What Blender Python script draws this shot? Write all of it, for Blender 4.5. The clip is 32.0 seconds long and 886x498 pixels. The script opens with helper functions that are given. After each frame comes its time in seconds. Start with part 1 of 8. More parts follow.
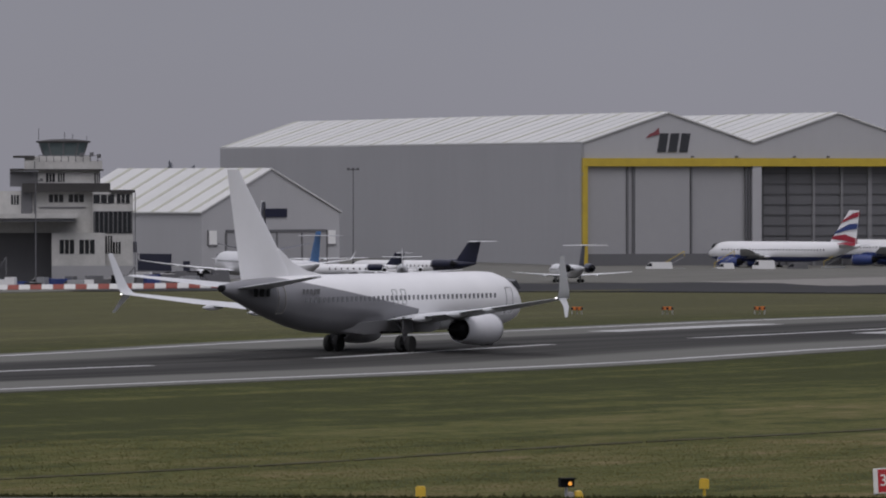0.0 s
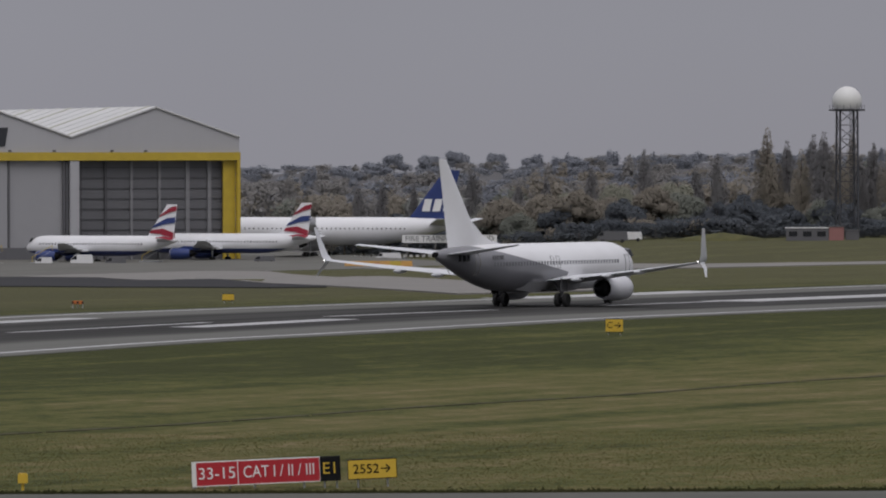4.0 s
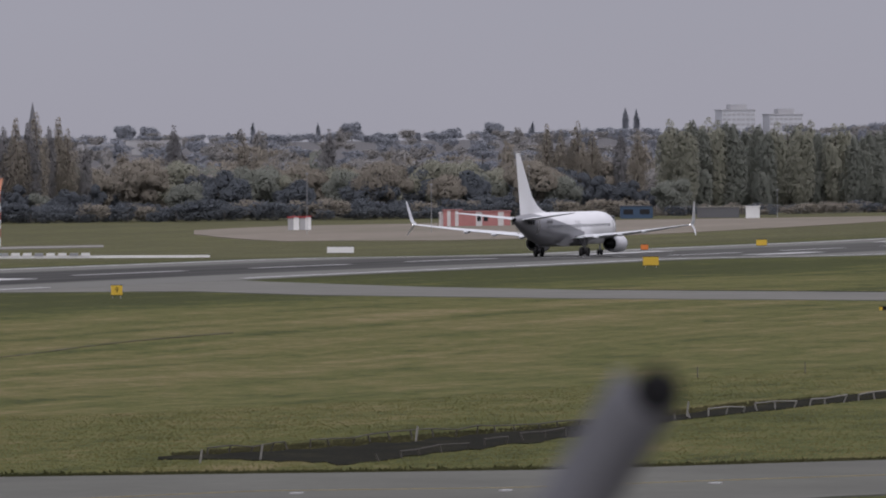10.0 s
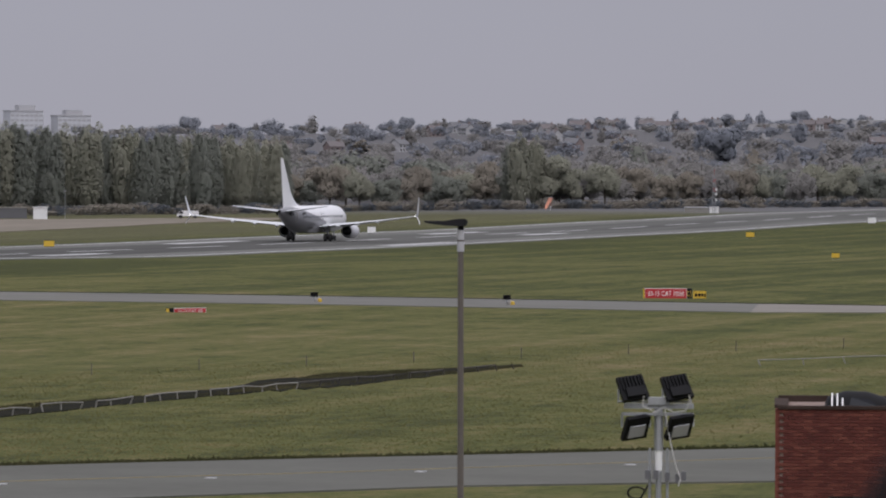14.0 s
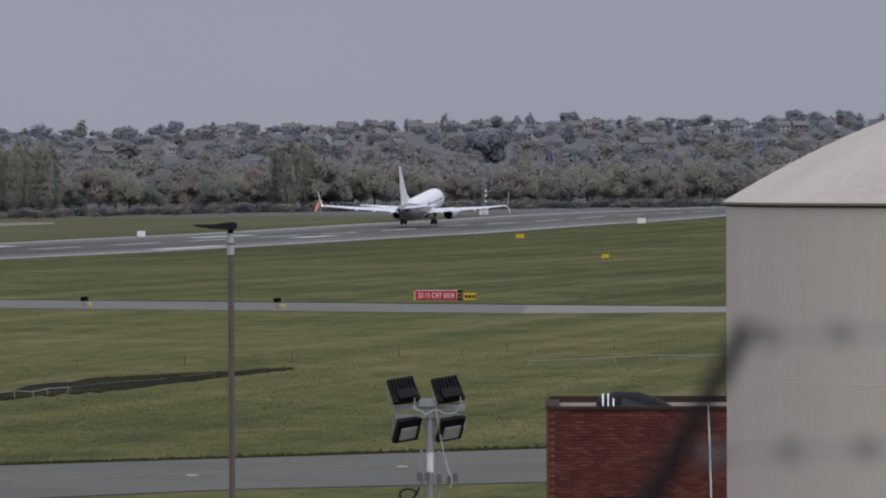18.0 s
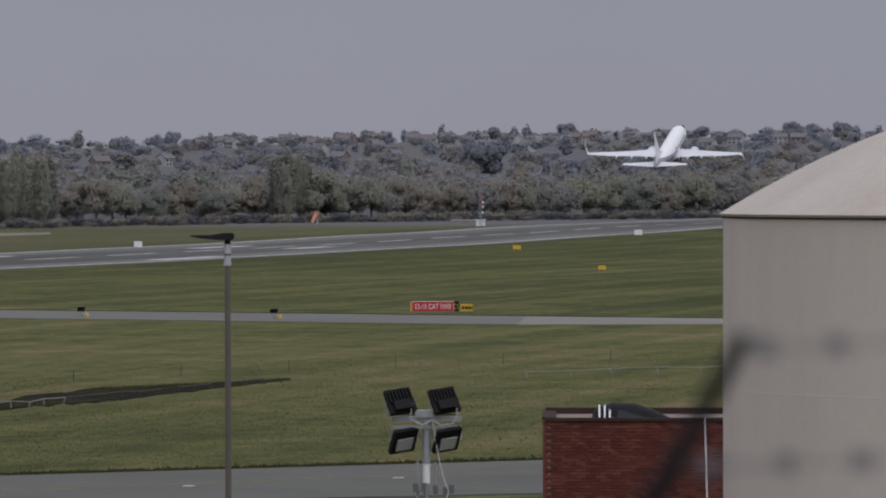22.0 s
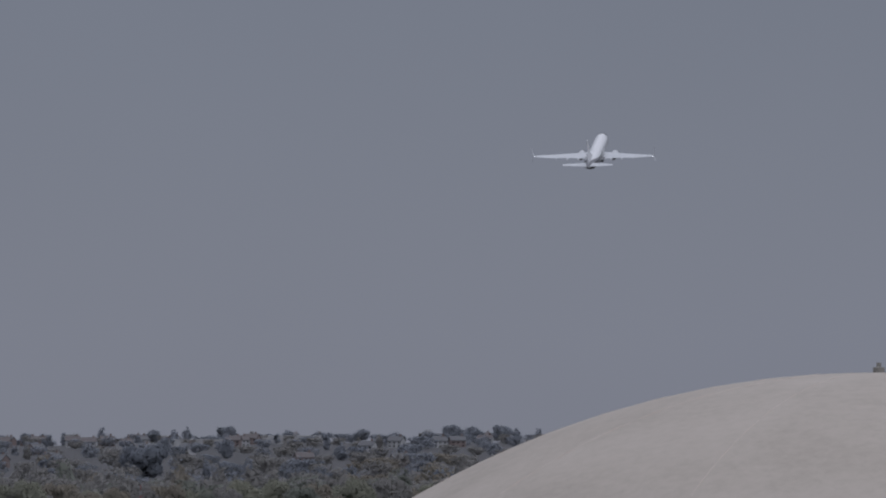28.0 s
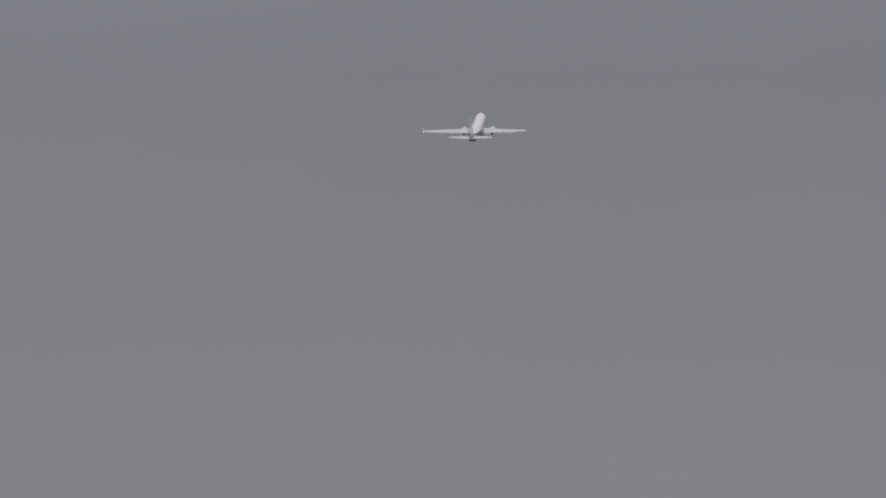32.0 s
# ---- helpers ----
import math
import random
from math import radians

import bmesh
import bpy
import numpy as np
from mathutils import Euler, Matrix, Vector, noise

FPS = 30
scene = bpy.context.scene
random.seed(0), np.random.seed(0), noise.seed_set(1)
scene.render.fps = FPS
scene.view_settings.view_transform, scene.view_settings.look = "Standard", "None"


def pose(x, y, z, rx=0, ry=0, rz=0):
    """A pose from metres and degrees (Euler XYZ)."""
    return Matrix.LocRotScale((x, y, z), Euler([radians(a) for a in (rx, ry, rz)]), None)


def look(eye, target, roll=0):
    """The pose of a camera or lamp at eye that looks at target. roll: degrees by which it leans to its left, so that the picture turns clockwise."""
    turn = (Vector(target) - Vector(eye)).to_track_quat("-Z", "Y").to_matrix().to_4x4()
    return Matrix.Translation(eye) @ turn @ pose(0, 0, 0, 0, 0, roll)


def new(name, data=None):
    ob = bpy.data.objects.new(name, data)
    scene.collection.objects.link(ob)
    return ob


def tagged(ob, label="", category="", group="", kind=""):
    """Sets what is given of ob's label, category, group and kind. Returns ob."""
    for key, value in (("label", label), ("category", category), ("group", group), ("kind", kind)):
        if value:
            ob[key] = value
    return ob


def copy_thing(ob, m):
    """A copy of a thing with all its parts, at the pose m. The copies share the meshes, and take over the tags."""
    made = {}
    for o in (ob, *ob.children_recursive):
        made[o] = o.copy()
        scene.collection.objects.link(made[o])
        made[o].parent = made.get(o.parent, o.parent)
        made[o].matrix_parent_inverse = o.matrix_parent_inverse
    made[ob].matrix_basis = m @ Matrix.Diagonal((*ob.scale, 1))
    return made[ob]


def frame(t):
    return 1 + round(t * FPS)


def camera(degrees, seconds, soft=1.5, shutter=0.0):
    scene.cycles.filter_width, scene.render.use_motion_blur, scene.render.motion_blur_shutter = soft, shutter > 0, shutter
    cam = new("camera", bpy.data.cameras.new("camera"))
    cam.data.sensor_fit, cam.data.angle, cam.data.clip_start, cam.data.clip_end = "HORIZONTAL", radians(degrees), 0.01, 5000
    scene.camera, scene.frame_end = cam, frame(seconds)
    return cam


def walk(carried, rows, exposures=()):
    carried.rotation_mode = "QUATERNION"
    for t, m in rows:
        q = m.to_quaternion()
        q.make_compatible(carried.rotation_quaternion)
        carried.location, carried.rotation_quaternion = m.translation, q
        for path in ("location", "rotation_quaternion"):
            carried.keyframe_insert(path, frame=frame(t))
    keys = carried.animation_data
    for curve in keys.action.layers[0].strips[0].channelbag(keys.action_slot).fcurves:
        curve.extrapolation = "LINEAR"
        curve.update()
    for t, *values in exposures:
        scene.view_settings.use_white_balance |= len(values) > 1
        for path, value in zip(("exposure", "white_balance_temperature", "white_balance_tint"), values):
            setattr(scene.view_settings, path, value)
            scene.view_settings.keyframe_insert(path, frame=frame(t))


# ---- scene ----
EYE = Vector((0.0, 0.0, 11.15))
UNIT, AHEAD, LEVEL = 13000.0, 7050.0, 118.6


def az(u):
    """Bearing in radians from the runway's heading (+y); u is in survey units, 13000 to the radian."""
    return (u - AHEAD) / UNIT


SWAY = ((0, 0.0), (8.5, -0.02), (9, -0.0095), (10, 0.0), (11, 0.012), (12, 0.01), (13, 0.007), (14, 0.0), (32, 0.0))


def aim(t, u, e, roll):
    """The camera's pose at the bearing u and the elevation e, in survey units; the holder sways by a finger's width."""
    b, s = az(u), (e - LEVEL) / UNIT
    k = float(np.interp(t, [q[0] for q in SWAY], [q[1] for q in SWAY]))
    eye = EYE + k * Vector((math.cos(b), -math.sin(b), 0))
    return look(eye, eye + 100 * Vector((math.sin(b) * math.cos(s), math.cos(b) * math.cos(s), math.sin(s))), roll)


PAN = [
    (0, 0.0, 0.0, -0.04), (0.5, 134.5, -60.9, -0.24), (1, 235.2, -39.8, -0.11), (1.5, 375.8, -50.6, 0.01),
    (2, 534.1, -26.0, 0.10), (2.5, 727.0, -19.0, 0.22), (3, 904.1, -44.8, -0.02), (3.5, 1050.1, -28.6, -0.01),
    (4, 1206.4, -11.9, -0.11), (4.5, 1392.6, 13.7, 0.19), (6.5, 1962.6, -40.0, 0.04), (7, 2059.5, -42.5, 0.03),
    (7.5, 2177.2, 1.3, -0.04), (8, 2221.4, -13.8, 0.07), (8.5, 2436.0, 0.1, -0.01), (9, 2608.4, -107.1, 0.36),
    (9.5, 2740.9, -44.2, -0.28), (10, 2900.4, -40.3, -0.24), (10.5, 3075.9, -7.8, -0.10), (11, 3311.6, 7.3, -0.03),
    (11.5, 3476.7, 6.2, -0.17), (12, 3590.1, -28.9, -0.06), (12.5, 3741.6, -42.8, -0.06), (13, 3923.7, -49.4, 0.12),
    (13.5, 3996.1, -25.9, 0.16), (14, 4160.7, -37.6, 0.26), (14.5, 4262.5, -49.1, 0.16), (15, 4379.9, -78.4, 0.03),
    (15.5, 4420.8, -122.3, 0.00), (17.5, 4523.0, -80.8, -0.18), (18, 4567.6, -32.5, -0.14), (18.5, 4511.2, 6.6, 0.01),
    (19, 4418.9, 45.5, -0.01), (19.5, 4409.0, 43.2, 0.05), (20, 4406.7, 45.1, 0.10), (20.5, 4444.1, 34.6, 0.16),
    (21, 4511.4, 4.9, -0.01), (21.5, 4554.0, 11.2, 0.03), (22, 4573.3, -12.8, -0.01), (22.5, 4619.8, 50.2, -0.15),
    (23, 4676.4, 114.6, -0.05), (23.5, 4662.3, 190.7, 0.03), (24, 4617.2, 149.4, 0.15), (24.5, 4610.5, 120.6, -0.02),
    (26.5, 4716.5, 194.6, -0.04), (27, 4817.9, 294.5, -0.12), (27.5, 4948.9, 358.8, -0.01), (28, 5174.6, 523.7, 0.00),
    (28.5, 5371.2, 655.4, -0.00), (29, 5547.0, 691.7, -0.00), (29.5, 5607.0, 750.1, 0.00), (30, 5605.0, 751.1, 0.00),
    (30.5, 5601.0, 735.1, 0.00), (31, 5564.0, 757.1, -0.00), (31.5, 5592.0, 753.1, 0.00), (32, 5611.0, 775.1, 0.00),
]
cam = camera(2 * math.degrees(math.atan(784 / UNIT)), 32.0, soft=2.0)
cam.data.dof.use_dof = True
cam.data.dof.focus_distance = 700.0
cam.data.dof.aperture_fstop = 15.0
EXPOSURES = [(0, -0.3, 6250, 16), (4, -0.24, 6350, 14), (7, -0.08, 6300, 16), (9, 0.06, 6200, 18), (13, 0.22, 6250, 17), (19, 0.0, 5900, 14), (22, -0.12, 6050, 15), (23, -0.2, 5950, 13), (24, -0.45, 5850, 11), (28, -0.57, 5820, 13), (30, -0.5, 6280, 13), (32, -0.47, 6520, 12)]
walk(cam, [(t, aim(t, u, e, r)) for t, u, e, r in PAN], EXPOSURES)

# ---- light ----
world = bpy.data.worlds.new("overcast")
scene.world = world
world.use_nodes = True
wt = world.node_tree
wt.nodes.clear()
w_out = wt.nodes.new("ShaderNodeOutputWorld")
w_bg = wt.nodes.new("ShaderNodeBackground")
w_sky = wt.nodes.new("ShaderNodeTexSky")
w_sky.sky_type, w_sky.sun_disc = "NISHITA", False
w_sky.sun_elevation, w_sky.sun_rotation = radians(32), radians(150)
w_bg.inputs["Strength"].default_value = 1.0
w_co = wt.nodes.new("ShaderNodeTexCoord")
w_sep = wt.nodes.new("ShaderNodeSeparateXYZ")
w_map = wt.nodes.new("ShaderNodeMapRange")
w_map.inputs["From Min"].default_value, w_map.inputs["From Max"].default_value = 0.0, 1.0
w_ramp = wt.nodes.new("ShaderNodeValToRGB")
# an overcast sky is dimmest near the horizon and some three times brighter overhead
w_ramp.color_ramp.elements[0].color = (0.315, 0.315, 0.345, 1)
w_ramp.color_ramp.elements[1].color = (1.02, 1.02, 1.05, 1)
for w_pos, w_col in ((0.02, (0.312, 0.315, 0.35)), (0.075, (0.27, 0.278, 0.312)), (0.2, (0.42, 0.425, 0.455)), (0.5, (0.8, 0.8, 0.83))):
    w_ramp.color_ramp.elements.new(w_pos).color = (*w_col, 1)
w_noise = wt.nodes.new("ShaderNodeTexNoise")
w_noise.inputs["Scale"].default_value, w_noise.inputs["Detail"].default_value = 9.0, 5.0
w_nmap = wt.nodes.new("ShaderNodeMapRange")
w_nmap.inputs["To Min"].default_value, w_nmap.inputs["To Max"].default_value = 0.93, 1.07
w_mul = wt.nodes.new("ShaderNodeVectorMath")
w_mul.operation = "SCALE"
w_dim = wt.nodes.new("ShaderNodeVectorMath")
w_dim.operation = "SCALE"
w_dim.inputs["Scale"].default_value = 0.05
w_mix = wt.nodes.new("ShaderNodeMix")
w_mix.data_type = "RGBA"
w_mix.inputs["Factor"].default_value = 0.9
wt.links.new(w_co.outputs["Generated"], w_sep.inputs[0])
wt.links.new(w_sep.outputs["Z"], w_map.inputs["Value"])
wt.links.new(w_map.outputs["Result"], w_ramp.inputs["Fac"])
wt.links.new(w_co.outputs["Generated"], w_noise.inputs["Vector"])
wt.links.new(w_noise.outputs["Fac"], w_nmap.inputs["Value"])
wt.links.new(w_ramp.outputs["Color"], w_mul.inputs[0])
wt.links.new(w_nmap.outputs["Result"], w_mul.inputs["Scale"])
wt.links.new(w_sky.outputs["Color"], w_dim.inputs[0])
wt.links.new(w_dim.outputs["Vector"], w_mix.inputs[6])
wt.links.new(w_mul.outputs["Vector"], w_mix.inputs[7])
wt.links.new(w_mix.outputs[2], w_bg.inputs["Color"])
wt.links.new(w_bg.outputs["Background"], w_out.inputs["Surface"])

sun_data = bpy.data.lights.new("sun", "SUN")
sun_data.energy, sun_data.angle, sun_data.color = 1.1, radians(40), (1.0, 0.97, 0.93)
sun = new("sun", sun_data)
sun.matrix_world = look((0, 0, 60), (-25, 38, 0))


# ---- materials ----
def mat(name, color, rough=0.6, metal=0.0, spec=0.5):
    m = bpy.data.materials.new(name)
    m.use_nodes = True
    b = m.node_tree.nodes["Principled BSDF"]
    b.inputs["Base Color"].default_value = (*color, 1)
    b.inputs["Roughness"].default_value, b.inputs["Metallic"].default_value = rough, metal
    b.inputs["Specular IOR Level"].default_value = spec
    return m


def node(m, kind, **values):
    n = m.node_tree.nodes.new(kind)
    for k, v in values.items():
        n.inputs[k.replace("_", " ")].default_value = v
    return n


def vary(m, colors, scale=1.0, fine=0.35, bump=0.0, stretch=(1, 1, 1), world_space=True, island=False, per_object=0.0):
    """Breaks a material's colour up at two scales, between the colours given."""
    t, b = m.node_tree, m.node_tree.nodes["Principled BSDF"]
    co = node(m, "ShaderNodeNewGeometry") if world_space else node(m, "ShaderNodeTexCoord")
    mp = node(m, "ShaderNodeMapping", Scale=stretch)
    t.links.new(co.outputs["Position" if world_space else "Object"], mp.inputs["Vector"])
    n1 = node(m, "ShaderNodeTexNoise", Scale=scale, Detail=6.0, Roughness=0.6)
    n2 = node(m, "ShaderNodeTexNoise", Scale=scale * 11, Detail=4.0, Roughness=0.65)
    for n in (n1, n2):
        t.links.new(mp.outputs["Vector"], n.inputs["Vector"])
    mix = node(m, "ShaderNodeMix", Factor=fine)
    t.links.new(n1.outputs["Fac"], mix.inputs[2])
    t.links.new(n2.outputs["Fac"], mix.inputs[3])
    value = mix.outputs[0]
    if island or per_object:
        src = node(m, "ShaderNodeNewGeometry").outputs["Random Per Island"] if island else node(m, "ShaderNodeObjectInfo").outputs["Random"]
        off = node(m, "ShaderNodeMapRange", To_Min=-(per_object or 0.25), To_Max=(per_object or 0.25))
        t.links.new(src, off.inputs["Value"])
        add = node(m, "ShaderNodeMath")
        t.links.new(value, add.inputs[0])
        t.links.new(off.outputs["Result"], add.inputs[1])
        value = add.outputs[0]
    ramp = node(m, "ShaderNodeValToRGB")
    r = ramp.color_ramp
    r.elements[0].position, r.elements[1].position = 0.3, 0.7
    while len(r.elements) < len(colors):
        r.elements.new(0.5)
    for i, c in enumerate(colors):
        r.elements[i].position = 0.3 + 0.4 * i / (len(colors) - 1)
        r.elements[i].color = (*c, 1)
    t.links.new(value, ramp.inputs["Fac"])
    t.links.new(ramp.outputs["Color"], b.inputs["Base Color"])
    if bump:
        bp = node(m, "ShaderNodeBump", Strength=bump, Distance=0.05)
        t.links.new(n2.outputs["Fac"], bp.inputs["Height"])
        t.links.new(bp.outputs["Normal"], b.inputs["Normal"])
    return m


def shades(c, k=0.15):
    return [tuple(v * (1 - k) for v in c), c, tuple(min(1, v * (1 + k)) for v in c)]


def painted(name, c, k=0.1, rough=0.5, scale=0.5, bump=0.0, metal=0.0, stretch=(1, 1, 1)):
    return vary(mat(name, c, rough, metal), shades(c, k), scale, 0.3, bump, stretch)


M_GRASS = mat("grass", (0.06, 0.07, 0.02), 0.95, 0, 0.1)
M_RUNWAY = mat("runway asphalt", (0.12, 0.12, 0.12), 0.92, 0, 0.08)
M_ASPHALT = vary(mat("asphalt", (0.1, 0.1, 0.1), 0.92, 0, 0.1), shades((0.108, 0.108, 0.094), 0.2), 0.12, 0.35, 0.1)
M_DARKTAR = vary(mat("dark asphalt", (0.05, 0.05, 0.05), 0.92, 0, 0.1), shades((0.04, 0.04, 0.042), 0.2), 0.12, 0.35, 0.1)
M_CONCRETE = vary(mat("pale concrete", (0.3, 0.3, 0.29), 0.85, 0, 0.3), shades((0.2, 0.19, 0.176), 0.16), 0.1, 0.35, 0.1)
M_PAINTLINE = vary(mat("worn white road paint", (0.5, 0.5, 0.5), 0.8, 0, 0.2), [(0.24, 0.24, 0.24), (0.42, 0.42, 0.42), (0.56, 0.56, 0.56)], 0.5, 0.5, stretch=(1, 0.25, 1))
M_YELLOWLINE = painted("worn yellow road paint", (0.23, 0.18, 0.07), 0.3, 0.7)
M_WHITE = painted("white aircraft paint", (0.78, 0.78, 0.79), 0.03, 0.28, 0.3)
M_WINGGREY = painted("pale grey wing paint", (0.6, 0.61, 0.63), 0.06, 0.38, 0.4)
M_BLACK = mat("matt black", (0.006, 0.006, 0.007), 0.7, 0, 0.2)
M_RUBBER = painted("tyre rubber", (0.018, 0.018, 0.018), 0.2, 0.85, 4)
M_GLASS = mat("dark window glass", (0.02, 0.022, 0.026), 0.08)
M_CABIN = mat("greyish cabin window", (0.17, 0.175, 0.19), 0.25)
M_NACELLE = painted("pale grey nacelle paint", (0.58, 0.58, 0.6), 0.06, 0.35)
M_APRON = vary(mat("grey apron concrete", (0.14, 0.14, 0.14), 0.9, 0, 0.1), shades((0.14, 0.138, 0.124), 0.18), 0.1, 0.35, 0.1)
M_STEEL = painted("bare metal", (0.42, 0.42, 0.44), 0.12, 0.32, 3, 0.0, 0.9)
M_GALV = painted("galvanised steel", (0.36, 0.37, 0.38), 0.15, 0.5, 2, 0.05, 0.5)
M_BLUE = painted("deep blue paint", (0.03, 0.05, 0.17), 0.1, 0.3)
M_NAVY = painted("navy paint", (0.012, 0.014, 0.035), 0.1, 0.3)
M_RED = painted("red paint", (0.42, 0.03, 0.035), 0.12, 0.4)
M_YELLOW = painted("yellow paint", (0.46, 0.335, 0.035), 0.12, 0.45)
M_SIGNYEL = painted("yellow sign face", (0.6, 0.4, 0.04), 0.06, 0.4)
M_SIGNRED = painted("red sign face", (0.42, 0.02, 0.03), 0.06, 0.4)
M_SIGNWHITE = painted("white sign face", (0.75, 0.75, 0.74), 0.05, 0.5)
M_ORANGE = painted("orange paint", (0.6, 0.17, 0.03), 0.12, 0.5)
M_SOCK = painted("faded orange windsock cloth", (0.78, 0.36, 0.24), 0.1, 0.8)
M_CLAD = painted("grey profiled cladding", (0.38, 0.38, 0.392), 0.05, 0.55, 0.05, 0.0, 0, (1, 1, 0.2))
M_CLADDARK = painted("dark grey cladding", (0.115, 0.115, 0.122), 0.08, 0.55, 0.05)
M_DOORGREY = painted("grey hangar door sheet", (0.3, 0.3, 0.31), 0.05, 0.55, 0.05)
M_ROOFWHITE = painted("weathered white roof sheet", (0.56, 0.56, 0.55), 0.07, 0.6, 0.08)
M_ROOFMOSS = painted("stained roof sheet", (0.42, 0.42, 0.35), 0.12, 0.7, 0.15)
M_WALLWHITE = painted("grimy white rendered wall", (0.44, 0.435, 0.42), 0.22, 0.8, 0.22)
M_DARKBAND = painted("dark roofing band", (0.038, 0.036, 0.035), 0.2, 0.7)
M_TANK = mat("cream tank paint", (0.5, 0.45, 0.41), 0.6)
# stained dome paint, its colour darkened to offset the bright light from overhead
M_TANKROOF = vary(mat("stained cream dome paint, darkened", (0.46, 0.41, 0.36), 0.8, 0, 0.2), [(0.38, 0.335, 0.29), (0.45, 0.4, 0.35), (0.5, 0.445, 0.395)], 0.4, 0.4, 0.05)
M_BRICK = vary(mat("red brick", (0.24, 0.07, 0.05), 0.85, 0, 0.2), [(0.088, 0.027, 0.022), (0.118, 0.035, 0.027), (0.165, 0.056, 0.04)], 0.6, 0.4, 0.2, per_object=0.2)
M_MORTAR = painted("dirty mortar", (0.19, 0.135, 0.11), 0.2, 0.9, 2)
M_COPING = vary(mat("weathered brown coping", (0.05, 0.036, 0.03), 0.95, 0, 0.05), shades((0.05, 0.036, 0.03), 0.3), 1.5, 0.3, 0.1)
M_EARTH = vary(mat("dark wet earth", (0.016, 0.015, 0.012), 0.95, 0, 0.03), [(0.01, 0.01, 0.008), (0.014, 0.0138, 0.01), (0.034, 0.032, 0.018)], 0.35, 0.45, 0.3)
M_ARM = vary(mat("dull weathered steel tube", (0.11, 0.11, 0.12), 0.55, 0.2, 0.4), shades((0.11, 0.11, 0.12), 0.3), 25.0, 0.3)
M_TIMBER = painted("grey weathered timber", (0.24, 0.23, 0.21), 0.25, 0.85, 3)
M_RAIL = painted("dark weathered timber", (0.07, 0.063, 0.055), 0.35, 0.9, 2)
M_BARK = painted("bark", (0.07, 0.058, 0.045), 0.3, 0.95, 2)
M_TERRACOTTA = painted("dull brown roof tile", (0.135, 0.12, 0.12), 0.2, 0.8, 1)
M_HOUSEWHITE = painted("pale house render", (0.36, 0.36, 0.365), 0.15, 0.8, 0.5)
M_HOUSEBRICK = painted("house brick", (0.2, 0.16, 0.15), 0.2, 0.85, 0.5)
M_LAMPGREY = painted("brown-grey lamp column paint", (0.105, 0.09, 0.078), 0.2, 0.6, 3, 0.05)


def leafmat(name, cols):
    """Foliage: half of the light that meets a leaf goes through it."""
    m = vary(mat(name, cols[0], 0.9, 0, 0.1), cols, 0.05, 0.25, island=True, per_object=0.05)
    t, b = m.node_tree, m.node_tree.nodes["Principled BSDF"]
    tr = node(m, "ShaderNodeBsdfTranslucent")
    mx = node(m, "ShaderNodeMixShader", Fac=0.5)
    t.links.new(b.inputs["Base Color"].links[0].from_socket, tr.inputs["Color"])
    t.links.new(b.outputs[0], mx.inputs[1])
    t.links.new(tr.outputs[0], mx.inputs[2])
    t.links.new(mx.outputs[0], t.nodes["Material Output"].inputs["Surface"])
    return m


# paler and bluer than real leaves: aerial haze is put into the colours
M_LEAF = {
    "poplar": leafmat("poplar foliage", [(0.278, 0.280, 0.226), (0.325, 0.325, 0.262), (0.373, 0.370, 0.295)]),
    "bare": leafmat("thin brown-grey foliage", [(0.216, 0.212, 0.215), (0.251, 0.245, 0.246), (0.287, 0.280, 0.277)]),
    "brown": leafmat("autumn brown foliage", [(0.264, 0.239, 0.202), (0.3, 0.272, 0.228), (0.338, 0.306, 0.252)]),
    "green": leafmat("dull green foliage", [(0.226, 0.238, 0.208), (0.252, 0.264, 0.229), (0.28, 0.291, 0.25)]),
    "dark": leafmat("dark evergreen foliage", [(0.111, 0.123, 0.139), (0.135, 0.149, 0.166), (0.162, 0.176, 0.193)]),
    # the three far foliages carry the most haze in their colour
    "far": leafmat("far hazed foliage", [(0.29, 0.306, 0.342), (0.304, 0.32, 0.355), (0.318, 0.333, 0.367)]),
    "fardark": leafmat("far dark hazed foliage", [(0.24, 0.257, 0.292), (0.256, 0.272, 0.305), (0.272, 0.287, 0.318)]),
    "farwarm": leafmat("far warm hazed foliage", [(0.29, 0.28, 0.27), (0.307, 0.296, 0.283), (0.325, 0.313, 0.296)]),
}


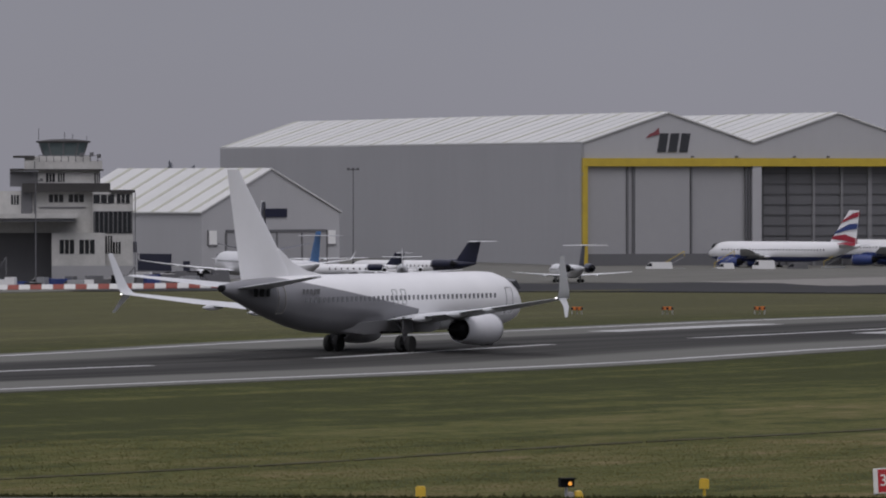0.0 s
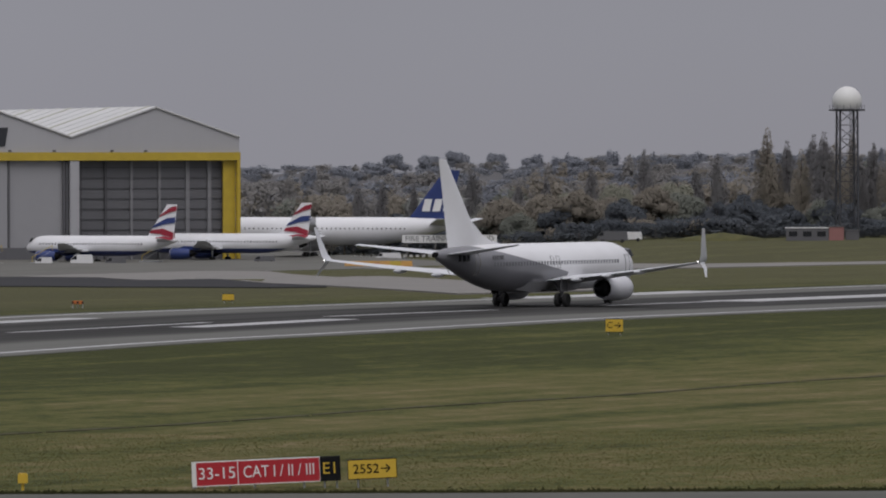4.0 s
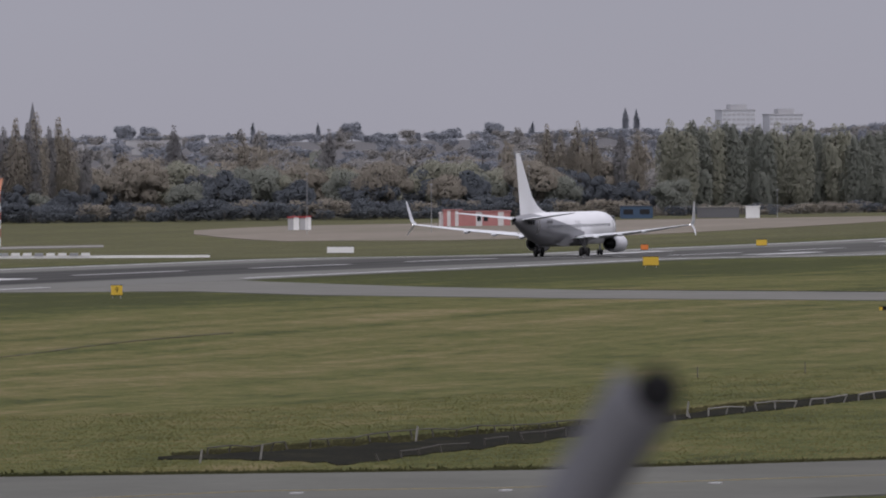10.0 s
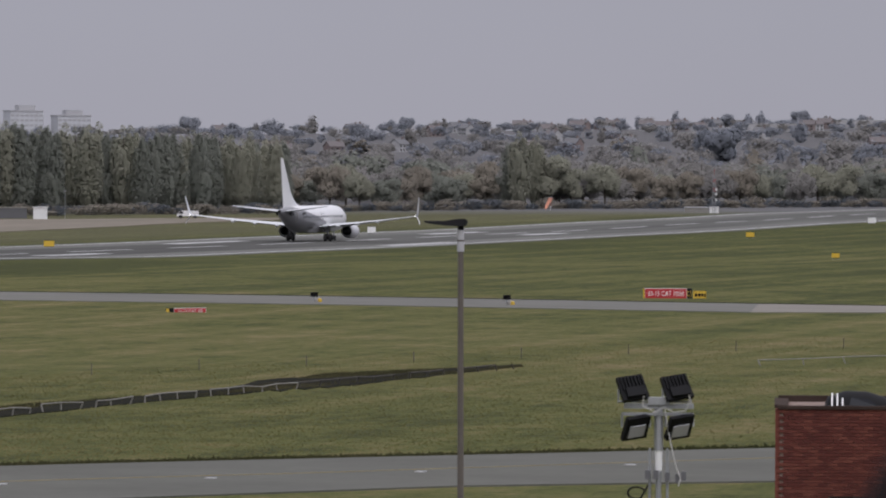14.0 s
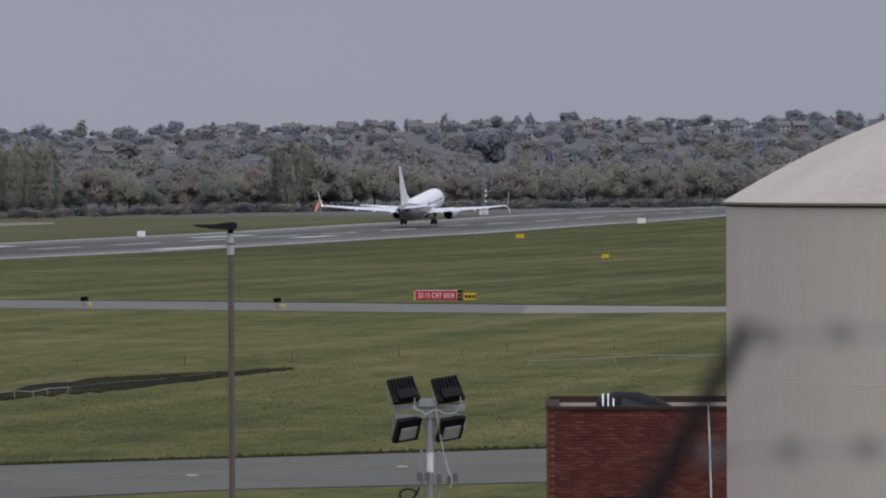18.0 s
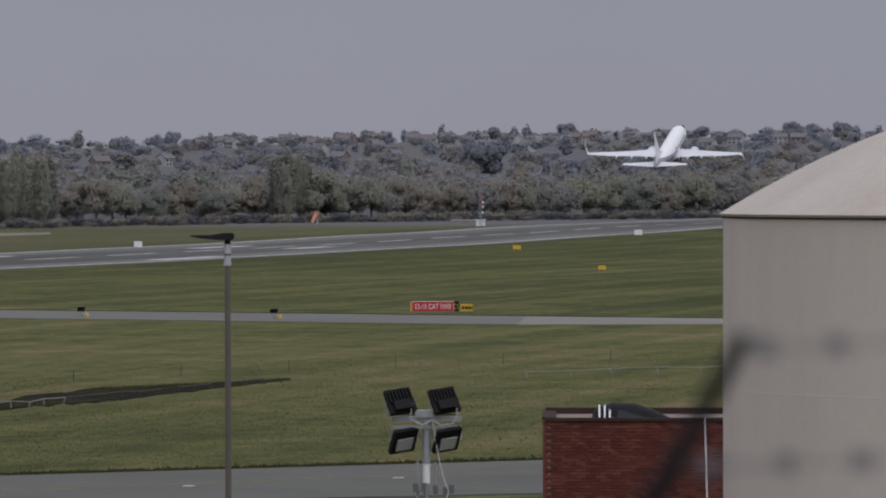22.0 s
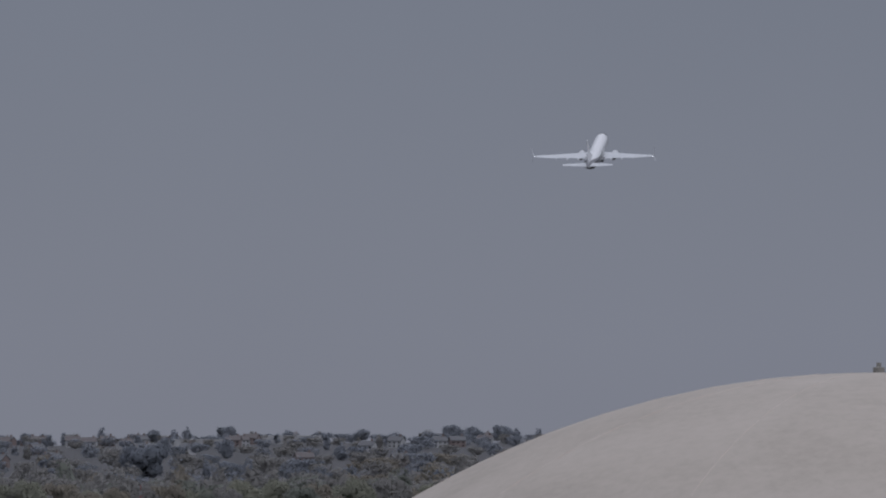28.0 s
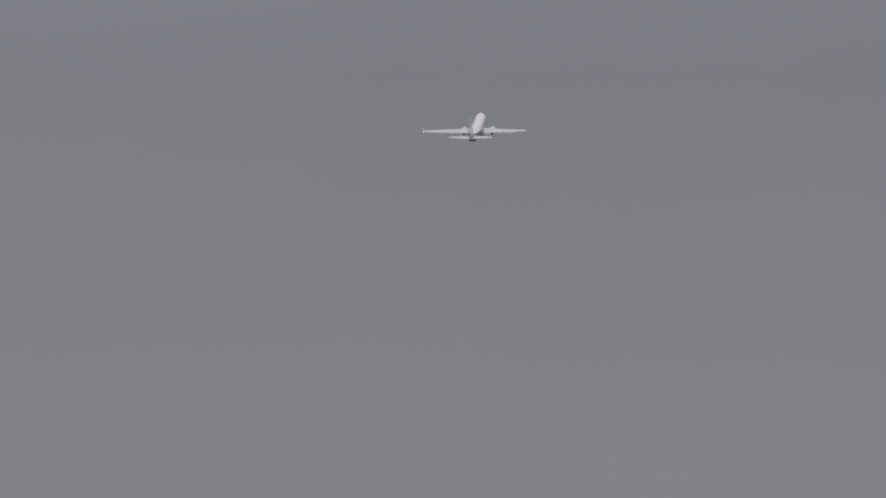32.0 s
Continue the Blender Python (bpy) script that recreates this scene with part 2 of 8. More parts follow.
# grass: mown bands along the runway, dry tan stretches, dark tufts; greyer ground under the far woods
def grass_nodes(m):
    t = m.node_tree
    b = t.nodes["Principled BSDF"]
    g = node(m, "ShaderNodeNewGeometry")
    sep = node(m, "ShaderNodeSeparateXYZ")
    t.links.new(g.outputs["Position"], sep.inputs[0])

    def noise_at(scale, detail, rough, stretch):
        mp = node(m, "ShaderNodeMapping", Scale=stretch)
        t.links.new(g.outputs["Position"], mp.inputs["Vector"])
        n = node(m, "ShaderNodeTexNoise", Scale=scale, Detail=detail, Roughness=rough)
        t.links.new(mp.outputs["Vector"], n.inputs["Vector"])
        return n.outputs["Fac"]

    def madd(a, k, c):
        n = node(m, "ShaderNodeMath")
        n.operation = "MULTIPLY_ADD"
        n.inputs[1].default_value = k
        t.links.new(a, n.inputs[0])
        if isinstance(c, float):
            n.inputs[2].default_value = c
        else:
            t.links.new(c, n.inputs[2])
        return n.outputs[0]
    band = noise_at(0.21, 3.0, 0.6, (1.0, 0.012, 1.0))
    patch = noise_at(0.02, 5.0, 0.6, (1.0, 0.6, 1.0))
    clump = noise_at(0.16, 5.0, 0.7, (1.0, 0.7, 1.0))
    tuft = noise_at(0.9, 6.0, 0.75, (1.0, 0.6, 1.0))
    streak = noise_at(0.7, 4.0, 0.65, (1.0, 0.06, 1.0))
    grain = noise_at(5.0, 3.0, 0.7, (1.0, 0.4, 1.0))
    near = node(m, "ShaderNodeMapRange", From_Min=-163.0, From_Max=-205.0, To_Min=0.0, To_Max=0.33)
    near.interpolation_type = "SMOOTHSTEP"
    t.links.new(sep.outputs["X"], near.inputs["Value"])
    side = node(m, "ShaderNodeMapRange", From_Min=-150.0, From_Max=-92.0, To_Min=0.0, To_Max=0.1)
    side.interpolation_type = "SMOOTHSTEP"
    t.links.new(sep.outputs["X"], side.inputs["Value"])
    # the weights bring each noise to its share about a mean of one half
    # greener beyond the link taxiway
    beyond = node(m, "ShaderNodeMapRange", From_Min=545.0, From_Max=640.0, To_Min=0.0, To_Max=0.2)
    t.links.new(sep.outputs["Y"], beyond.inputs["Value"])
    green = node(m, "ShaderNodeMath")
    green.operation = "MAXIMUM"
    t.links.new(near.outputs["Result"], green.inputs[0])
    t.links.new(beyond.outputs["Result"], green.inputs[1])
    # darker, greener turf near the runway's start
    start_green = node(m, "ShaderNodeMapRange", From_Min=470.0, From_Max=300.0, To_Min=0.0, To_Max=0.07)
    t.links.new(sep.outputs["Y"], start_green.inputs["Value"])
    left_only = node(m, "ShaderNodeMapRange", From_Min=-110.0, From_Max=-150.0)
    t.links.new(sep.outputs["X"], left_only.inputs["Value"])
    both = node(m, "ShaderNodeMath")
    both.operation = "MULTIPLY_ADD"
    t.links.new(start_green.outputs["Result"], both.inputs[0])
    t.links.new(left_only.outputs["Result"], both.inputs[1])
    t.links.new(green.outputs[0], both.inputs[2])
    v = madd(band, 1.0, both.outputs[0])
    v = madd(patch, 0.75, v)
    v = madd(streak, 0.3, v)
    v = madd(grain, 0.7, v)
    v = madd(clump, 1.05, v)
    v = madd(tuft, 1.25, v)
    half = madd(side.outputs["Result"], 1.0, madd(v, 1.0, -1.965))
    ramp = node(m, "ShaderNodeValToRGB")
    r = ramp.color_ramp
    stops = [(0.24, (0.178, 0.146, 0.074)), (0.42, (0.132, 0.112, 0.048)), (0.55, (0.108, 0.1, 0.036)), (0.70, (0.08, 0.087, 0.025)), (0.92, (0.042, 0.047, 0.014))]
    while len(r.elements) < len(stops):
        r.elements.new(0.5)
    for i, (p, c) in enumerate(stops):
        r.elements[i].position, r.elements[i].color = p, (*c, 1)
    t.links.new(half, ramp.inputs["Fac"])
    # greyer turf on the far side of the runway
    greyed = node(m, "ShaderNodeMapRange", From_Min=-276.0, From_Max=-300.0, To_Min=0.0, To_Max=0.42)
    t.links.new(sep.outputs["X"], greyed.inputs["Value"])
    thin = node(m, "ShaderNodeMix")
    thin.data_type = "RGBA"
    thin.inputs[7].default_value = (0.125, 0.113, 0.068, 1)
    t.links.new(greyed.outputs["Result"], thin.inputs["Factor"])
    t.links.new(ramp.outputs["Color"], thin.inputs[6])
    # mixed to grey beyond the perimeter, by distance from the stand
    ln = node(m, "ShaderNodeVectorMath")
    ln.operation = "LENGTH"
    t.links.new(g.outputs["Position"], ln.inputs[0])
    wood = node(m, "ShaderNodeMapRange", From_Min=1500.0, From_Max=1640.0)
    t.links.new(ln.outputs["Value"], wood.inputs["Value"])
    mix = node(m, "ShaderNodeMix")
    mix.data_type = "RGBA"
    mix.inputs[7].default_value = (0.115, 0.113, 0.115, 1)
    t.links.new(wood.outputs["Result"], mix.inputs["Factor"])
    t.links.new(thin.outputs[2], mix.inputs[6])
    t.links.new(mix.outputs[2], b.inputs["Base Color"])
    bp = node(m, "ShaderNodeBump", Strength=0.7, Distance=0.3)
    t.links.new(tuft, bp.inputs["Height"])
    t.links.new(bp.outputs["Normal"], b.inputs["Normal"])


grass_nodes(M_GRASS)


# runway: pale ungrooved margins, darker rubbered middle
def runway_nodes():
    m, t = M_RUNWAY, M_RUNWAY.node_tree
    b = t.nodes["Principled BSDF"]
    g = node(m, "ShaderNodeNewGeometry")
    sep = node(m, "ShaderNodeSeparateXYZ")
    t.links.new(g.outputs["Position"], sep.inputs[0])
    mp = node(m, "ShaderNodeMapping", Scale=(1.0, 0.03, 1.0))
    t.links.new(g.outputs["Position"], mp.inputs["Vector"])
    n1 = node(m, "ShaderNodeTexNoise", Scale=0.3, Detail=5.0, Roughness=0.6)
    t.links.new(mp.outputs["Vector"], n1.inputs["Vector"])
    off = node(m, "ShaderNodeMath")
    off.operation = "ADD"
    off.inputs[1].default_value = 253.5
    t.links.new(sep.outputs["X"], off.inputs[0])
    ab = node(m, "ShaderNodeMath")
    ab.operation = "ABSOLUTE"
    t.links.new(off.outputs[0], ab.inputs[0])
    mr = node(m, "ShaderNodeMapRange", From_Min=11.0, From_Max=16.0, To_Min=0.0, To_Max=0.62)
    mr.interpolation_type = "SMOOTHSTEP"
    t.links.new(ab.outputs[0], mr.inputs["Value"])
    ad = node(m, "ShaderNodeMath")
    ad.operation = "MULTIPLY_ADD"
    ad.inputs[1].default_value = 0.85
    # less rubber far from the touchdown zone
    worn = node(m, "ShaderNodeMapRange", From_Min=640.0, From_Max=1150.0, To_Min=0.0, To_Max=0.3)
    t.links.new(sep.outputs["Y"], worn.inputs["Value"])
    pale = node(m, "ShaderNodeMath")
    pale.operation = "MAXIMUM"
    t.links.new(mr.outputs["Result"], pale.inputs[0])
    t.links.new(worn.outputs["Result"], pale.inputs[1])
    t.links.new(n1.outputs["Fac"], ad.inputs[0])
    t.links.new(pale.outputs[0], ad.inputs[2])
    ramp = node(m, "ShaderNodeValToRGB")
    r = ramp.color_ramp
    r.elements[0].position, r.elements[0].color = 0.28, (0.023, 0.022, 0.022, 1)
    r.elements[1].position, r.elements[1].color = 1.0, (0.14, 0.14, 0.128, 1)
    t.links.new(ad.outputs[0], ramp.inputs["Fac"])
    t.links.new(ramp.outputs["Color"], b.inputs["Base Color"])


runway_nodes()


# cream tank: faint streaks running down
def tank_nodes():
    m, t = M_TANK, M_TANK.node_tree
    b = t.nodes["Principled BSDF"]
    g = node(m, "ShaderNodeNewGeometry")
    mp = node(m, "ShaderNodeMapping", Scale=(1.0, 1.0, 0.12))
    t.links.new(g.outputs["Position"], mp.inputs["Vector"])
    n1 = node(m, "ShaderNodeTexNoise", Scale=0.9, Detail=7.0, Roughness=0.65)
    t.links.new(mp.outputs["Vector"], n1.inputs["Vector"])
    n2 = node(m, "ShaderNodeTexNoise", Scale=5.0, Detail=5.0, Roughness=0.7)
    t.links.new(g.outputs["Position"], n2.inputs["Vector"])
    mix = node(m, "ShaderNodeMix", Factor=0.35)
    t.links.new(n1.outputs["Fac"], mix.inputs[2])
    t.links.new(n2.outputs["Fac"], mix.inputs[3])
    ramp = node(m, "ShaderNodeValToRGB")
    r = ramp.color_ramp
    r.elements[0].position, r.elements[0].color = 0.25, (0.55, 0.475, 0.415, 1)
    r.elements[1].position, r.elements[1].color = 0.6, (0.63, 0.55, 0.49, 1)
    t.links.new(mix.outputs[0], ramp.inputs["Fac"])
    t.links.new(ramp.outputs["Color"], b.inputs["Base Color"])


tank_nodes()


# ---- geometry helpers ----
class Geo:
    """Vertices and faces of one mesh, put together from simple solids."""

    def __init__(self):
        self.v, self.f = [], []

    def add(self, vs, fs):
        n = len(self.v)
        self.v += [tuple(p) for p in vs]
        self.f += [tuple(i + n for i in q) for q in fs]
        return self

    def box(self, c, s, rz=0.0, top=1.0):
        """A box of size s centred at c, turned by rz degrees; top shrinks its upper face."""
        k, w = math.cos(radians(rz)), math.sin(radians(rz))
        vs = []
        for z in (-0.5, 0.5):
            q = top if z > 0 else 1.0
            for x, y in ((-0.5, -0.5), (0.5, -0.5), (0.5, 0.5), (-0.5, 0.5)):
                a, b = x * s[0] * q, y * s[1] * q
                vs.append((c[0] + a * k - b * w, c[1] + a * w + b * k, c[2] + z * s[2]))
        return self.add(vs, [(3, 2, 1, 0), (4, 5, 6, 7), (0, 1, 5, 4), (1, 2, 6, 5), (2, 3, 7, 6), (3, 0, 4, 7)])

    def rod(self, p, q, r0, r1=None, n=8, caps=True):
        """A round bar from p to q."""
        p, q = Vector(p), Vector(q)
        r1 = r0 if r1 is None else r1
        d = (q - p).normalized()
        s = d.orthogonal().normalized()
        t = d.cross(s)
        vs = []
        for c, r in ((p, r0), (q, r1)):
            vs += [c + r * (math.cos(2 * math.pi * i / n) * s + math.sin(2 * math.pi * i / n) * t) for i in range(n)]
        fs = [(i, (i + 1) % n, n + (i + 1) % n, n + i) for i in range(n)]
        if caps:
            fs += [tuple(range(n - 1, -1, -1)), tuple(range(n, 2 * n))]
        return self.add(vs, fs)

    def rings(self, rings, caps=True):
        """A skin over rings of equally many points."""
        n = len(rings[0])
        vs = [p for r in rings for p in r]
        fs = []
        for k in range(len(rings) - 1):
            fs += [(k * n + i, k * n + (i + 1) % n, (k + 1) * n + (i + 1) % n, (k + 1) * n + i) for i in range(n)]
        if caps:
            m = (len(rings) - 1) * n
            fs += [tuple(range(n - 1, -1, -1)), tuple(range(m, m + n))]
        return self.add(vs, fs)

    def lathe(self, profile, c=(0, 0, 0), n=24, axis="z"):
        """A turned solid; profile holds (radius, height)."""
        rs = []
        for r, h in profile:
            ring = []
            for i in range(n):
                a = 2 * math.pi * i / n
                x, y = r * math.cos(a), r * math.sin(a)
                ring.append((c[0] + x, c[1] + y, c[2] + h) if axis == "z" else (c[0] + x, c[1] + h, c[2] + y) if axis == "y" else (c[0] + h, c[1] + x, c[2] + y))
            rs.append(ring)
        return self.rings(rs)

    def slab(self, pts, depth):
        """A flat outline pts, extruded by the vector depth."""
        n = len(pts)
        d = Vector(depth)
        vs = [Vector(p) for p in pts] + [Vector(p) + d for p in pts]
        fs = [tuple(range(n - 1, -1, -1)), tuple(range(n, 2 * n))] + [(i, (i + 1) % n, n + (i + 1) % n, n + i) for i in range(n)]
        return self.add(vs, fs)

    def mesh(self, name, material, smooth=False):
        me = bpy.data.meshes.new(name)
        me.from_pydata(self.v, [], self.f)
        me.materials.append(material)
        bm = bmesh.new()
        bm.from_mesh(me)
        bmesh.ops.recalc_face_normals(bm, faces=bm.faces)
        bm.to_mesh(me)
        bm.free()
        if smooth:
            me.polygons.foreach_set("use_smooth", [True] * len(me.polygons))
            me.set_sharp_from_angle(angle=radians(40))
        me.update()
        return me


def part(name, geo, material, parent, label="", smooth=False, at_pose=None):
    me = geo if isinstance(geo, bpy.types.Mesh) else geo.mesh(name, material, smooth)
    ob = new(name, me)
    ob.parent = parent
    if at_pose is not None:
        ob.matrix_basis = at_pose
    if label:
        ob["label"] = label
    return ob


def thing(name, m, label, category, group="", kind=""):
    ob = new(name)
    ob.empty_display_size = 0.5
    ob.matrix_basis = m
    return tagged(ob, label, category, group, kind)


def solid(name, geo, material, label, category, m=None, smooth=False, group="", kind=""):
    """A thing that is one mesh."""
    ob = new(name, geo.mesh(name, material, smooth))
    if m is not None:
        ob.matrix_basis = m
    return tagged(ob, label, category, group, kind)


def lettering(text, size, material, parent, m, name="lettering", depth=0.01, squeeze=1.0):
    """Raised letters in the built-in font, as a mesh part facing -y of its parent."""
    cu = bpy.data.curves.new(name, "FONT")
    cu.body, cu.size, cu.extrude = text, size, depth
    cu.align_x, cu.align_y = "CENTER", "CENTER"
    tmp = bpy.data.objects.new(name, cu)
    scene.collection.objects.link(tmp)
    me = bpy.data.meshes.new_from_object(tmp.evaluated_get(bpy.context.evaluated_depsgraph_get()))
    bpy.data.objects.remove(tmp)
    me.materials.clear()
    me.materials.append(material)
    me.transform(Matrix.Diagonal((squeeze, 1, 1, 1)))
    ob = new(name, me)
    ob.parent = parent
    ob.matrix_basis = m @ pose(0, 0, 0, 90, 0, 0)
    return ob


def smoothstep(v):
    v = min(1.0, max(0.0, v))
    return v * v * (3 - 2 * v)


PROFILE = [(-400, -0.4), (330, -0.38), (395, -0.42), (446, 0.0), (510, 0.25), (640, 0.15), (760, 0.0), (880, -0.75), (1000, -0.85), (1200, -0.7), (1380, -0.2), (1540, 0.3), (1700, 0.3), (6000, 0.3)]


# the far ridge's height above the airfield, by bearing in survey units
RIDGE_U, RIDGE_Z = (430, 900, 1600, 2200, 3000, 3700, 4300, 4800, 5800), (0, 17.5, 19.5, 22, 24.5, 27, 31, 33.5, 34)


def gz(x, y):
    """The ground's height: a gentle dip along the runway, a fall to the apron, a rise to the far hill."""
    for (y0, z0), (y1, z1) in zip(PROFILE, PROFILE[1:]):
        if y0 <= y <= y1:
            z = z0 + (z1 - z0) * smoothstep((y - y0) / (y1 - y0))
            break
    else:
        z = 0.0
    z *= smoothstep((-x - 60) / 100)
    d, b = math.hypot(x, y), math.atan2(x, y)
    fall = 5.6 * smoothstep((-x - 285) / 400)
    if y > 0:
        fall *= 1 - 0.7 * smoothstep((d - 1150) / 200) * smoothstep((b + 0.452) / 0.03)
    z -= fall
    if y > 0:
        z += 0.9 * smoothstep((-x - 480) / 80) * smoothstep((-0.519 - b) / 0.039)
    if d > 2000 and y > 0:
        z += float(np.interp(b * UNIT + AHEAD, RIDGE_U, RIDGE_Z)) * smoothstep((d - 2000) / 2500)
    return z


def at(u, d, z=None):
    """The point at bearing u and distance d, on the ground or at height z."""
    b = az(u)
    x, y = d * math.sin(b), d * math.cos(b)
    return Vector((x, y, gz(x, y) if z is None else z))


def hgt(e, d):
    """The height seen at elevation e and distance d."""
    return EYE.z + (e - LEVEL) * d / UNIT


def meet(u, e):
    """Where the sight line at bearing u and elevation e comes down on the ground."""
    z = 0.0
    for _ in range(30):
        p = at(u, min(4800.0, UNIT * (EYE.z - z) / (LEVEL - e)))
        z = 0.5 * z + 0.5 * p.z
    return p


def facing(p, turn=0.0):
    """A pose at p whose -y side faces the camera's stand, turned by so many degrees."""
    return Matrix.Translation(p) @ pose(0, 0, 0, 0, 0, math.degrees(-math.atan2(p[0], p[1])) + turn)


# ---- ground ----
def build_ground():
    bearings = [radians(-180 + 6 * i) for i in range(20)] + [radians(-60 + 0.75 * i) for i in range(101)] + [radians(21 + 6 * i) for i in range(26)]
    radii = [1.5, 12, 40, 80, 120, 150, 180, 205, 225]
    while radii[-1] < 4900:
        radii.append(radii[-1] * 1.028 + 1)
    g = Geo()
    vs, fs, n = [], [], len(bearings)
    for r in radii:
        for b in bearings:
            x, y = r * math.sin(b), r * math.cos(b)
            vs.append((x, y, gz(x, y)))
    for k in range(len(radii) - 1):
        for i in range(n):
            fs.append((k * n + i, k * n + (i + 1) % n, (k + 1) * n + (i + 1) % n, (k + 1) * n + i))
    fs.append(tuple(range(n)))
    me = bpy.data.meshes.new("ground")
    me.from_pydata(vs, [], fs)
    me.materials.append(M_GRASS)
    me.polygons.foreach_set("use_smooth", [True] * len(me.polygons))
    ob = tagged(new("ground", me), "mown airfield grass, green and tan in bands", "grass", kind="structure")
    if me.polygons[0].normal.z < 0:
        me.flip_normals()
    return ob


def ribbon(name, line, material, label, category, lift=0.06, kind="structure", thick=0.3, step=12.0):
    """A paved strip that follows the ground. line: (left x, left y, right x, right y) stations."""
    g = Geo()
    rows = []
    for (a, b) in zip(line, line[1:]):
        ln = math.hypot(b[0] - a[0], b[1] - a[1])
        k = max(1, int(ln / step))
        rows += [[a[i] + (b[i] - a[i]) * j / k for i in range(4)] for j in range(k)]
    rows.append(list(line[-1]))
    m = 5
    vs, fs = [], []
    for r in rows:
        for j in range(m):
            f = j / (m - 1)
            x, y = r[0] + (r[2] - r[0]) * f, r[1] + (r[3] - r[1]) * f
            vs.append((x, y, gz(x, y) + lift))
        for j in (m - 1, 0):
            f = j / (m - 1)
            x, y = r[0] + (r[2] - r[0]) * f, r[1] + (r[3] - r[1]) * f
            vs.append((x, y, gz(x, y) + lift - thick))
    w = m + 2
    for k in range(len(rows) - 1):
        fs += [(k * w + j, k * w + (j + 1) % w, (k + 1) * w + (j + 1) % w, (k + 1) * w + j) for j in range(w)]
    g.add(vs, fs)
    return solid(name, g, material, label, category, kind=kind)


build_ground()
RX = -253.5
ribbon("runway", [(RX - 25.5, -300, RX + 25.5, -300), (RX - 25.5, 1950, RX + 25.5, 1950)], M_RUNWAY, "long asphalt runway with a rubber-darkened middle", "runway", 0.06)


# ---- runway paint ----
def stripe(name, x0, x1, y0, y1, material, label, lift=0.075, parent=None):
    g = Geo()
    k = max(1, int((y1 - y0) / 12))
    vs, fs = [], []
    for j in range(k + 1):
        y = y0 + (y1 - y0) * j / k
        vs += [(x0, y, gz(x0, y) + lift), (x1, y, gz(x1, y) + lift), (x1, y, gz(x1, y) + lift - 0.03), (x0, y, gz(x0, y) + lift - 0.03)]
    for j in range(k):
        fs += [(4 * j + i, 4 * j + (i + 1) % 4, 4 * j + 4 + (i + 1) % 4, 4 * j + 4 + i) for i in range(4)]
    fs += [(0, 1, 2, 3), (4 * k, 4 * k + 1, 4 * k + 2, 4 * k + 3)]
    g.add(vs, fs)
    if parent is not None:
        return part(name, g, material, parent, label)
    return solid(name, g, material, label, "road marking", kind="structure")


runway_ob = bpy.data.objects["runway"]
stripe("edge_line", RX - 22.9, RX - 22.0, 100, 1900, M_PAINTLINE, "white runway edge line", parent=runway_ob)
stripe("edge_line", RX + 22.0, RX + 22.9, 100, 590, M_PAINTLINE, "white runway edge line", parent=runway_ob)
stripe("edge_line", RX + 22.0, RX + 22.9, 640, 1900, M_PAINTLINE, "white runway edge line", parent=runway_ob)
for i in range(30):
    y0 = 355 + 50 * i - 150
    stripe("centre_line_dash", RX - 0.45, RX + 0.45, y0, y0 + 30, M_PAINTLINE, "white centre line dash", parent=runway_ob)
# aiming and touchdown bars either side of the centre line
for y0, y1, xa, xb in ((469, 494, -270.3, -267.3), (472, 497, -249.8, -246.8), (588, 633, -280.0, -274.5), (580, 636, -255.2, -249.8),
                       (862, 900, -269.0, -266.2), (862, 890, -246.5, -243.5), (1004, 1045, -236.5, -233.5), (1004, 1045, -268.0, -265.0), (1150, 1180, -248.0, -245.0), (1150, 1190, -264.0, -261.0)):
    stripe("touchdown_bar", xa, xb, y0, y1, M_PAINTLINE, "broad white touchdown bar", parent=runway_ob)


# ---- taxiways ----
def turned(c, yaw, pts):
    k, w = math.cos(radians(yaw)), math.sin(radians(yaw))
    return [(c[0] + x * k - y * w, c[1] + x * w + y * k) for x, y in pts]


# foreground taxiway, across the view
def fore(u, d):
    p = at(u, d)
    return p.x, p.y


def ray_strip(name, us, far, near, material, label, category, lift=0.06):
    """A strip across the view: far and near give its two edges at each bearing."""
    line = []
    for u, f, n in zip(us, far, near):
        line.append((*fore(u, f), *fore(u, n)))
    return ribbon(name, line, material, label, category, lift)


taxi_fore = ray_strip("taxiway_fore", [-2600, -1200, 0, 1300, 2464, 2824, 3124, 3596, 4196, 4746, 5200, 6600], [285, 270, 264.5, 261, 261.5, 262, 263, 269, 277, 285.5, 293, 320], [226, 222, 217, 213, 217, 224, 230, 241, 251, 256, 263, 290], M_ASPHALT, "grey asphalt taxiway with faint yellow lines", "taxiway")
# connecting taxiway to the runway
ribbon("taxiway_link", [(-232, 636, -229, 566), (-222, 622, -212, 574), (-200, 598, -196, 559), (-180, 583, -169, 546), (-130, 571, -128, 540), (-102, 563, -97, 532)], M_APRON, "grey asphalt link taxiway", "taxiway", 0.05)
ribbon("taxiway_link", [(-102, 563, -97, 532), (-86, 560, -83, 539), (-40, 553, -40, 532), (60, 540, 60, 519)], vary(mat("worn pale taxiway", (0.19, 0.178, 0.158), 0.9, 0, 0.1), shades((0.2, 0.186, 0.164), 0.15), 0.1, 0.35, 0.1), "pale worn concrete end of the link taxiway", "taxiway", 0.05)
ribbon("taxiway_verge", [(-180, 585, -180, 583.4), (-130, 572.8, -130, 571.3), (-102, 564.8, -102, 563.3), (-86, 561.8, -86, 560.3), (-40, 554.8, -40, 553.3), (60, 541.8, 60, 540.3)], M_EARTH, "dark bare earth edge beside the link taxiway", "verge", 0.07)
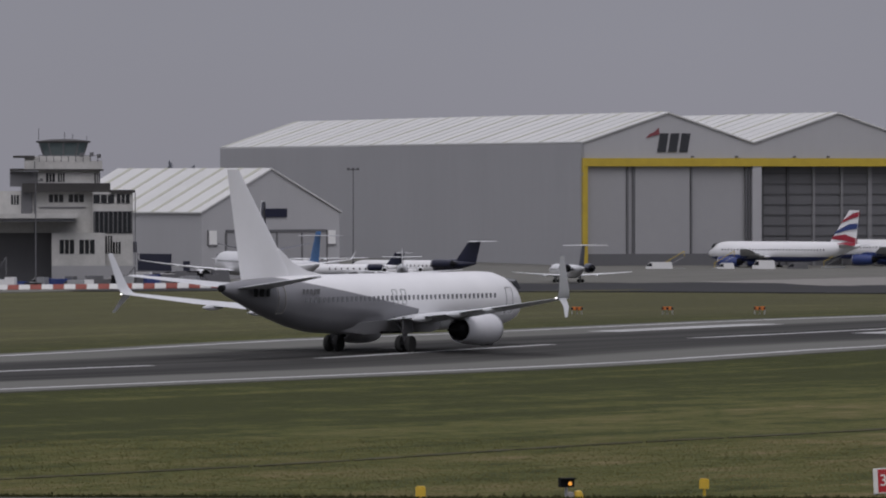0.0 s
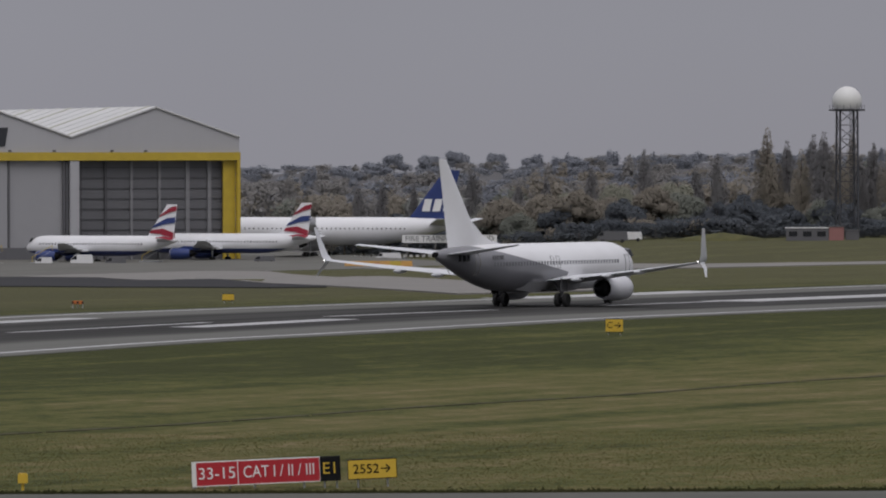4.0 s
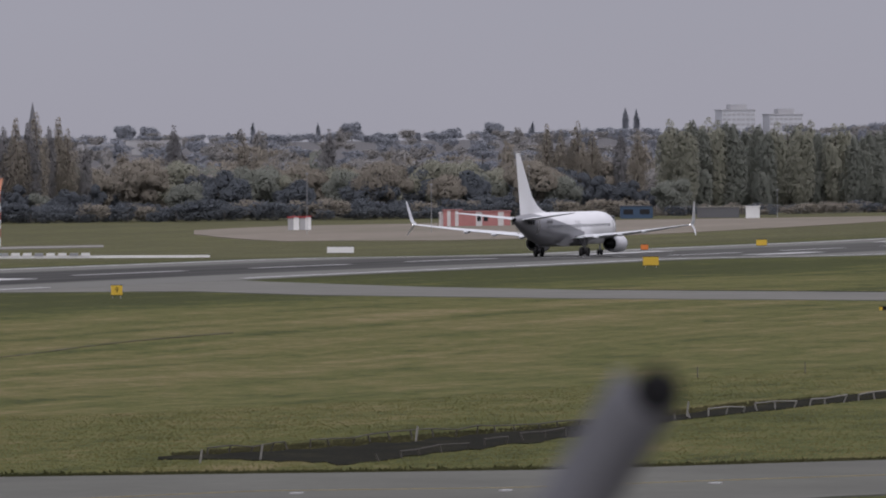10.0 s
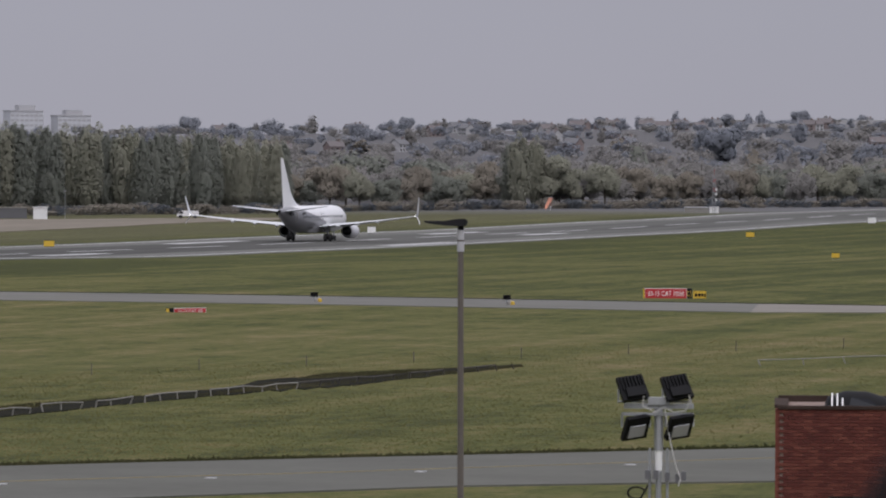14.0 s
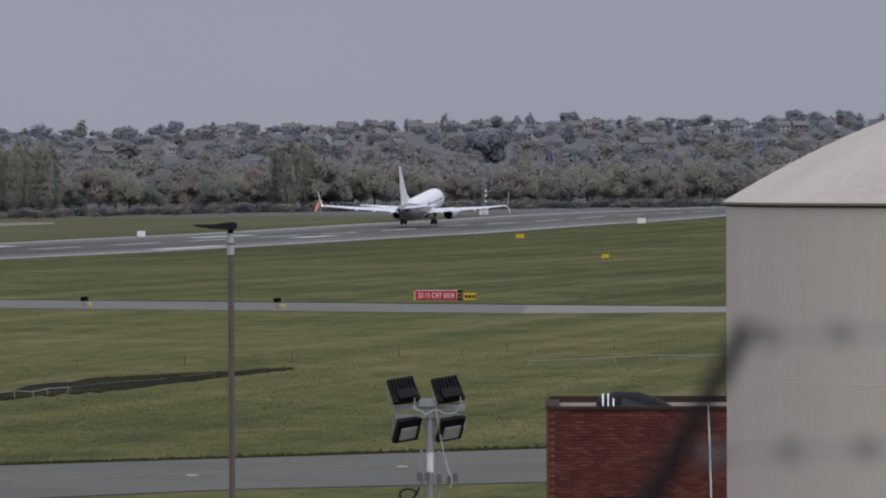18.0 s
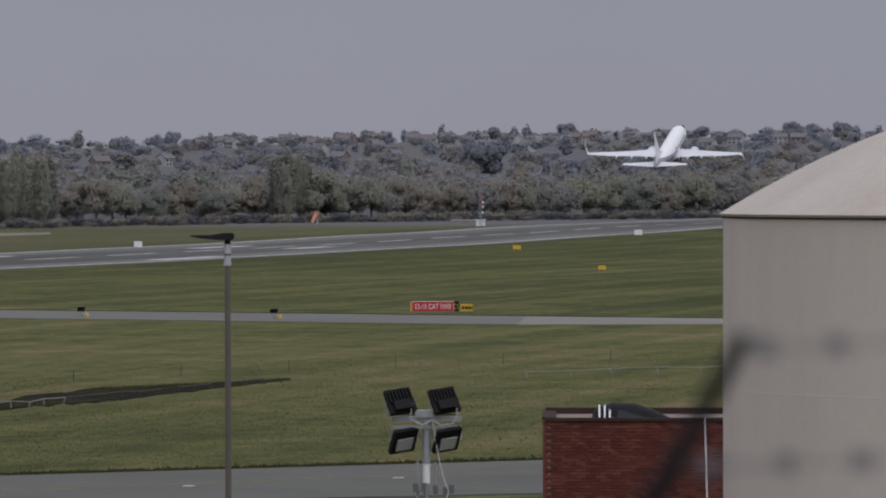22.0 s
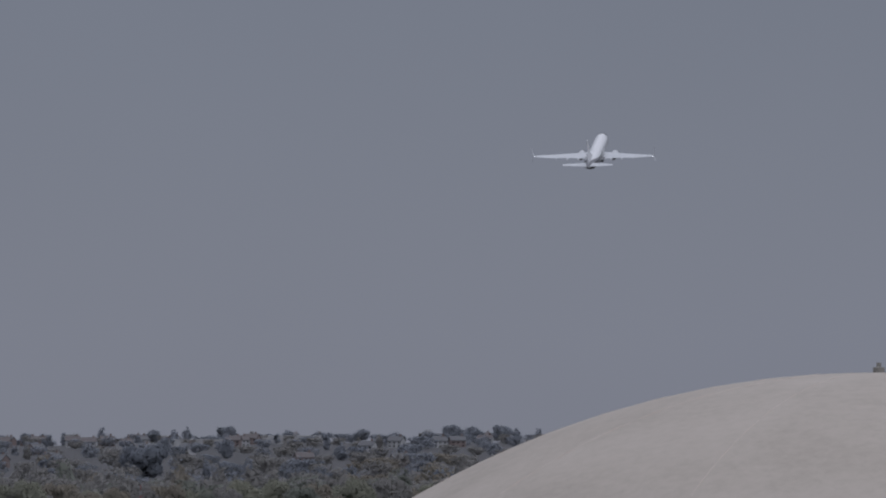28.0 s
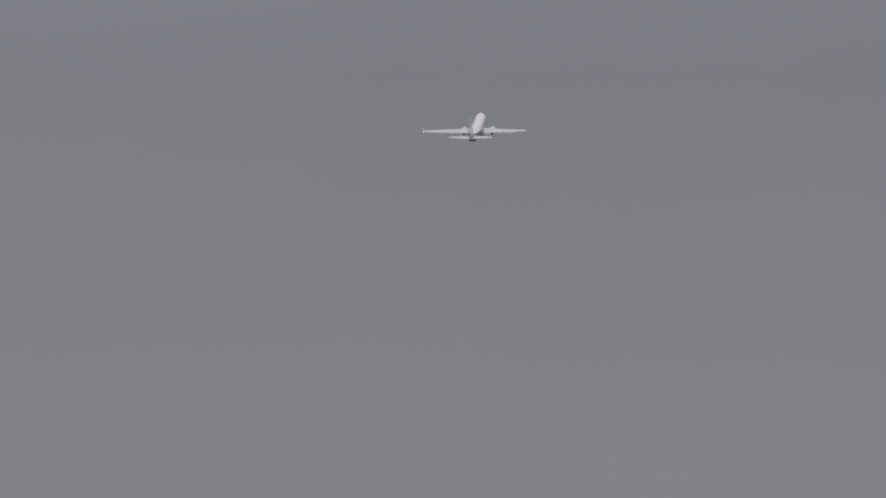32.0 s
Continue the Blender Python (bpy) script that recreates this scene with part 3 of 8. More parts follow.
# taxiways and apron beyond the runway, by the sight lines to their two edges
def sight_strip(name, rows, material, label, lift, category="taxiway"):
    line = []
    for u, e_far, e_near in rows:
        p, q = meet(u, e_far), meet(u, e_near)
        line.append((p.x, p.y, q.x, q.y))
    return ribbon(name, line, material, label, category, lift)


sight_strip("taxiway_far", [(-1100, -54, -74), (-700, -54, -74), (-250, -56, -76), (310, -55.5, -77), (600, -62, -79), (900, -74, -81), (1000, -78, -80)], M_DARKTAR, "dark asphalt taxiway", 0.12)
sight_strip("taxiway_pale", [(-1100, -44, -54), (-700, -44, -54), (-250, -46, -56), (310, -45, -55.5), (600, -47, -62), (900, -52, -74), (1100, -62, -84), (1230, -69, -93), (1400, -77, -90), (1520, -81, -86)], M_CONCRETE, "pale concrete taxiway", 0.15)
sight_strip("taxiway_cross", [(1050, -40, -47), (1350, -41, -49), (1650, -40, -47), (1900, -37, -42), (2300, -32, -35)], M_CONCRETE, "narrow pale concrete road", 0.12)
sight_strip("taxiway_stub", [(1000, -28, -36), (1200, -28, -37), (1330, -30, -37), (1420, -33, -36)], M_DARKTAR, "dark asphalt stub beside the apron", 0.12)
ribbon("apron", [(-1000, 700, -600, 560), (-1000, 1000, -600, 860), (-1000, 1500, -590, 1080), (-820, 1560, -560, 1180)], M_APRON, "pale concrete parking apron", "apron", 0.1)
sight_strip("perimeter_strip", [(2460, -6, -13), (2620, 1, -26), (2900, 5, -26), (3100, 8, -22), (3300, 10, -15), (3500, 12, -5), (3700, 14.5, 6), (3880, 16, 13)], vary(mat("bare tan earth", (0.2, 0.16, 0.12), 0.95), [(0.105, 0.098, 0.06), (0.15, 0.126, 0.094), (0.2, 0.168, 0.135)], 0.05, 0.4, 0.1, (1, 0.2, 1)), "bare tan earth strip beyond the runway", 0.08, "bare ground")
MID_U, MID_D = [-900, 1859, 2564, 3024, 3921, 4341, 5600], [238, 235, 245, 246, 258, 265.5, 290]
line = []
for i in range(60):
    u = -900 + 6400 * i / 59
    d0 = float(np.interp(u, MID_U, MID_D)) + 2.2
    line.append((*fore(u, d0 + 0.07), *fore(u, d0 - 0.07)))
ribbon("taxiway_line", line, M_YELLOWLINE, "worn yellow taxiway guide line", "road marking", 0.075, thick=0.02)
stud = Geo().box((0, 0, 0), (0.34, 0.5, 0.03)).mesh("centre_stud", M_PAINTLINE)
for i in range(18):
    u = -700 + 371 * i
    q = at(u, float(np.interp(u, MID_U, MID_D)))
    part("centre_stud", stud, None, taxi_fore, at_pose=Matrix.Translation(q + Vector((0, 0, 0.075))))


def rut(x0, y0, y1, w_, label, gap, seed):
    """A broken line of dark uncut turf along a mowing edge."""
    rng = random.Random(seed)
    y = y0
    g = Geo()
    while y < y1:
        ln = rng.uniform(2, 9)
        vs = []
        for k in range(3):
            yy = y + ln * k / 2
            xx = x0 + 1.6 * math.sin(yy * 0.021 + seed) + 0.5 * math.sin(yy * 0.13)
            ww = w_ * (0.35 if k != 1 else 1.0) * rng.uniform(0.6, 1.3)
            vs.append([(xx - ww, yy, gz(xx, yy) + 0.03), (xx, yy, gz(xx, yy) + 0.06 + 0.03 * (k == 1)), (xx + ww, yy, gz(xx, yy) + 0.03), (xx, yy, gz(xx, yy) - 0.1)])
        g.rings(vs)
        y += ln * (1.0 + rng.random() * gap)
    ob = solid("turf_edge", g, vary(mat("dark uncut turf", (0.03, 0.032, 0.016), 0.95), [(0.042, 0.04, 0.02), (0.06, 0.056, 0.028), (0.085, 0.078, 0.04)], 0.5, 0.4), label, "grass", kind="stuff")
    return ob


rut(-160.5, 205, 440, 0.11, "broken dark line of uncut turf in the grass", 0.06, 1)


# ---- aircraft ----
def foil_ring(x, y, z, chord, thick, n=6, upright=False):
    """A wing section: leading edge at (x, y, z), chord towards -y."""
    up, lo = [], []
    for i in range(n + 1):
        f = (i / n) ** 1.6
        h = thick * chord * (1.48 * math.sqrt(f) - 0.63 * f - 1.76 * f * f + 1.42 * f ** 3 - 0.51 * f ** 4) * 1.0
        up.append((f, h))
        lo.append((f, -h * 0.75))
    loop = up + lo[-1:0:-1]
    if upright:
        return [(x + h, y - f * chord, z) for f, h in loop]
    return [(x, y - f * chord, z + h) for f, h in loop]


def fuselage_geo(nose, tail, r, zc, rz=None, seg=28):
    ln = nose - tail
    rz = rz or r
    prof = [(0.0, 0.03, -0.28), (0.004, 0.17, -0.27), (0.012, 0.33, -0.22), (0.03, 0.56, -0.15), (0.05, 0.74, -0.08), (0.075, 0.88, -0.03), (0.105, 0.97, 0.0), (0.14, 1.0, 0.0),
            (0.3, 1.0, 0.0), (0.5, 1.0, 0.0), (0.66, 1.0, 0.0), (0.72, 0.97, 0.03), (0.78, 0.87, 0.12), (0.84, 0.72, 0.24), (0.9, 0.53, 0.38), (0.95, 0.35, 0.5), (0.985, 0.2, 0.56), (1.0, 0.1, 0.58)]
    g = Geo()
    rings = []
    for f, k, o in prof:
        y = nose - f * ln
        rings.append([(r * k * math.cos(2 * math.pi * i / seg), y, zc + rz * o + rz * k * math.sin(2 * math.pi * i / seg)) for i in range(seg)])
    return g.rings(rings)


def two_tone(name, upper, lower, z0, slope=0.0, y_lim=1e6, rough=0.3):
    """Aircraft paint in two colours; the border runs at height z0 with a slope along the body."""
    m = mat(name, upper, rough)
    t, b = m.node_tree, m.node_tree.nodes["Principled BSDF"]
    co = node(m, "ShaderNodeTexCoord")
    sep = node(m, "ShaderNodeSeparateXYZ")
    t.links.new(co.outputs["Object"], sep.inputs[0])
    ma = node(m, "ShaderNodeMath")
    ma.operation = "MULTIPLY_ADD"
    ma.inputs[1].default_value, ma.inputs[2].default_value = slope, -z0
    t.links.new(sep.outputs["Y"], ma.inputs[0])
    ad = node(m, "ShaderNodeMath")
    t.links.new(ma.outputs[0], ad.inputs[0])
    t.links.new(sep.outputs["Z"], ad.inputs[1])
    mr = node(m, "ShaderNodeMapRange", From_Min=-0.03, From_Max=0.03)
    t.links.new(ad.outputs[0], mr.inputs["Value"])
    lim = node(m, "ShaderNodeMath")
    lim.operation = "GREATER_THAN"
    lim.inputs[1].default_value = y_lim
    t.links.new(sep.outputs["Y"], lim.inputs[0])
    mx = node(m, "ShaderNodeMath")
    mx.operation = "MAXIMUM"
    t.links.new(mr.outputs["Result"], mx.inputs[0])
    t.links.new(lim.outputs[0], mx.inputs[1])
    nz = node(m, "ShaderNodeTexNoise", Scale=0.5, Detail=6.0)
    t.links.new(co.outputs["Object"], nz.inputs["Vector"])
    nr = node(m, "ShaderNodeMapRange", To_Min=0.93, To_Max=1.05)
    t.links.new(nz.outputs["Fac"], nr.inputs["Value"])
    mix = node(m, "ShaderNodeMix")
    mix.data_type = "RGBA"
    mix.inputs[6].default_value, mix.inputs[7].default_value = (*lower, 1), (*upper, 1)
    t.links.new(mx.outputs[0], mix.inputs["Factor"])
    sc = node(m, "ShaderNodeVectorMath")
    sc.operation = "SCALE"
    t.links.new(mix.outputs[2], sc.inputs[0])
    t.links.new(nr.outputs["Result"], sc.inputs["Scale"])
    t.links.new(sc.outputs["Vector"], b.inputs["Base Color"])
    return m


def wheel_part(parent, x, y, r, w):
    ty = part("wheel", Geo().lathe([(r * 0.55, -w / 2), (r * 0.9, -w / 2), (r, -w * 0.3), (r, w * 0.3), (r * 0.9, w / 2), (r * 0.55, w / 2)], (x, y, r), 18, "x"), M_RUBBER, parent, "black tyre", True)
    part("rim", Geo().lathe([(0.05, -w * 0.42), (r * 0.55, -w * 0.42), (r * 0.55, w * 0.42), (0.05, w * 0.42)], (x, y, r), 12, "x"), M_GALV, ty)
    return ty


def jet(name, m, label, s, group=""):
    """An airliner with its nose towards +y; its origin is on the ground between the main wheels."""
    j = thing(name, m, label, "aeroplane", group)
    r, zc = s["r"], s["zc"]
    fus = part("fuselage", fuselage_geo(s["nose"], s["tail"], r, zc, s.get("rz")), s["body"], j, s.get("body_label", ""), True)
    w = s["wing"]
    for k in (1, -1):
        g = Geo()
        rings = []
        for f in (0.0, 0.34, 0.7, 1.0):
            x = w["x0"] + (w["x1"] - w["x0"]) * f
            le = w["y0"] + (w["y1"] - w["y0"]) * f
            ch = w["c0"] + (w["c1"] - w["c0"]) * f
            if f == 0.34:
                ch = max(ch * 0.86, w["c1"])
            rings.append(foil_ring(k * x, le, w["z0"] + (w["z1"] - w["z0"]) * (0.75 * f + 0.25 * f * f), ch, 0.11 if f < 0.5 else 0.09))
        wing = part("wing", g.rings(rings), s["wing_mat"], j, "", True)
        if s.get("winglet"):
            q = s["winglet"]
            g = Geo()
            rr = []
            for dx, dz, ch, dy in ((0, 0, 1.0, 0), (0.18, 0.12, 0.92, -0.25), (0.36, 0.5, 0.78, -0.6), (q["out"] * 0.75, q["h"] * 0.6, 0.55, -1.3), (q["out"], q["h"], 0.32, -1.95)):
                c = w["c1"] * ch
                rr.append([(k * (w["x1"] + dx) + k * hh * 0.8, w["y1"] + dy - f, w["z1"] + dz + hh * 0.5) for f, hh in ((0, 0), (c * 0.3, 0.05), (c, 0), (c * 0.3, -0.05))])
            part("winglet", g.rings(rr), s["wing_mat"], wing, "upswept white winglet", True)
            if q.get("low"):
                g = Geo()
                rr = []
                for dx, dz, ch, dy in ((0.1, 0.0, 0.6, -0.55), (0.5, -0.55, 0.42, -0.9), (0.8, -1.25, 0.2, -1.6)):
                    c = w["c1"] * ch
                    rr.append([(k * (w["x1"] + dx) + k * hh * 0.8, w["y1"] + dy - f, w["z1"] + dz + hh * 0.5) for f, hh in ((0, 0), (c * 0.3, 0.04), (c, 0), (c * 0.3, -0.04))])
                part("lower_winglet", g.rings(rr), s["wing_mat"], wing, "", True)
        for f in s.get("fairings", (0.22, 0.42, 0.62)):
            x = w["x0"] + (w["x1"] - w["x0"]) * f
            te = w["y0"] + (w["y1"] - w["y0"]) * f - (w["c0"] + (w["c1"] - w["c0"]) * f)
            z = w["z0"] + (w["z1"] - w["z0"]) * f
            g = Geo().lathe([(0.02, 1.9), (0.14, 1.4), (0.22, 0.6), (0.2, -0.1), (0.1, -0.6), (0.02, -0.9)], (k * x, te, z - 0.22), 8, "y")
            part("flap_fairing", g, s["wing_mat"], wing, "", True)
        # engines
        for ex, ey, el, er, ez in s["engines"]:
            g = Geo().lathe([(er * 0.80, el * 0.5), (er * 0.92, el * 0.52), (er, el * 0.40), (er * 1.03, el * 0.1), (er * 0.95, -el * 0.25), (er * 0.80, -el * 0.5), (er * 0.74, -el * 0.5), (er * 0.74, -el * 0.2), (er * 0.2, -el * 0.15), (er * 0.2, el * 0.3), (er * 0.78, el * 0.35), (er * 0.80, el * 0.5)], (k * ex, ey, ez), 24, "y")
            nac = part("engine", g, s["engine_mat"], j, s.get("engine_label", ""), True)
            part("exhaust_core", Geo().lathe([(er * 0.62, -el * 0.1), (er * 0.56, -el * 0.55), (er * 0.44, -el * 0.66), (er * 0.38, -el * 0.62), (er * 0.2, -el * 0.75), (er * 0.04, -el * 0.86)], (k * ex, ey, ez), 16, "y"), M_BLACK, nac, "dark sooty exhaust core", True)
            part("intake_lip", Geo().lathe([(er * 0.80, el * 0.49), (er * 0.86, el * 0.535), (er * 0.95, el * 0.5), (er * 0.97, el * 0.45), (er * 0.9, el * 0.45), (er * 0.80, el * 0.49)], (k * ex, ey, ez), 20, "y"), M_STEEL, nac, "bright metal intake lip", True)
            if s.get("pylon", True):
                zz = w["z0"] + (w["z1"] - w["z0"]) * (ex / w["x1"])
                part("pylon", Geo().rings([[(k * ex - 0.12, ey + el * 0.3, ez + er * 0.8), (k * ex + 0.12, ey + el * 0.3, ez + er * 0.8), (k * ex + 0.12, ey - el * 0.9, ez + er * 0.7), (k * ex - 0.12, ey - el * 0.9, ez + er * 0.7)],
                                           [(k * ex - 0.12, ey - el * 0.1, zz), (k * ex + 0.12, ey - el * 0.1, zz), (k * ex + 0.12, ey - el * 1.2, zz), (k * ex - 0.12, ey - el * 1.2, zz)]]), s["engine_mat"], j)
            else:
                part("pylon", Geo().box((k * (r + (ex - r) * 0.4), ey - el * 0.05, ez - 0.05), (abs(ex - r) + 0.3, el * 0.55, 0.22)), s["engine_mat"], j)
        # tailplane
        q = s["stab"]
        rings = [foil_ring(k * (q["x0"] + (q["x1"] - q["x0"]) * f), q["y0"] + (q["y1"] - q["y0"]) * f, q["z0"] + (q["z1"] - q["z0"]) * f, q["c0"] + (q["c1"] - q["c0"]) * f, 0.1) for f in (0, 1)]
        part("tailplane", Geo().rings(rings), s.get("stab_mat", s["wing_mat"]), j, "", True)
    q = s["fin"]
    rings = [foil_ring(0, q["y0"] + (q["y1"] - q["y0"]) * f, q["z0"] + (q["z1"] - q["z0"]) * f, q["c0"] + (q["c1"] - q["c0"]) * f, 0.09, upright=True) for f in (0, 0.5, 1)]
    s["fin_ob"] = part("fin", Geo().rings(rings), s["fin_mat"], j, s.get("fin_label", ""), True)
    if q.get("dorsal"):
        crest = [(q["y0"] - 2.1, q["z0"] + q["dorsal"] * 1.75, 0.1), (q["y0"] - 0.3, q["z0"] + q["dorsal"] * 0.95, 0.13), (q["y0"] + 1.4, q["z0"] + q["dorsal"] * 0.56, 0.12), (q["y0"] + 3.4, q["z0"] + q["dorsal"] * 0.36, 0.05)]
        part("dorsal_fin", Geo().rings([[(-2.2 * w_, y - 0.4, q["z0"]), (2.2 * w_, y - 0.4, q["z0"]), (w_, y, z), (-w_, y, z)] for y, z, w_ in crest]), s["fin_mat"], j, "swept fillet ahead of the fin", True)
    # windows
    zw = zc + 0.18 * r
    xw = math.sqrt(max(0.01, 1 - ((zw - zc) / (s.get("rz") or r)) ** 2)) * r
    pane = Geo().box((0, 0, 0), (0.03, 0.24, 0.33)).mesh("window", s.get("pane", M_GLASS))
    y0, y1, n = s["windows"]
    for k in (1, -1):
        for i in range(n):
            part("window", pane, None, j, at_pose=pose(k * (xw + 0.0), y1 + (y0 - y1) * i / (n - 1), zw))
    # cockpit glazing
    yn, ln = s["nose"], s["nose"] - s["tail"]
    g = Geo()
    for k in (1, -1):
        g.slab([(k * 0.12 * r, yn - 0.033 * ln, zc + 0.36 * r), (k * 0.62 * r, yn - 0.049 * ln, zc + 0.34 * r), (k * 0.60 * r, yn - 0.062 * ln, zc + 0.66 * r), (k * 0.12 * r, yn - 0.055 * ln, zc + 0.72 * r)], (0, 0.012 * ln, 0.06 * r))
    part("cockpit_window", g, M_GLASS, j, "dark cockpit glazing")
    # undercarriage
    s["gear"] = []
    gx, gr = s["gear_x"], s["gear_r"]
    for x in (gx, -gx):
        leg = part("main_gear_leg", Geo().rod((x, 0, gr), (x, 0, s["gear_top"]), 0.13, 0.17).rod((x, 0, gr + 0.4), (x * 0.62, 0.3, s["gear_top"]), 0.07).rod((x - 0.5, 0, gr), (x + 0.5, 0, gr), 0.09), s.get("gear_mat", M_GALV), j)
        for dx in (-0.38, 0.38):
            for dy in s.get("bogie", (0.0,)):
                wheel_part(leg, x + dx, dy, gr, 0.36)
        s["gear"].append(leg)
    ng = s["nose_gear_y"]
    leg = part("nose_gear_leg", Geo().rod((0, ng, gr * 0.62), (0, ng, zc - 0.7 * r), 0.09, 0.12).rod((-0.25, ng, gr * 0.62), (0.25, ng, gr * 0.62), 0.06), M_GALV, j)
    for dx in (-0.2, 0.2):
        wheel_part(leg, dx, ng, gr * 0.62, 0.22)
    s["gear"].append(leg)
    return j


M_LINER = two_tone("white airliner paint with a grey rear sweep", (0.78, 0.78, 0.79), (0.19, 0.19, 0.205), 3.4, 0.145, 3.5)
SPEC_LINER = dict(nose=19.7, tail=-18.6, r=1.88, rz=2.0, zc=3.35, body=M_LINER, body_label="white fuselage with a grey rear sweep", wing_mat=M_WINGGREY, engine_mat=M_NACELLE, fin_mat=M_WHITE, pane=M_CABIN,
                  wing=dict(x0=1.2, x1=17.2, y0=7.0, y1=-2.6, c0=7.6, c1=1.7, z0=2.15, z1=3.85), winglet=dict(out=0.75, h=2.8, low=True),
                  engines=[(4.83, 5.9, 4.2, 1.06, 1.5)], stab=dict(x0=0.4, x1=7.18, y0=-13.2, y1=-17.6, c0=4.2, c1=1.35, z0=4.55, z1=5.35),
                  fin=dict(y0=-9.6, y1=-16.5, c0=6.6, c1=1.4, z0=4.9, z1=12.4, dorsal=1.3), windows=(13.6, -11.0, 44), gear_x=2.86, gear_r=0.58, gear_top=2.4, nose_gear_y=15.6, gear_mat=M_CLADDARK)
plane = jet("airliner", pose(-257, 417, 0.1), "white twin-engined airliner with split winglets and a grey rear sweep", SPEC_LINER)


def airliner_details():
    # doors, overwing exits and the dark marks on the rear body, both sides
    s = SPEC_LINER
    for k in (1, -1):
        for y, h, w_, z in ((-13.2, 1.85, 0.85, 3.75), (15.6, 1.85, 0.85, 3.3), (1.5, 1.0, 0.55, 3.75), (0.35, 1.0, 0.55, 3.75)):
            rr = 1.88 if y > -12 else 1.36
            g = Geo()
            for a0, a1 in (((0, 0), (0, 1)), ((1, 0), (1, 1)), ((0, 0), (1, 0)), ((0, 1), (1, 1))):
                def wrap(f):
                    zz = z - h / 2 + f[1] * h
                    o = zz - 3.35 - (0.45 if y < -12 else 0)
                    return (k * (math.sqrt(max(0.01, 1 - (o / (2.0 if y > -12 else 1.5)) ** 2)) * rr + 0.005), y - w_ / 2 + f[0] * w_, zz)
                steps = 5
                pts = [wrap((a0[0] + (a1[0] - a0[0]) * i / steps, a0[1] + (a1[1] - a0[1]) * i / steps)) for i in range(steps + 1)]
                for p, q in zip(pts, pts[1:]):
                    g.rod(p, q, 0.028, n=5)
            part("door_outline", g, M_CLAD if y > 5 else M_DOORGREY if y > -12 else M_TIMBER, plane, "thin outline of a cabin door")
        for i, (dy, w_) in enumerate(((-11.2, 0.22), (-10.75, 0.22), (-10.3, 0.22), (-9.8, 0.22), (-9.4, 0.3))):
            part("registration_bar", Geo().box((k * 1.78, dy, 4.25), (0.06, w_, 0.34)), M_CLADDARK, plane, "dark bar of small lettering")
        for dy in (-16.0, -15.35, -14.7):
            part("marking_bar", Geo().box((k * (1.02 + 0.13 * (dy + 16)), dy, 4.35), (0.08, 0.34, 0.75)), M_BLACK, plane, "black painted mark on the tail")
    for leg, x in zip(s["gear"], (2.86, -2.86)):
        part("gear_door", Geo().box((x * 1.06, 0.0, 1.85), (0.06, 1.3, 1.1)), M_CLADDARK, leg, "grey leg door")
        part("brake_pack", Geo().rod((x - 0.3, 0, 0.58), (x + 0.3, 0, 0.58), 0.3, n=14), M_BLACK, leg, "black brake pack")
        part("torque_link", Geo().rod((x, -0.35, 1.2), (x, -0.1, 0.7), 0.06, n=6).rod((x, -0.35, 1.2), (x, -0.1, 1.7), 0.06, n=6), M_CLADDARK, leg)
    for k in (1, -1):
        # black plates in place of the shade inside the wheel wells
        part("wheel_well", Geo().box((k * 1.55, 0.1, 1.36), (1.5, 1.5, 0.12)), M_BLACK, plane, "black plate for the dark wheel well")
    part("tail_cone_exhaust", Geo().lathe([(0.24, 0.0), (0.22, -0.35), (0.12, -0.37)], (0, -18.4, 4.55), 12, "y"), M_BLACK, plane, "", True)
    part("wing_body_fairing", Geo().rings([[(x * q, y, 1.95 + z * q) for x, z in ((-1.9, 0.2), (-1.2, -0.75), (1.2, -0.75), (1.9, 0.2))] for y, q in ((8.5, 0.5), (6.5, 0.9), (-2.5, 0.95), (-6.0, 0.45))]), M_CLAD, plane, "", True)
    glow = mat("white tip light", (0.9, 0.9, 0.9), 0.3)
    glow.node_tree.nodes["Principled BSDF"].inputs["Emission Color"].default_value = (1, 0.97, 0.92, 1)
    glow.node_tree.nodes["Principled BSDF"].inputs["Emission Strength"].default_value = 3.0
    for k in (1, -1):
        part("tip_light", Geo().lathe([(0.02, 0.06), (0.06, 0), (0.02, -0.07)], (k * 17.3, -4.5, 3.87), 8, "y"), glow, plane, "bright white wing tip light", True)


airliner_details()
plane.scale = (0.98, 0.98, 0.98)

# parked airliners
M_BAWHITE = two_tone("white paint over a blue belly", (0.74, 0.74, 0.75), (0.03, 0.045, 0.16), 2.75, 0.0)
M_CRIMSON = painted("crimson paint", (0.3, 0.022, 0.04), 0.1, 0.35)
SPEC_MID = dict(nose=13.6, tail=-20.0, r=1.97, zc=3.75, body=M_BAWHITE, body_label="white fuselage with a blue belly", wing_mat=M_WINGGREY, engine_mat=M_BLUE, engine_label="blue engine", fin_mat=M_WHITE,
                wing=dict(x0=1.2, x1=17.0, y0=6.0, y1=-3.0, c0=7.2, c1=1.6, z0=2.6, z1=4.4), engines=[(5.75, 5.8, 4.2, 1.1, 1.75)],
                stab=dict(x0=0.5, x1=6.2, y0=-15.5, y1=-18.8, c0=3.9, c1=1.4, z0=4.6, z1=5.2), fin=dict(y0=-13.0, y1=-17.6, c0=6.0, c1=2.2, z0=5.2, z1=11.76), windows=(9.5, -13.0, 34), gear_x=3.8, gear_r=0.56, gear_top=2.7, nose_gear_y=10.6)


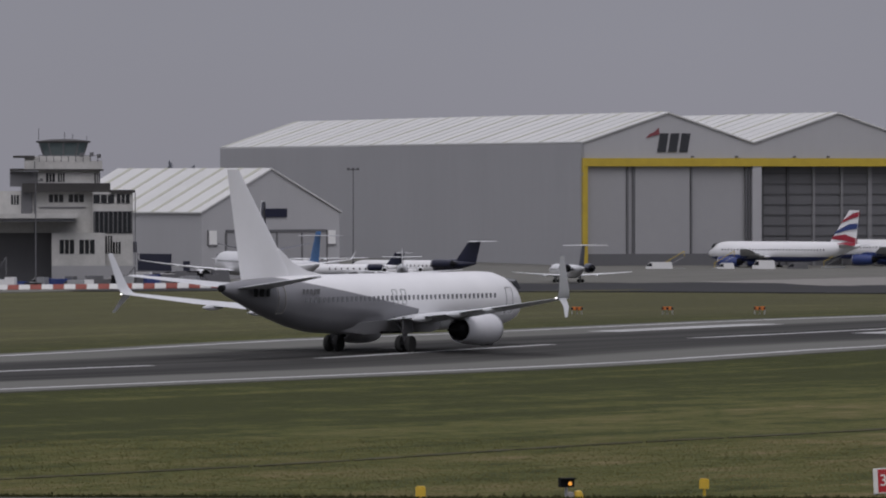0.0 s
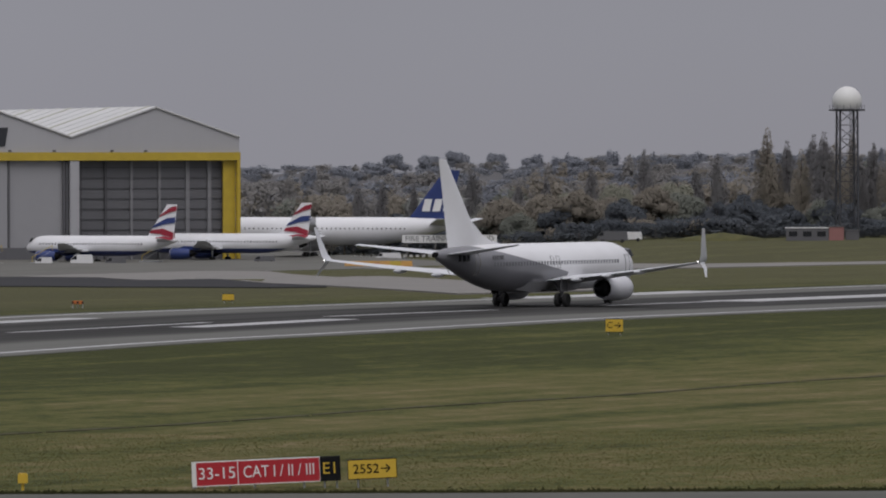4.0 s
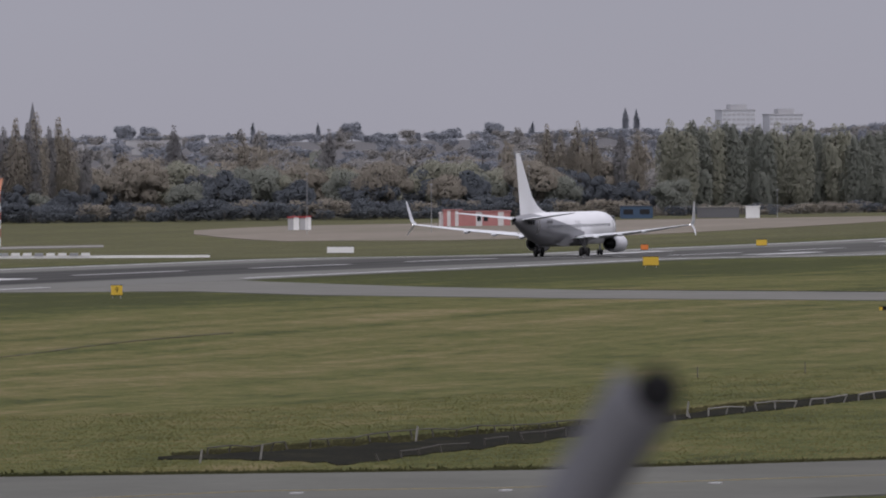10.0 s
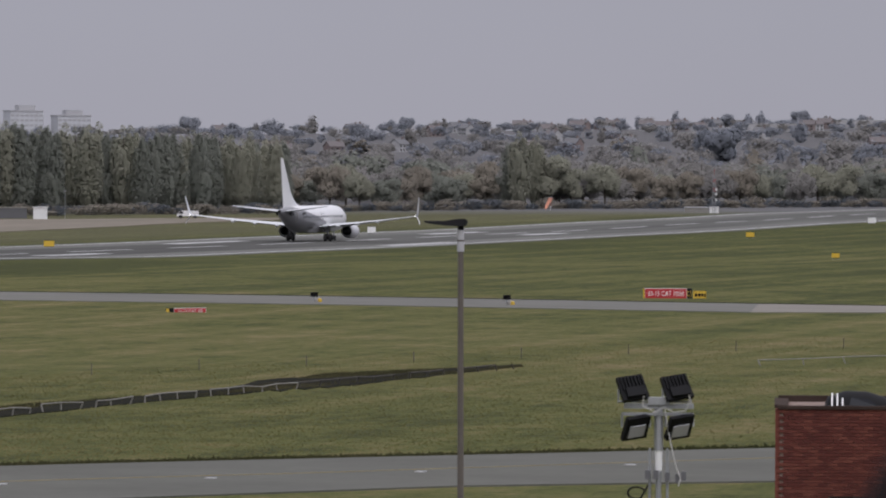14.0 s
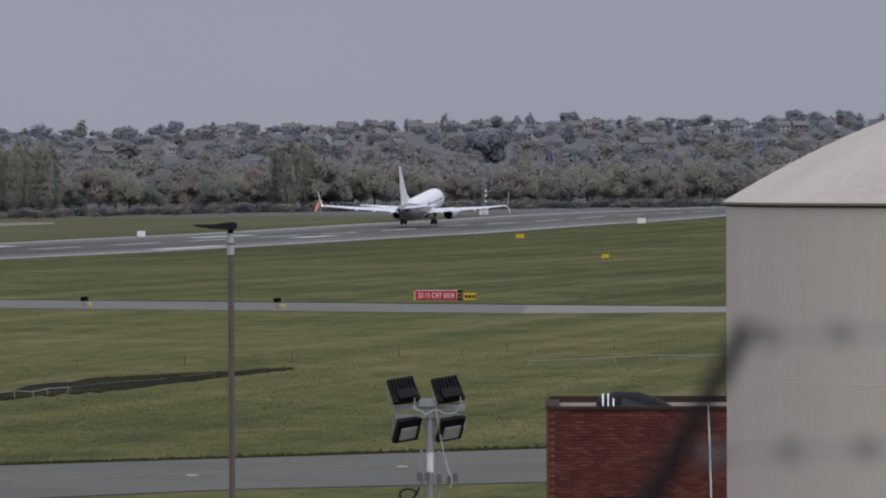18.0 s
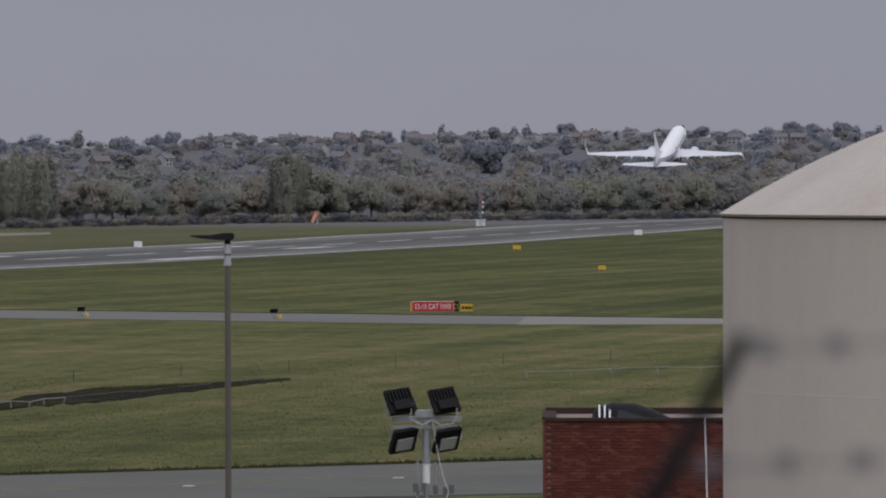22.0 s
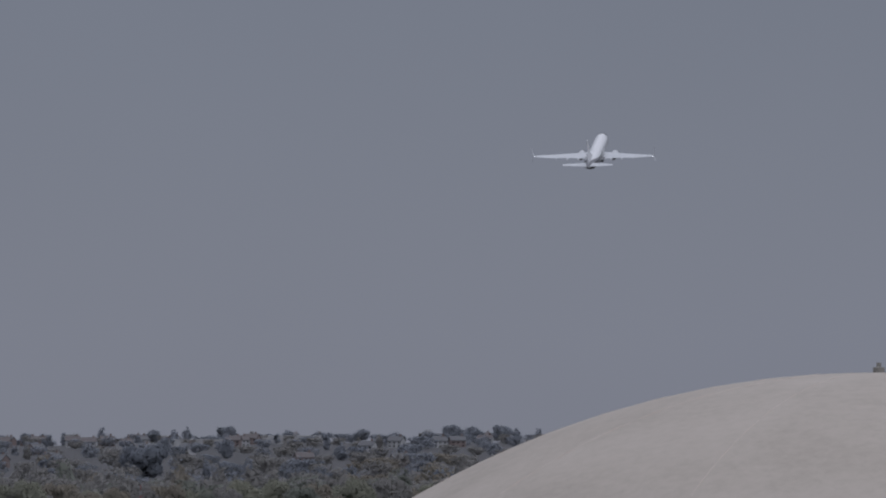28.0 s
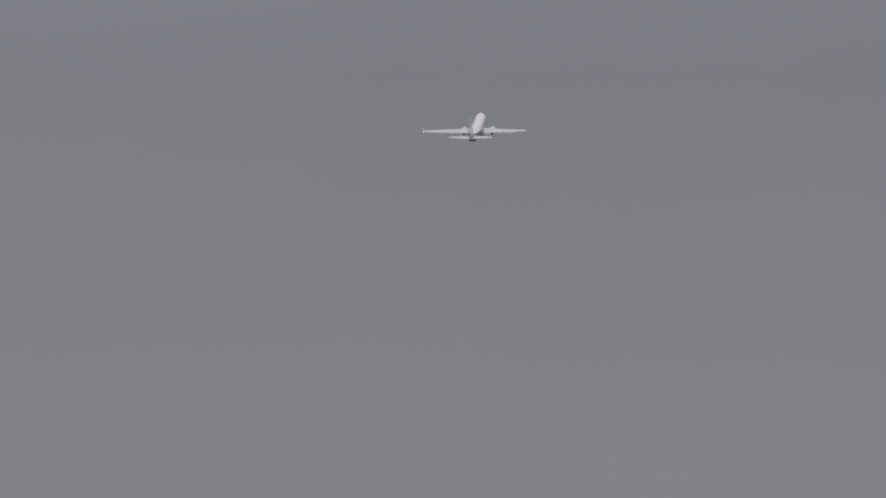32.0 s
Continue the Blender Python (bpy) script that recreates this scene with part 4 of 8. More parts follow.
def ribbon_fin(j, s):
    """Red and blue painted ribbons on a white fin and tail, proud of both sides."""
    q = s["fin"]

    def on(f, c, k):
        z = q["z0"] + (q["z1"] - q["z0"]) * f
        y = q["y0"] + (q["y1"] - q["y0"]) * f - c * (q["c0"] + (q["c1"] - q["c0"]) * f)
        return (k * (0.34 - 0.16 * f), y, z)
    for k in (1, -1):
        for c0, c1, f0, f1, h, mm in ((0.0, 1.0, 0.62, 0.82, 0.14, M_CRIMSON), (0.0, 1.0, 0.30, 0.46, 0.16, M_BLUE), (0.02, 1.0, 0.16, 0.02, 0.15, M_CRIMSON)):
            pts = [on(f0, c0, k), on((f0 + f1) / 2 + 0.03, 0.5, k), on(f1, c1, k), on(f1 + h, c1, k), on((f0 + f1) / 2 + h + 0.05, 0.5, k), on(f0 + h * 0.6, c0 + 0.03, k)]
            part("painted_ribbon", Geo().slab(pts, (k * 0.03, 0, 0)), mm, s["fin_ob"], "painted ribbon")
        part("painted_ribbon", Geo().slab([(k * 1.2, -15.5, 5.3), (k * 1.05, -17.0, 4.9), (k * 0.6, -19.0, 4.9), (k * 0.5, -19.3, 5.3), (k * 0.8, -17.5, 5.6)], (k * 0.06, 0, 0.02)), M_CRIMSON, s["fin_ob"], "red painted ribbon")


def parked(name, u, d, heading, label, s, dz=0.08):
    p = at(u, d)
    p.z += dz
    return jet(name, Matrix.Translation(p) @ pose(0, 0, 0, 0, 0, heading), label, s, "parked aeroplanes")


s1 = dict(SPEC_MID)
ribbon_fin(parked("airliner_parked", 578, 1425, 89, "white airliner with a blue belly and red ribbons on its tail", s1), s1)
s2 = dict(SPEC_MID)
s2.update(nose=16.6, tail=-21.0)
ribbon_fin(parked("airliner_parked", 812, 1452, 93, "white airliner with a blue belly, parked behind another", s2), s2)
SPEC_BIG = dict(nose=31.0, tail=-32.0, r=2.82, zc=5.6, body=M_WHITE, wing_mat=M_WINGGREY, engine_mat=M_WHITE, fin_mat=M_BLUE, fin_label="deep blue fin with white marks",
                wing=dict(x0=2.0, x1=29.5, y0=11.0, y1=-10.0, c0=12.0, c1=2.6, z0=4.4, z1=7.0), winglet=dict(out=0.6, h=1.6), engines=[(9.2, 6.5, 4.6, 1.3, 2.6), (19.0, -2.0, 4.6, 1.3, 3.1)],
                stab=dict(x0=0.8, x1=9.6, y0=-24.5, y1=-30.0, c0=6.4, c1=2.2, z0=6.9, z1=8.1), fin=dict(y0=-19.5, y1=-27.6, c0=9.0, c1=3.4, z0=7.9, z1=17.9), windows=(24.0, -20.0, 44), gear_x=5.3, gear_r=0.68, gear_top=4.4, nose_gear_y=24.5, bogie=(-0.9, 0.9))
big = parked("airliner_parked", 990, 1500, 92, "white four-engined airliner with a deep blue fin, parked on the apron", SPEC_BIG)
for k in (1, -1):
    for i, (dy, dz) in enumerate(((-27.4, 10.9), (-25.1, 10.9), (-22.8, 10.9))):
        part("fin_mark", Geo().slab([(k * 0.42, dy, dz - 1.3), (k * 0.42, dy - 1.7, dz - 1.3), (k * 0.38, dy - 2.3, dz + 1.2), (k * 0.38, dy - 0.7, dz + 1.2)], (k * 0.06, 0, 0)), M_SIGNWHITE, SPEC_BIG["fin_ob"], "white slanted mark")
SPEC_SMALL = dict(nose=14.0, tail=-13.4, r=1.14, zc=2.1, body=M_WHITE, wing_mat=M_WHITE, engine_mat=M_NAVY, fin_mat=M_NAVY, fin_label="navy T-tail fin", pylon=False, fairings=(0.4,),
                  wing=dict(x0=0.7, x1=10.0, y0=3.0, y1=-2.6, c0=4.2, c1=1.2, z0=1.35, z1=2.0), engines=[(2.05, -7.8, 4.0, 0.76, 2.7)],
                  stab=dict(x0=0.0, x1=3.7, y0=-12.0, y1=-14.2, c0=2.3, c1=1.2, z0=6.5, z1=6.5), fin=dict(y0=-8.8, y1=-11.8, c0=4.6, c1=2.6, z0=2.9, z1=6.55), windows=(10.0, -4.5, 18), gear_x=2.05, gear_r=0.4, gear_top=1.5, nose_gear_y=12.2)
parked("regional_jet", 222, 1220, 41, "white rear-engined regional jet with a navy T-tail, parked by the hangar", SPEC_SMALL)
s3 = dict(SPEC_SMALL)
s3["body"] = two_tone("white jet paint with a navy rear", (0.74, 0.74, 0.75), (0.012, 0.014, 0.035), 7.0, 1.0, -5.0)
parked("regional_jet", -52, 1262, 84, "white regional jet with a navy rear and T-tail", s3)
s4 = dict(SPEC_SMALL)
s4.update(nose=9.5, tail=-7.5, r=0.95, zc=1.75, engines=[(1.7, -3.6, 2.6, 0.55, 2.2)], wing=dict(x0=0.6, x1=7.6, y0=2.2, y1=-1.4, c0=3.2, c1=1.1, z0=1.0, z1=1.5), windows=(5.0, -1.5, 7), nose_gear_y=7.0,
          stab=dict(x0=0.0, x1=2.8, y0=-6.6, y1=-7.8, c0=1.7, c1=0.9, z0=4.6, z1=4.6), fin=dict(y0=-4.6, y1=-6.5, c0=3.0, c1=1.7, z0=2.3, z1=4.7))
parked("business_jet", -148, 1235, 100, "small white business jet with a navy tail", s4)
s5 = dict(SPEC_SMALL)
s5.update(nose=8.0, tail=-8.0, r=1.0, zc=1.9, fin_mat=M_WHITE, engine_mat=M_WHITE, fin_label="white fin", stab=dict(x0=0.0, x1=3.3, y0=-6.4, y1=-7.2, c0=1.9, c1=1.1, z0=4.1, z1=4.2), fin=dict(y0=-4.5, y1=-7.0, c0=3.6, c1=1.9, z0=2.6, z1=5.4), engines=[(3.0, 2.6, 2.6, 0.5, 1.9)], windows=(5.0, -2.5, 10), nose_gear_y=6.0)
parked("turboprop", -72, 1222, 31, "small white twin-engined aeroplane on the apron", s5)
s6 = dict(SPEC_MID)
s6.update(nose=15.0, tail=-17.0, r=1.9, zc=3.4, body=two_tone("white paint with a navy rear", (0.74, 0.74, 0.75), (0.02, 0.025, 0.09), 6.2, 0.28, -8.0), body_label="white fuselage with a navy rear", wing_mat=M_WHITE, engine_mat=M_WHITE, engine_label="white engine", fin_mat=M_NAVY, fin_label="navy fin",
          wing=dict(x0=1.0, x1=17.0, y0=5.0, y1=-2.0, c0=6.2, c1=1.5, z0=2.2, z1=4.0), winglet=dict(out=0.5, h=1.3), engines=[(5.0, 5.6, 3.6, 1.0, 1.7)], stab=dict(x0=0.4, x1=6.0, y0=-13.0, y1=-15.6, c0=3.2, c1=1.3, z0=4.3, z1=5.2),
          fin=dict(y0=-10.6, y1=-14.6, c0=5.4, c1=1.9, z0=4.8, z1=12.2), windows=(10.0, -9.0, 26), gear_x=2.9, gear_r=0.48, gear_top=2.0, nose_gear_y=12.0)
# navy tailplanes: the shade of their undersides is put into the colour
s6.update(fin_mat=M_WHITE, fin_label="white fin with a navy rear half", stab_mat=M_NAVY, stab=dict(x0=0.4, x1=7.3, y0=-12.6, y1=-15.8, c0=3.8, c1=1.4, z0=5.2, z1=6.7), fin=dict(y0=-9.6, y1=-14.4, c0=6.6, c1=2.2, z0=4.8, z1=13.4))
parked("airliner_parked", -356, 1165, 45, "white twin jet with a navy tail on the apron", s6)
for k in (1, -1):
    q = s6["fin"]
    for c0, c1, mm in ((0.5, 0.66, M_NAVY), (0.74, 1.0, M_NAVY)):
        pts = [(k * 0.3, q["y0"] - c0 * q["c0"], q["z0"] + 0.3), (k * 0.26, q["y0"] - c1 * q["c0"], q["z0"] + 0.3), (k * 0.12, q["y1"] - c1 * q["c1"], q["z1"] - 0.2), (k * 0.12, q["y1"] - c0 * q["c1"], q["z1"] - 0.2)]
        part("painted_band", Geo().slab(pts, (k * 0.06, 0, 0)), mm, s6["fin_ob"], "navy painted band")
s7 = dict(SPEC_SMALL)
M_SKY = painted("bright blue paint", (0.05, 0.16, 0.38), 0.3, 0.4, 1.2)
s7.update(nose=13.0, tail=-13.5, r=1.3, zc=2.3, fin_mat=M_SKY, fin_label="blue patterned fin", engine_mat=M_WHITE, pylon=True, wing=dict(x0=0.4, x1=13.6, y0=2.0, y1=1.4, c0=3.0, c1=1.5, z0=3.75, z1=3.9), engines=[(4.1, 1.9, 4.6, 0.62, 3.2)],
          stab=dict(x0=0.0, x1=3.9, y0=-12.6, y1=-13.0, c0=2.1, c1=1.3, z0=7.7, z1=7.7), stab_mat=M_CLAD, fin=dict(y0=-8.6, y1=-11.8, c0=4.6, c1=2.4, z0=3.2, z1=8.4), gear_x=2.1, nose_gear_y=10.5)
parked("turboprop", -268, 1215, 52, "white high-winged turboprop with a blue patterned fin behind another aeroplane", s7)


# ---- large hangar ----
def framed(p, yaw_vec):
    """A pose at p whose x axis runs along yaw_vec."""
    return Matrix.Translation(p) @ pose(0, 0, 0, 0, 0, math.degrees(math.atan2(yaw_vec[1], yaw_vec[0])))


def sight_axes(u, beta):
    """Along-the-front and depth axes of a building seen at bearing u, its far side turned left by beta degrees."""
    b, k = az(u), radians(beta)
    d, r = Vector((math.sin(b), math.cos(b), 0)), Vector((math.cos(b), -math.sin(b), 0))
    return r * math.cos(k) + d * math.sin(k), d * math.cos(k) - r * math.sin(k)


M_STILE = painted("dull grey steel stile", (0.19, 0.19, 0.197))
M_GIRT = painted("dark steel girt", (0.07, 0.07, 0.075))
M_MARK = painted("charcoal paint", (0.028, 0.03, 0.036))


def build_hangar():
    front, depth = sight_axes(246, 20)
    base = at(246, 1440, -5.6)
    hb = thing("hangar", framed(base, front), "large grey twin-gabled aircraft hangar with yellow door surround", "hangar")
    W, L, eave, peak = 72.0, 240.0, 24.3, 30.2
    # front gables, above the door opening
    g = Geo().slab([(0, 0, 21.4), (W, 0, 21.4), (W, 0, eave), (W * 0.75, 0, peak), (W / 2, 0, eave), (W * 0.25, 0, peak), (0, 0, eave)], (0, 0.6, 0))
    part("gable_wall", g, M_CLAD, hb, "grey clad double gable")
    part("side_wall", Geo().box((0.3, L / 2, eave / 2), (0.6, L - 1.2, eave)), M_CLAD, hb, "long plain grey clad side wall")
    part("side_wall", Geo().box((W - 0.3, L / 2, eave / 2), (0.6, L - 1.2, eave)), M_CLAD, hb)
    part("back_wall", Geo().box((W / 2, L - 0.3, eave / 2), (W, 0.6, eave)), M_CLAD, hb)
    for i in range(9):
        part("cladding_seam", Geo().box((-0.015, L / 2, 2.6 + i * 2.5), (0.03, L - 1.4, 0.05)), M_CLAD, hb)
    for x0 in (0, W / 2):
        for xa, za, xb, zb in ((x0, eave, x0 + W / 4, peak), (x0 + W / 4, peak, x0 + W / 2, eave)):
            g = Geo().slab([(xa, -0.4, za + 0.05), (xb, -0.4, zb + 0.05), (xb, -0.4, zb + 0.35), (xa, -0.4, za + 0.35)], (0, L + 0.4, 0))
            rf = part("roof", g, M_ROOFWHITE, hb, "pale weathered roof slope")
            for i in range(34):
                y = 3 + i * 7.1
                part("roof_seam", Geo().slab([(xa, y, za + 0.36), (xb, y, zb + 0.36), (xb, y, zb + 0.46), (xa, y, za + 0.46)], (0, 0.5 if i % 3 else 1.2, 0)), M_ROOFWHITE if i % 3 else M_ROOFMOSS, rf)
    part("beam", Geo().box((W / 2, -0.25, 20.6), (W, 0.9, 1.6)), M_YELLOW, hb, "yellow beam over the doors")
    part("post", Geo().box((0.5, -0.2, 9.9), (1.0, 0.9, 19.8)), M_YELLOW, hb, "yellow corner post")
    part("post", Geo().box((W - 0.35, -0.2, 9.9), (0.7, 0.9, 19.8)), M_YELLOW, hb, "yellow corner post")
    part("post", Geo().box((36.6, -0.05, 9.9), (1.9, 1.0, 19.8)), M_CLAD, hb, "grey middle column")
    # closed leaves
    for x0, x1, y in ((1.0, 9.2, 0.5), (9.25, 11.15, 0.75), (11.2, 22.7, 0.5), (23.3, 34.0, 0.9), (34.05, 35.6, 1.1)):
        part("door_leaf", Geo().box(((x0 + x1) / 2, y, 9.9), (x1 - x0, 0.4, 19.7)), M_DOORGREY, hb, "tall grey door leaf")
    for x in (9.6, 10.8, 23.0, 34.6, 35.2):
        part("door_rail", Geo().box((x, 0.35, 9.9), (0.35, 0.5, 19.7)), M_CLADDARK, hb, "dark vertical rail")
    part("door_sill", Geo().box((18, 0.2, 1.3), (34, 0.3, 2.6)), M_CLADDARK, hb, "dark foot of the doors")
    # recessed leaves; the bay's dark interior is put into their colour
    part("door_leaf", Geo().box((54.2, 2.2, 9.9), (33.4, 0.4, 19.7)), M_CLADDARK, hb, "recessed door leaf coloured dark for shade")
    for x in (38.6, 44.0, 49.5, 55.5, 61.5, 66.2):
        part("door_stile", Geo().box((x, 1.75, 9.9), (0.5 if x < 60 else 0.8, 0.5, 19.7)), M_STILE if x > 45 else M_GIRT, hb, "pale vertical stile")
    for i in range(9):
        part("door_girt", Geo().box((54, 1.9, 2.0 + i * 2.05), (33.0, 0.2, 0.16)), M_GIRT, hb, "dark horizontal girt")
    part("door_leaf", Geo().box((70.1, 0.9, 9.9), (2.6, 0.5, 19.7)), M_YELLOW, hb, "yellow open door leaf")
    part("drainpipe", Geo().rod((0.25, -0.35, 17), (0.25, -0.35, 24), 0.18).box((0.4, -0.4, 18.3), (0.9, 0.4, 0.7)), M_DOORGREY, hb)
    # dark slanted company marks on the gable
    for i, x in enumerate((15.7, 18.0, 20.3)):
        part("gable_mark", Geo().slab([(x, -0.2, 22.6), (x + 1.75, -0.2, 22.6), (x + 2.4, -0.2, 26.3), (x + 0.6, -0.2, 26.3)], (0, 0.18, 0)), M_MARK, hb, "dark slanted block mark")
    part("gable_mark", Geo().slab([(13.4, -0.2, 25.4), (16.2, -0.2, 26.1), (16.0, -0.2, 27.4), (15.0, -0.2, 26.5), (14.2, -0.2, 26.2)], (0, 0.18, 0)), painted("maroon paint", (0.2, 0.05, 0.06)), hb, "small maroon arrow mark")
    for x in (0.32, 0.45, 0.62, 0.72):
        part("gable_lamp", Geo().box((W * x, -0.35, 21.7), (0.5, 0.5, 0.35)), M_CLADDARK, hb)


build_hangar()


def build_white_hangar():
    front, depth = sight_axes(-427, 35)
    hb = thing("small_hangar", framed(at(-427, 1250), front), "white-roofed older hangar with a grey gable and tall doors", "hangar")
    W, L, eave, peak = 29.0, 46.0, 11.4, 18.8
    part("gable_wall", Geo().slab([(0, 0, 0), (W, 0, 0), (W, 0, eave), (W / 2, 0, peak), (0, 0, eave)], (0, 0.4, 0)), M_CLAD, hb, "pale grey gable")
    part("side_wall", Geo().box((0.2, L / 2 + 0.2, eave / 2), (0.4, L - 0.4, eave)), M_CLAD, hb)
    part("side_wall", Geo().box((W - 0.2, L / 2 + 0.2, eave / 2), (0.4, L - 0.4, eave)), M_CLAD, hb)
    part("back_wall", Geo().slab([(0, L, 0), (W, L, 0), (W, L, eave), (W / 2, L, peak), (0, L, eave)], (0, 0.4, 0)), M_CLAD, hb)
    for xa, za, xb, zb in ((-0.4, eave - 0.1, W / 2, peak), (W / 2, peak, W + 0.4, eave - 0.1)):
        rf = part("roof", Geo().slab([(xa, -0.3, za + 0.05), (xb, -0.3, zb + 0.05), (xb, -0.3, zb + 0.3), (xa, -0.3, za + 0.3)], (0, L + 0.8, 0)), M_ROOFWHITE, hb, "white sheet roof with stained rooflight strips")
        for i in range(8):
            y = 2.5 + i * 5.6
            part("rooflight_strip", Geo().slab([(xa, y, za + 0.31), (xb, y, zb + 0.31), (xb, y, zb + 0.36), (xa, y, za + 0.36)], (0, 1.1, 0)), M_ROOFMOSS, rf, "stained rooflight strip")
    part("door_head", Geo().box((15.5, -0.1, 8.3), (21, 0.3, 0.5)), M_CLADDARK, hb)
    for i in range(4):
        part("door_leaf", Geo().box((7.6 + i * 5.3, -0.05, 4.0), (5.1, 0.25, 8.0)), M_DOORGREY, hb, "grey sliding door leaf")
    for x in (5.0, 10.3, 15.6, 20.9, 26.2):
        part("door_rail", Geo().box((x, -0.12, 4.0), (0.3, 0.3, 8.0)), M_CLADDARK, hb)
    for x in (2.2, 27.2):
        part("gable_panel", Geo().box((x, -0.08, 7.2), (1.7, 0.16, 2.4)), M_SIGNWHITE, hb, "white notice panel")
        part("panel_frame", Geo().box((x - 0.9, -0.1, 7.2), (0.25, 0.2, 2.6)).box((x, -0.1, 5.9), (2.0, 0.2, 0.25)), M_CLADDARK, hb)
    part("gable_sign", Geo().box((W / 2 + 1, -0.1, 11.4), (4.6, 0.2, 1.5)), M_NAVY, hb, "dark navy sign board")
    for y0, y1, z0, z1 in ((3.5, 5.3, 0.3, 3.2), (9.0, 19.0, 1.5, 4.4), (19.5, 31.0, 4.6, 6.4), (32.0, 42.0, 1.5, 4.4)):
        part("side_window", Geo().box((-0.06, (y0 + y1) / 2, (z0 + z1) / 2), (0.14, y1 - y0, z1 - z0)), M_NAVY, hb, "dark window band")


build_white_hangar()


# ---- old terminal with its control tower ----
def build_terminal():
    d = 1120.0
    k = d / UNIT
    p = at(-674, d)
    tb = thing("control_tower", facing(p), "white old terminal with a glazed control tower and dark flat roofs", "control tower")
    base = hgt(-59, d)

    def blk(name, x0, x1, y0, y1, material, y_near=0.0, depth=8.0, label=""):
        z0, z1 = (500 - y1) * k, (500 - y0) * k
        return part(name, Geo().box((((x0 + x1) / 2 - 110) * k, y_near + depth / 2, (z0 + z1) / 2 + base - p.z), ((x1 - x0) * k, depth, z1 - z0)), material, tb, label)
    blk("wing_block", 92, 186, 412, 512, M_WALLWHITE, 0, 9, "white rendered block")
    blk("wing_block", 165, 236, 340, 512, M_WALLWHITE, 2.0, 12, "white rendered stair block")
    blk("main_block", -60, 165, 338, 412, M_WALLWHITE, 4.0, 14, "white rendered upper storey")
    # the undercroft's shade is put into the ground storey's dark colour
    blk("ground_storey", -60, 92, 412, 512, M_CLADDARK, 7.0, 10, "ground storey coloured dark for shade")
    blk("roof_band", 40, 196, 324, 340, M_DARKBAND, 2.5, 15, "dark flat roof edge")
    blk("roof_band", 196, 240, 336, 341, M_DARKBAND, 1.6, 12, "dark flat roof edge")
    blk("upper_block", 68, 178, 298, 325, M_WALLWHITE, 5.0, 10, "white tower storey")
    blk("parapet", 44, 182, 284, 300, M_WALLWHITE, 4.4, 11, "white balcony parapet")
    blk("roof_band", 40, 184, 299, 302, M_DARKBAND, 4.2, 11.5)
    blk("balcony_base", 48, 160, 276, 286, M_WALLWHITE, 5.6, 8)
    # dark block in place of a shaded recess
    blk("upper_block", 18, 67.5, 303, 330, M_CLADDARK, 5.3, 9, "block coloured dark for a shaded recess")
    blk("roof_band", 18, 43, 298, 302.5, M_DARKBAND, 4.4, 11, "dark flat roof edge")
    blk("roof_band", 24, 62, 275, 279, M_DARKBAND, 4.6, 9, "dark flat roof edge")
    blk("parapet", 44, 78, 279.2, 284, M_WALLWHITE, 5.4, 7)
    # dark sheet on the wall where the stairs lie in shade
    blk("stair_shade", 38, 58, 327, 380, M_CLADDARK, 3.7, 0.4, "dark sheet for a shaded stair recess")
    blk("downpipe", 61, 63, 286, 412, M_CLADDARK, 3.5, 0.2, "dark downpipe")
    blk("downpipe", 239, 240.5, 342, 470, M_CLADDARK, 1.7, 0.2, "dark downpipe")
    blk("plinth", 92, 236, 470, 500, M_DOORGREY, -0.15, 0.2, "grey stained plinth")
    blk("canopy", -70, 138, 378, 386, M_WALLWHITE, -3.0, 10, "projecting canopy")
    # dark slab for the shade under the canopy
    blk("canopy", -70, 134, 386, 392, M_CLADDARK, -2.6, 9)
    for x0, x1, y0, y1, yn in ((106, 132, 424, 449, -0.06), (141, 168, 424, 449, -0.06), (87, 113, 344, 358, 3.94), (122, 149, 344, 358, 3.94), (166, 203, 344, 360, 1.94), (207, 230, 343, 360, 1.94), (82, 98, 306, 322, 4.94), (103, 115, 306, 322, 4.94), (168, 178, 306, 325, 4.9), (200, 214, 428, 449, 1.94), (187, 199, 417, 449, 1.94), (20, 34, 345, 362, 3.94)):
        w_ = blk("window", x0, x1, y0, y1, M_GLASS, yn, 0.12, "dark steel window")
        for i in (1, 2):
            xm = x0 + (x1 - x0) * i / 3
            part("mullion", Geo().box(((xm - 110) * k, yn - 0.03, (500 - (y0 + y1) / 2) * k + base - p.z), (0.12, 0.1, (y1 - y0) * k)), M_WALLWHITE, w_)
    gl = blk("glazed_bay", 166, 235, 374, 413, M_GLASS, 1.9, 0.2, "large dark glazed bay")
    for i in range(9):
        part("mullion", Geo().box(((168 + i * 8.2 - 110) * k, 1.85, (500 - 393) * k + base - p.z), (0.14, 0.12, 39 * k)), M_CLADDARK, gl)
    blk("string_course", 70, 152, 366, 369, M_CLADDARK, 3.9, 0.2)
    # control cab: leaning panes all round
    zb, zt = (500 - 277) * k + base - p.z, (500 - 252) * k + base - p.z
    cx, cy = (113 - 110) * k, 10.0
    rb, rt = 36 * k, 45 * k
    n = 10

    def rim(r, z, i):
        a = 2 * math.pi * (i + 0.5) / n
        return (cx + r * math.cos(a), cy + r * math.sin(a), z)
    pale = painted("tinted cab glass", (0.1, 0.13, 0.135), 0.1, 0.1)
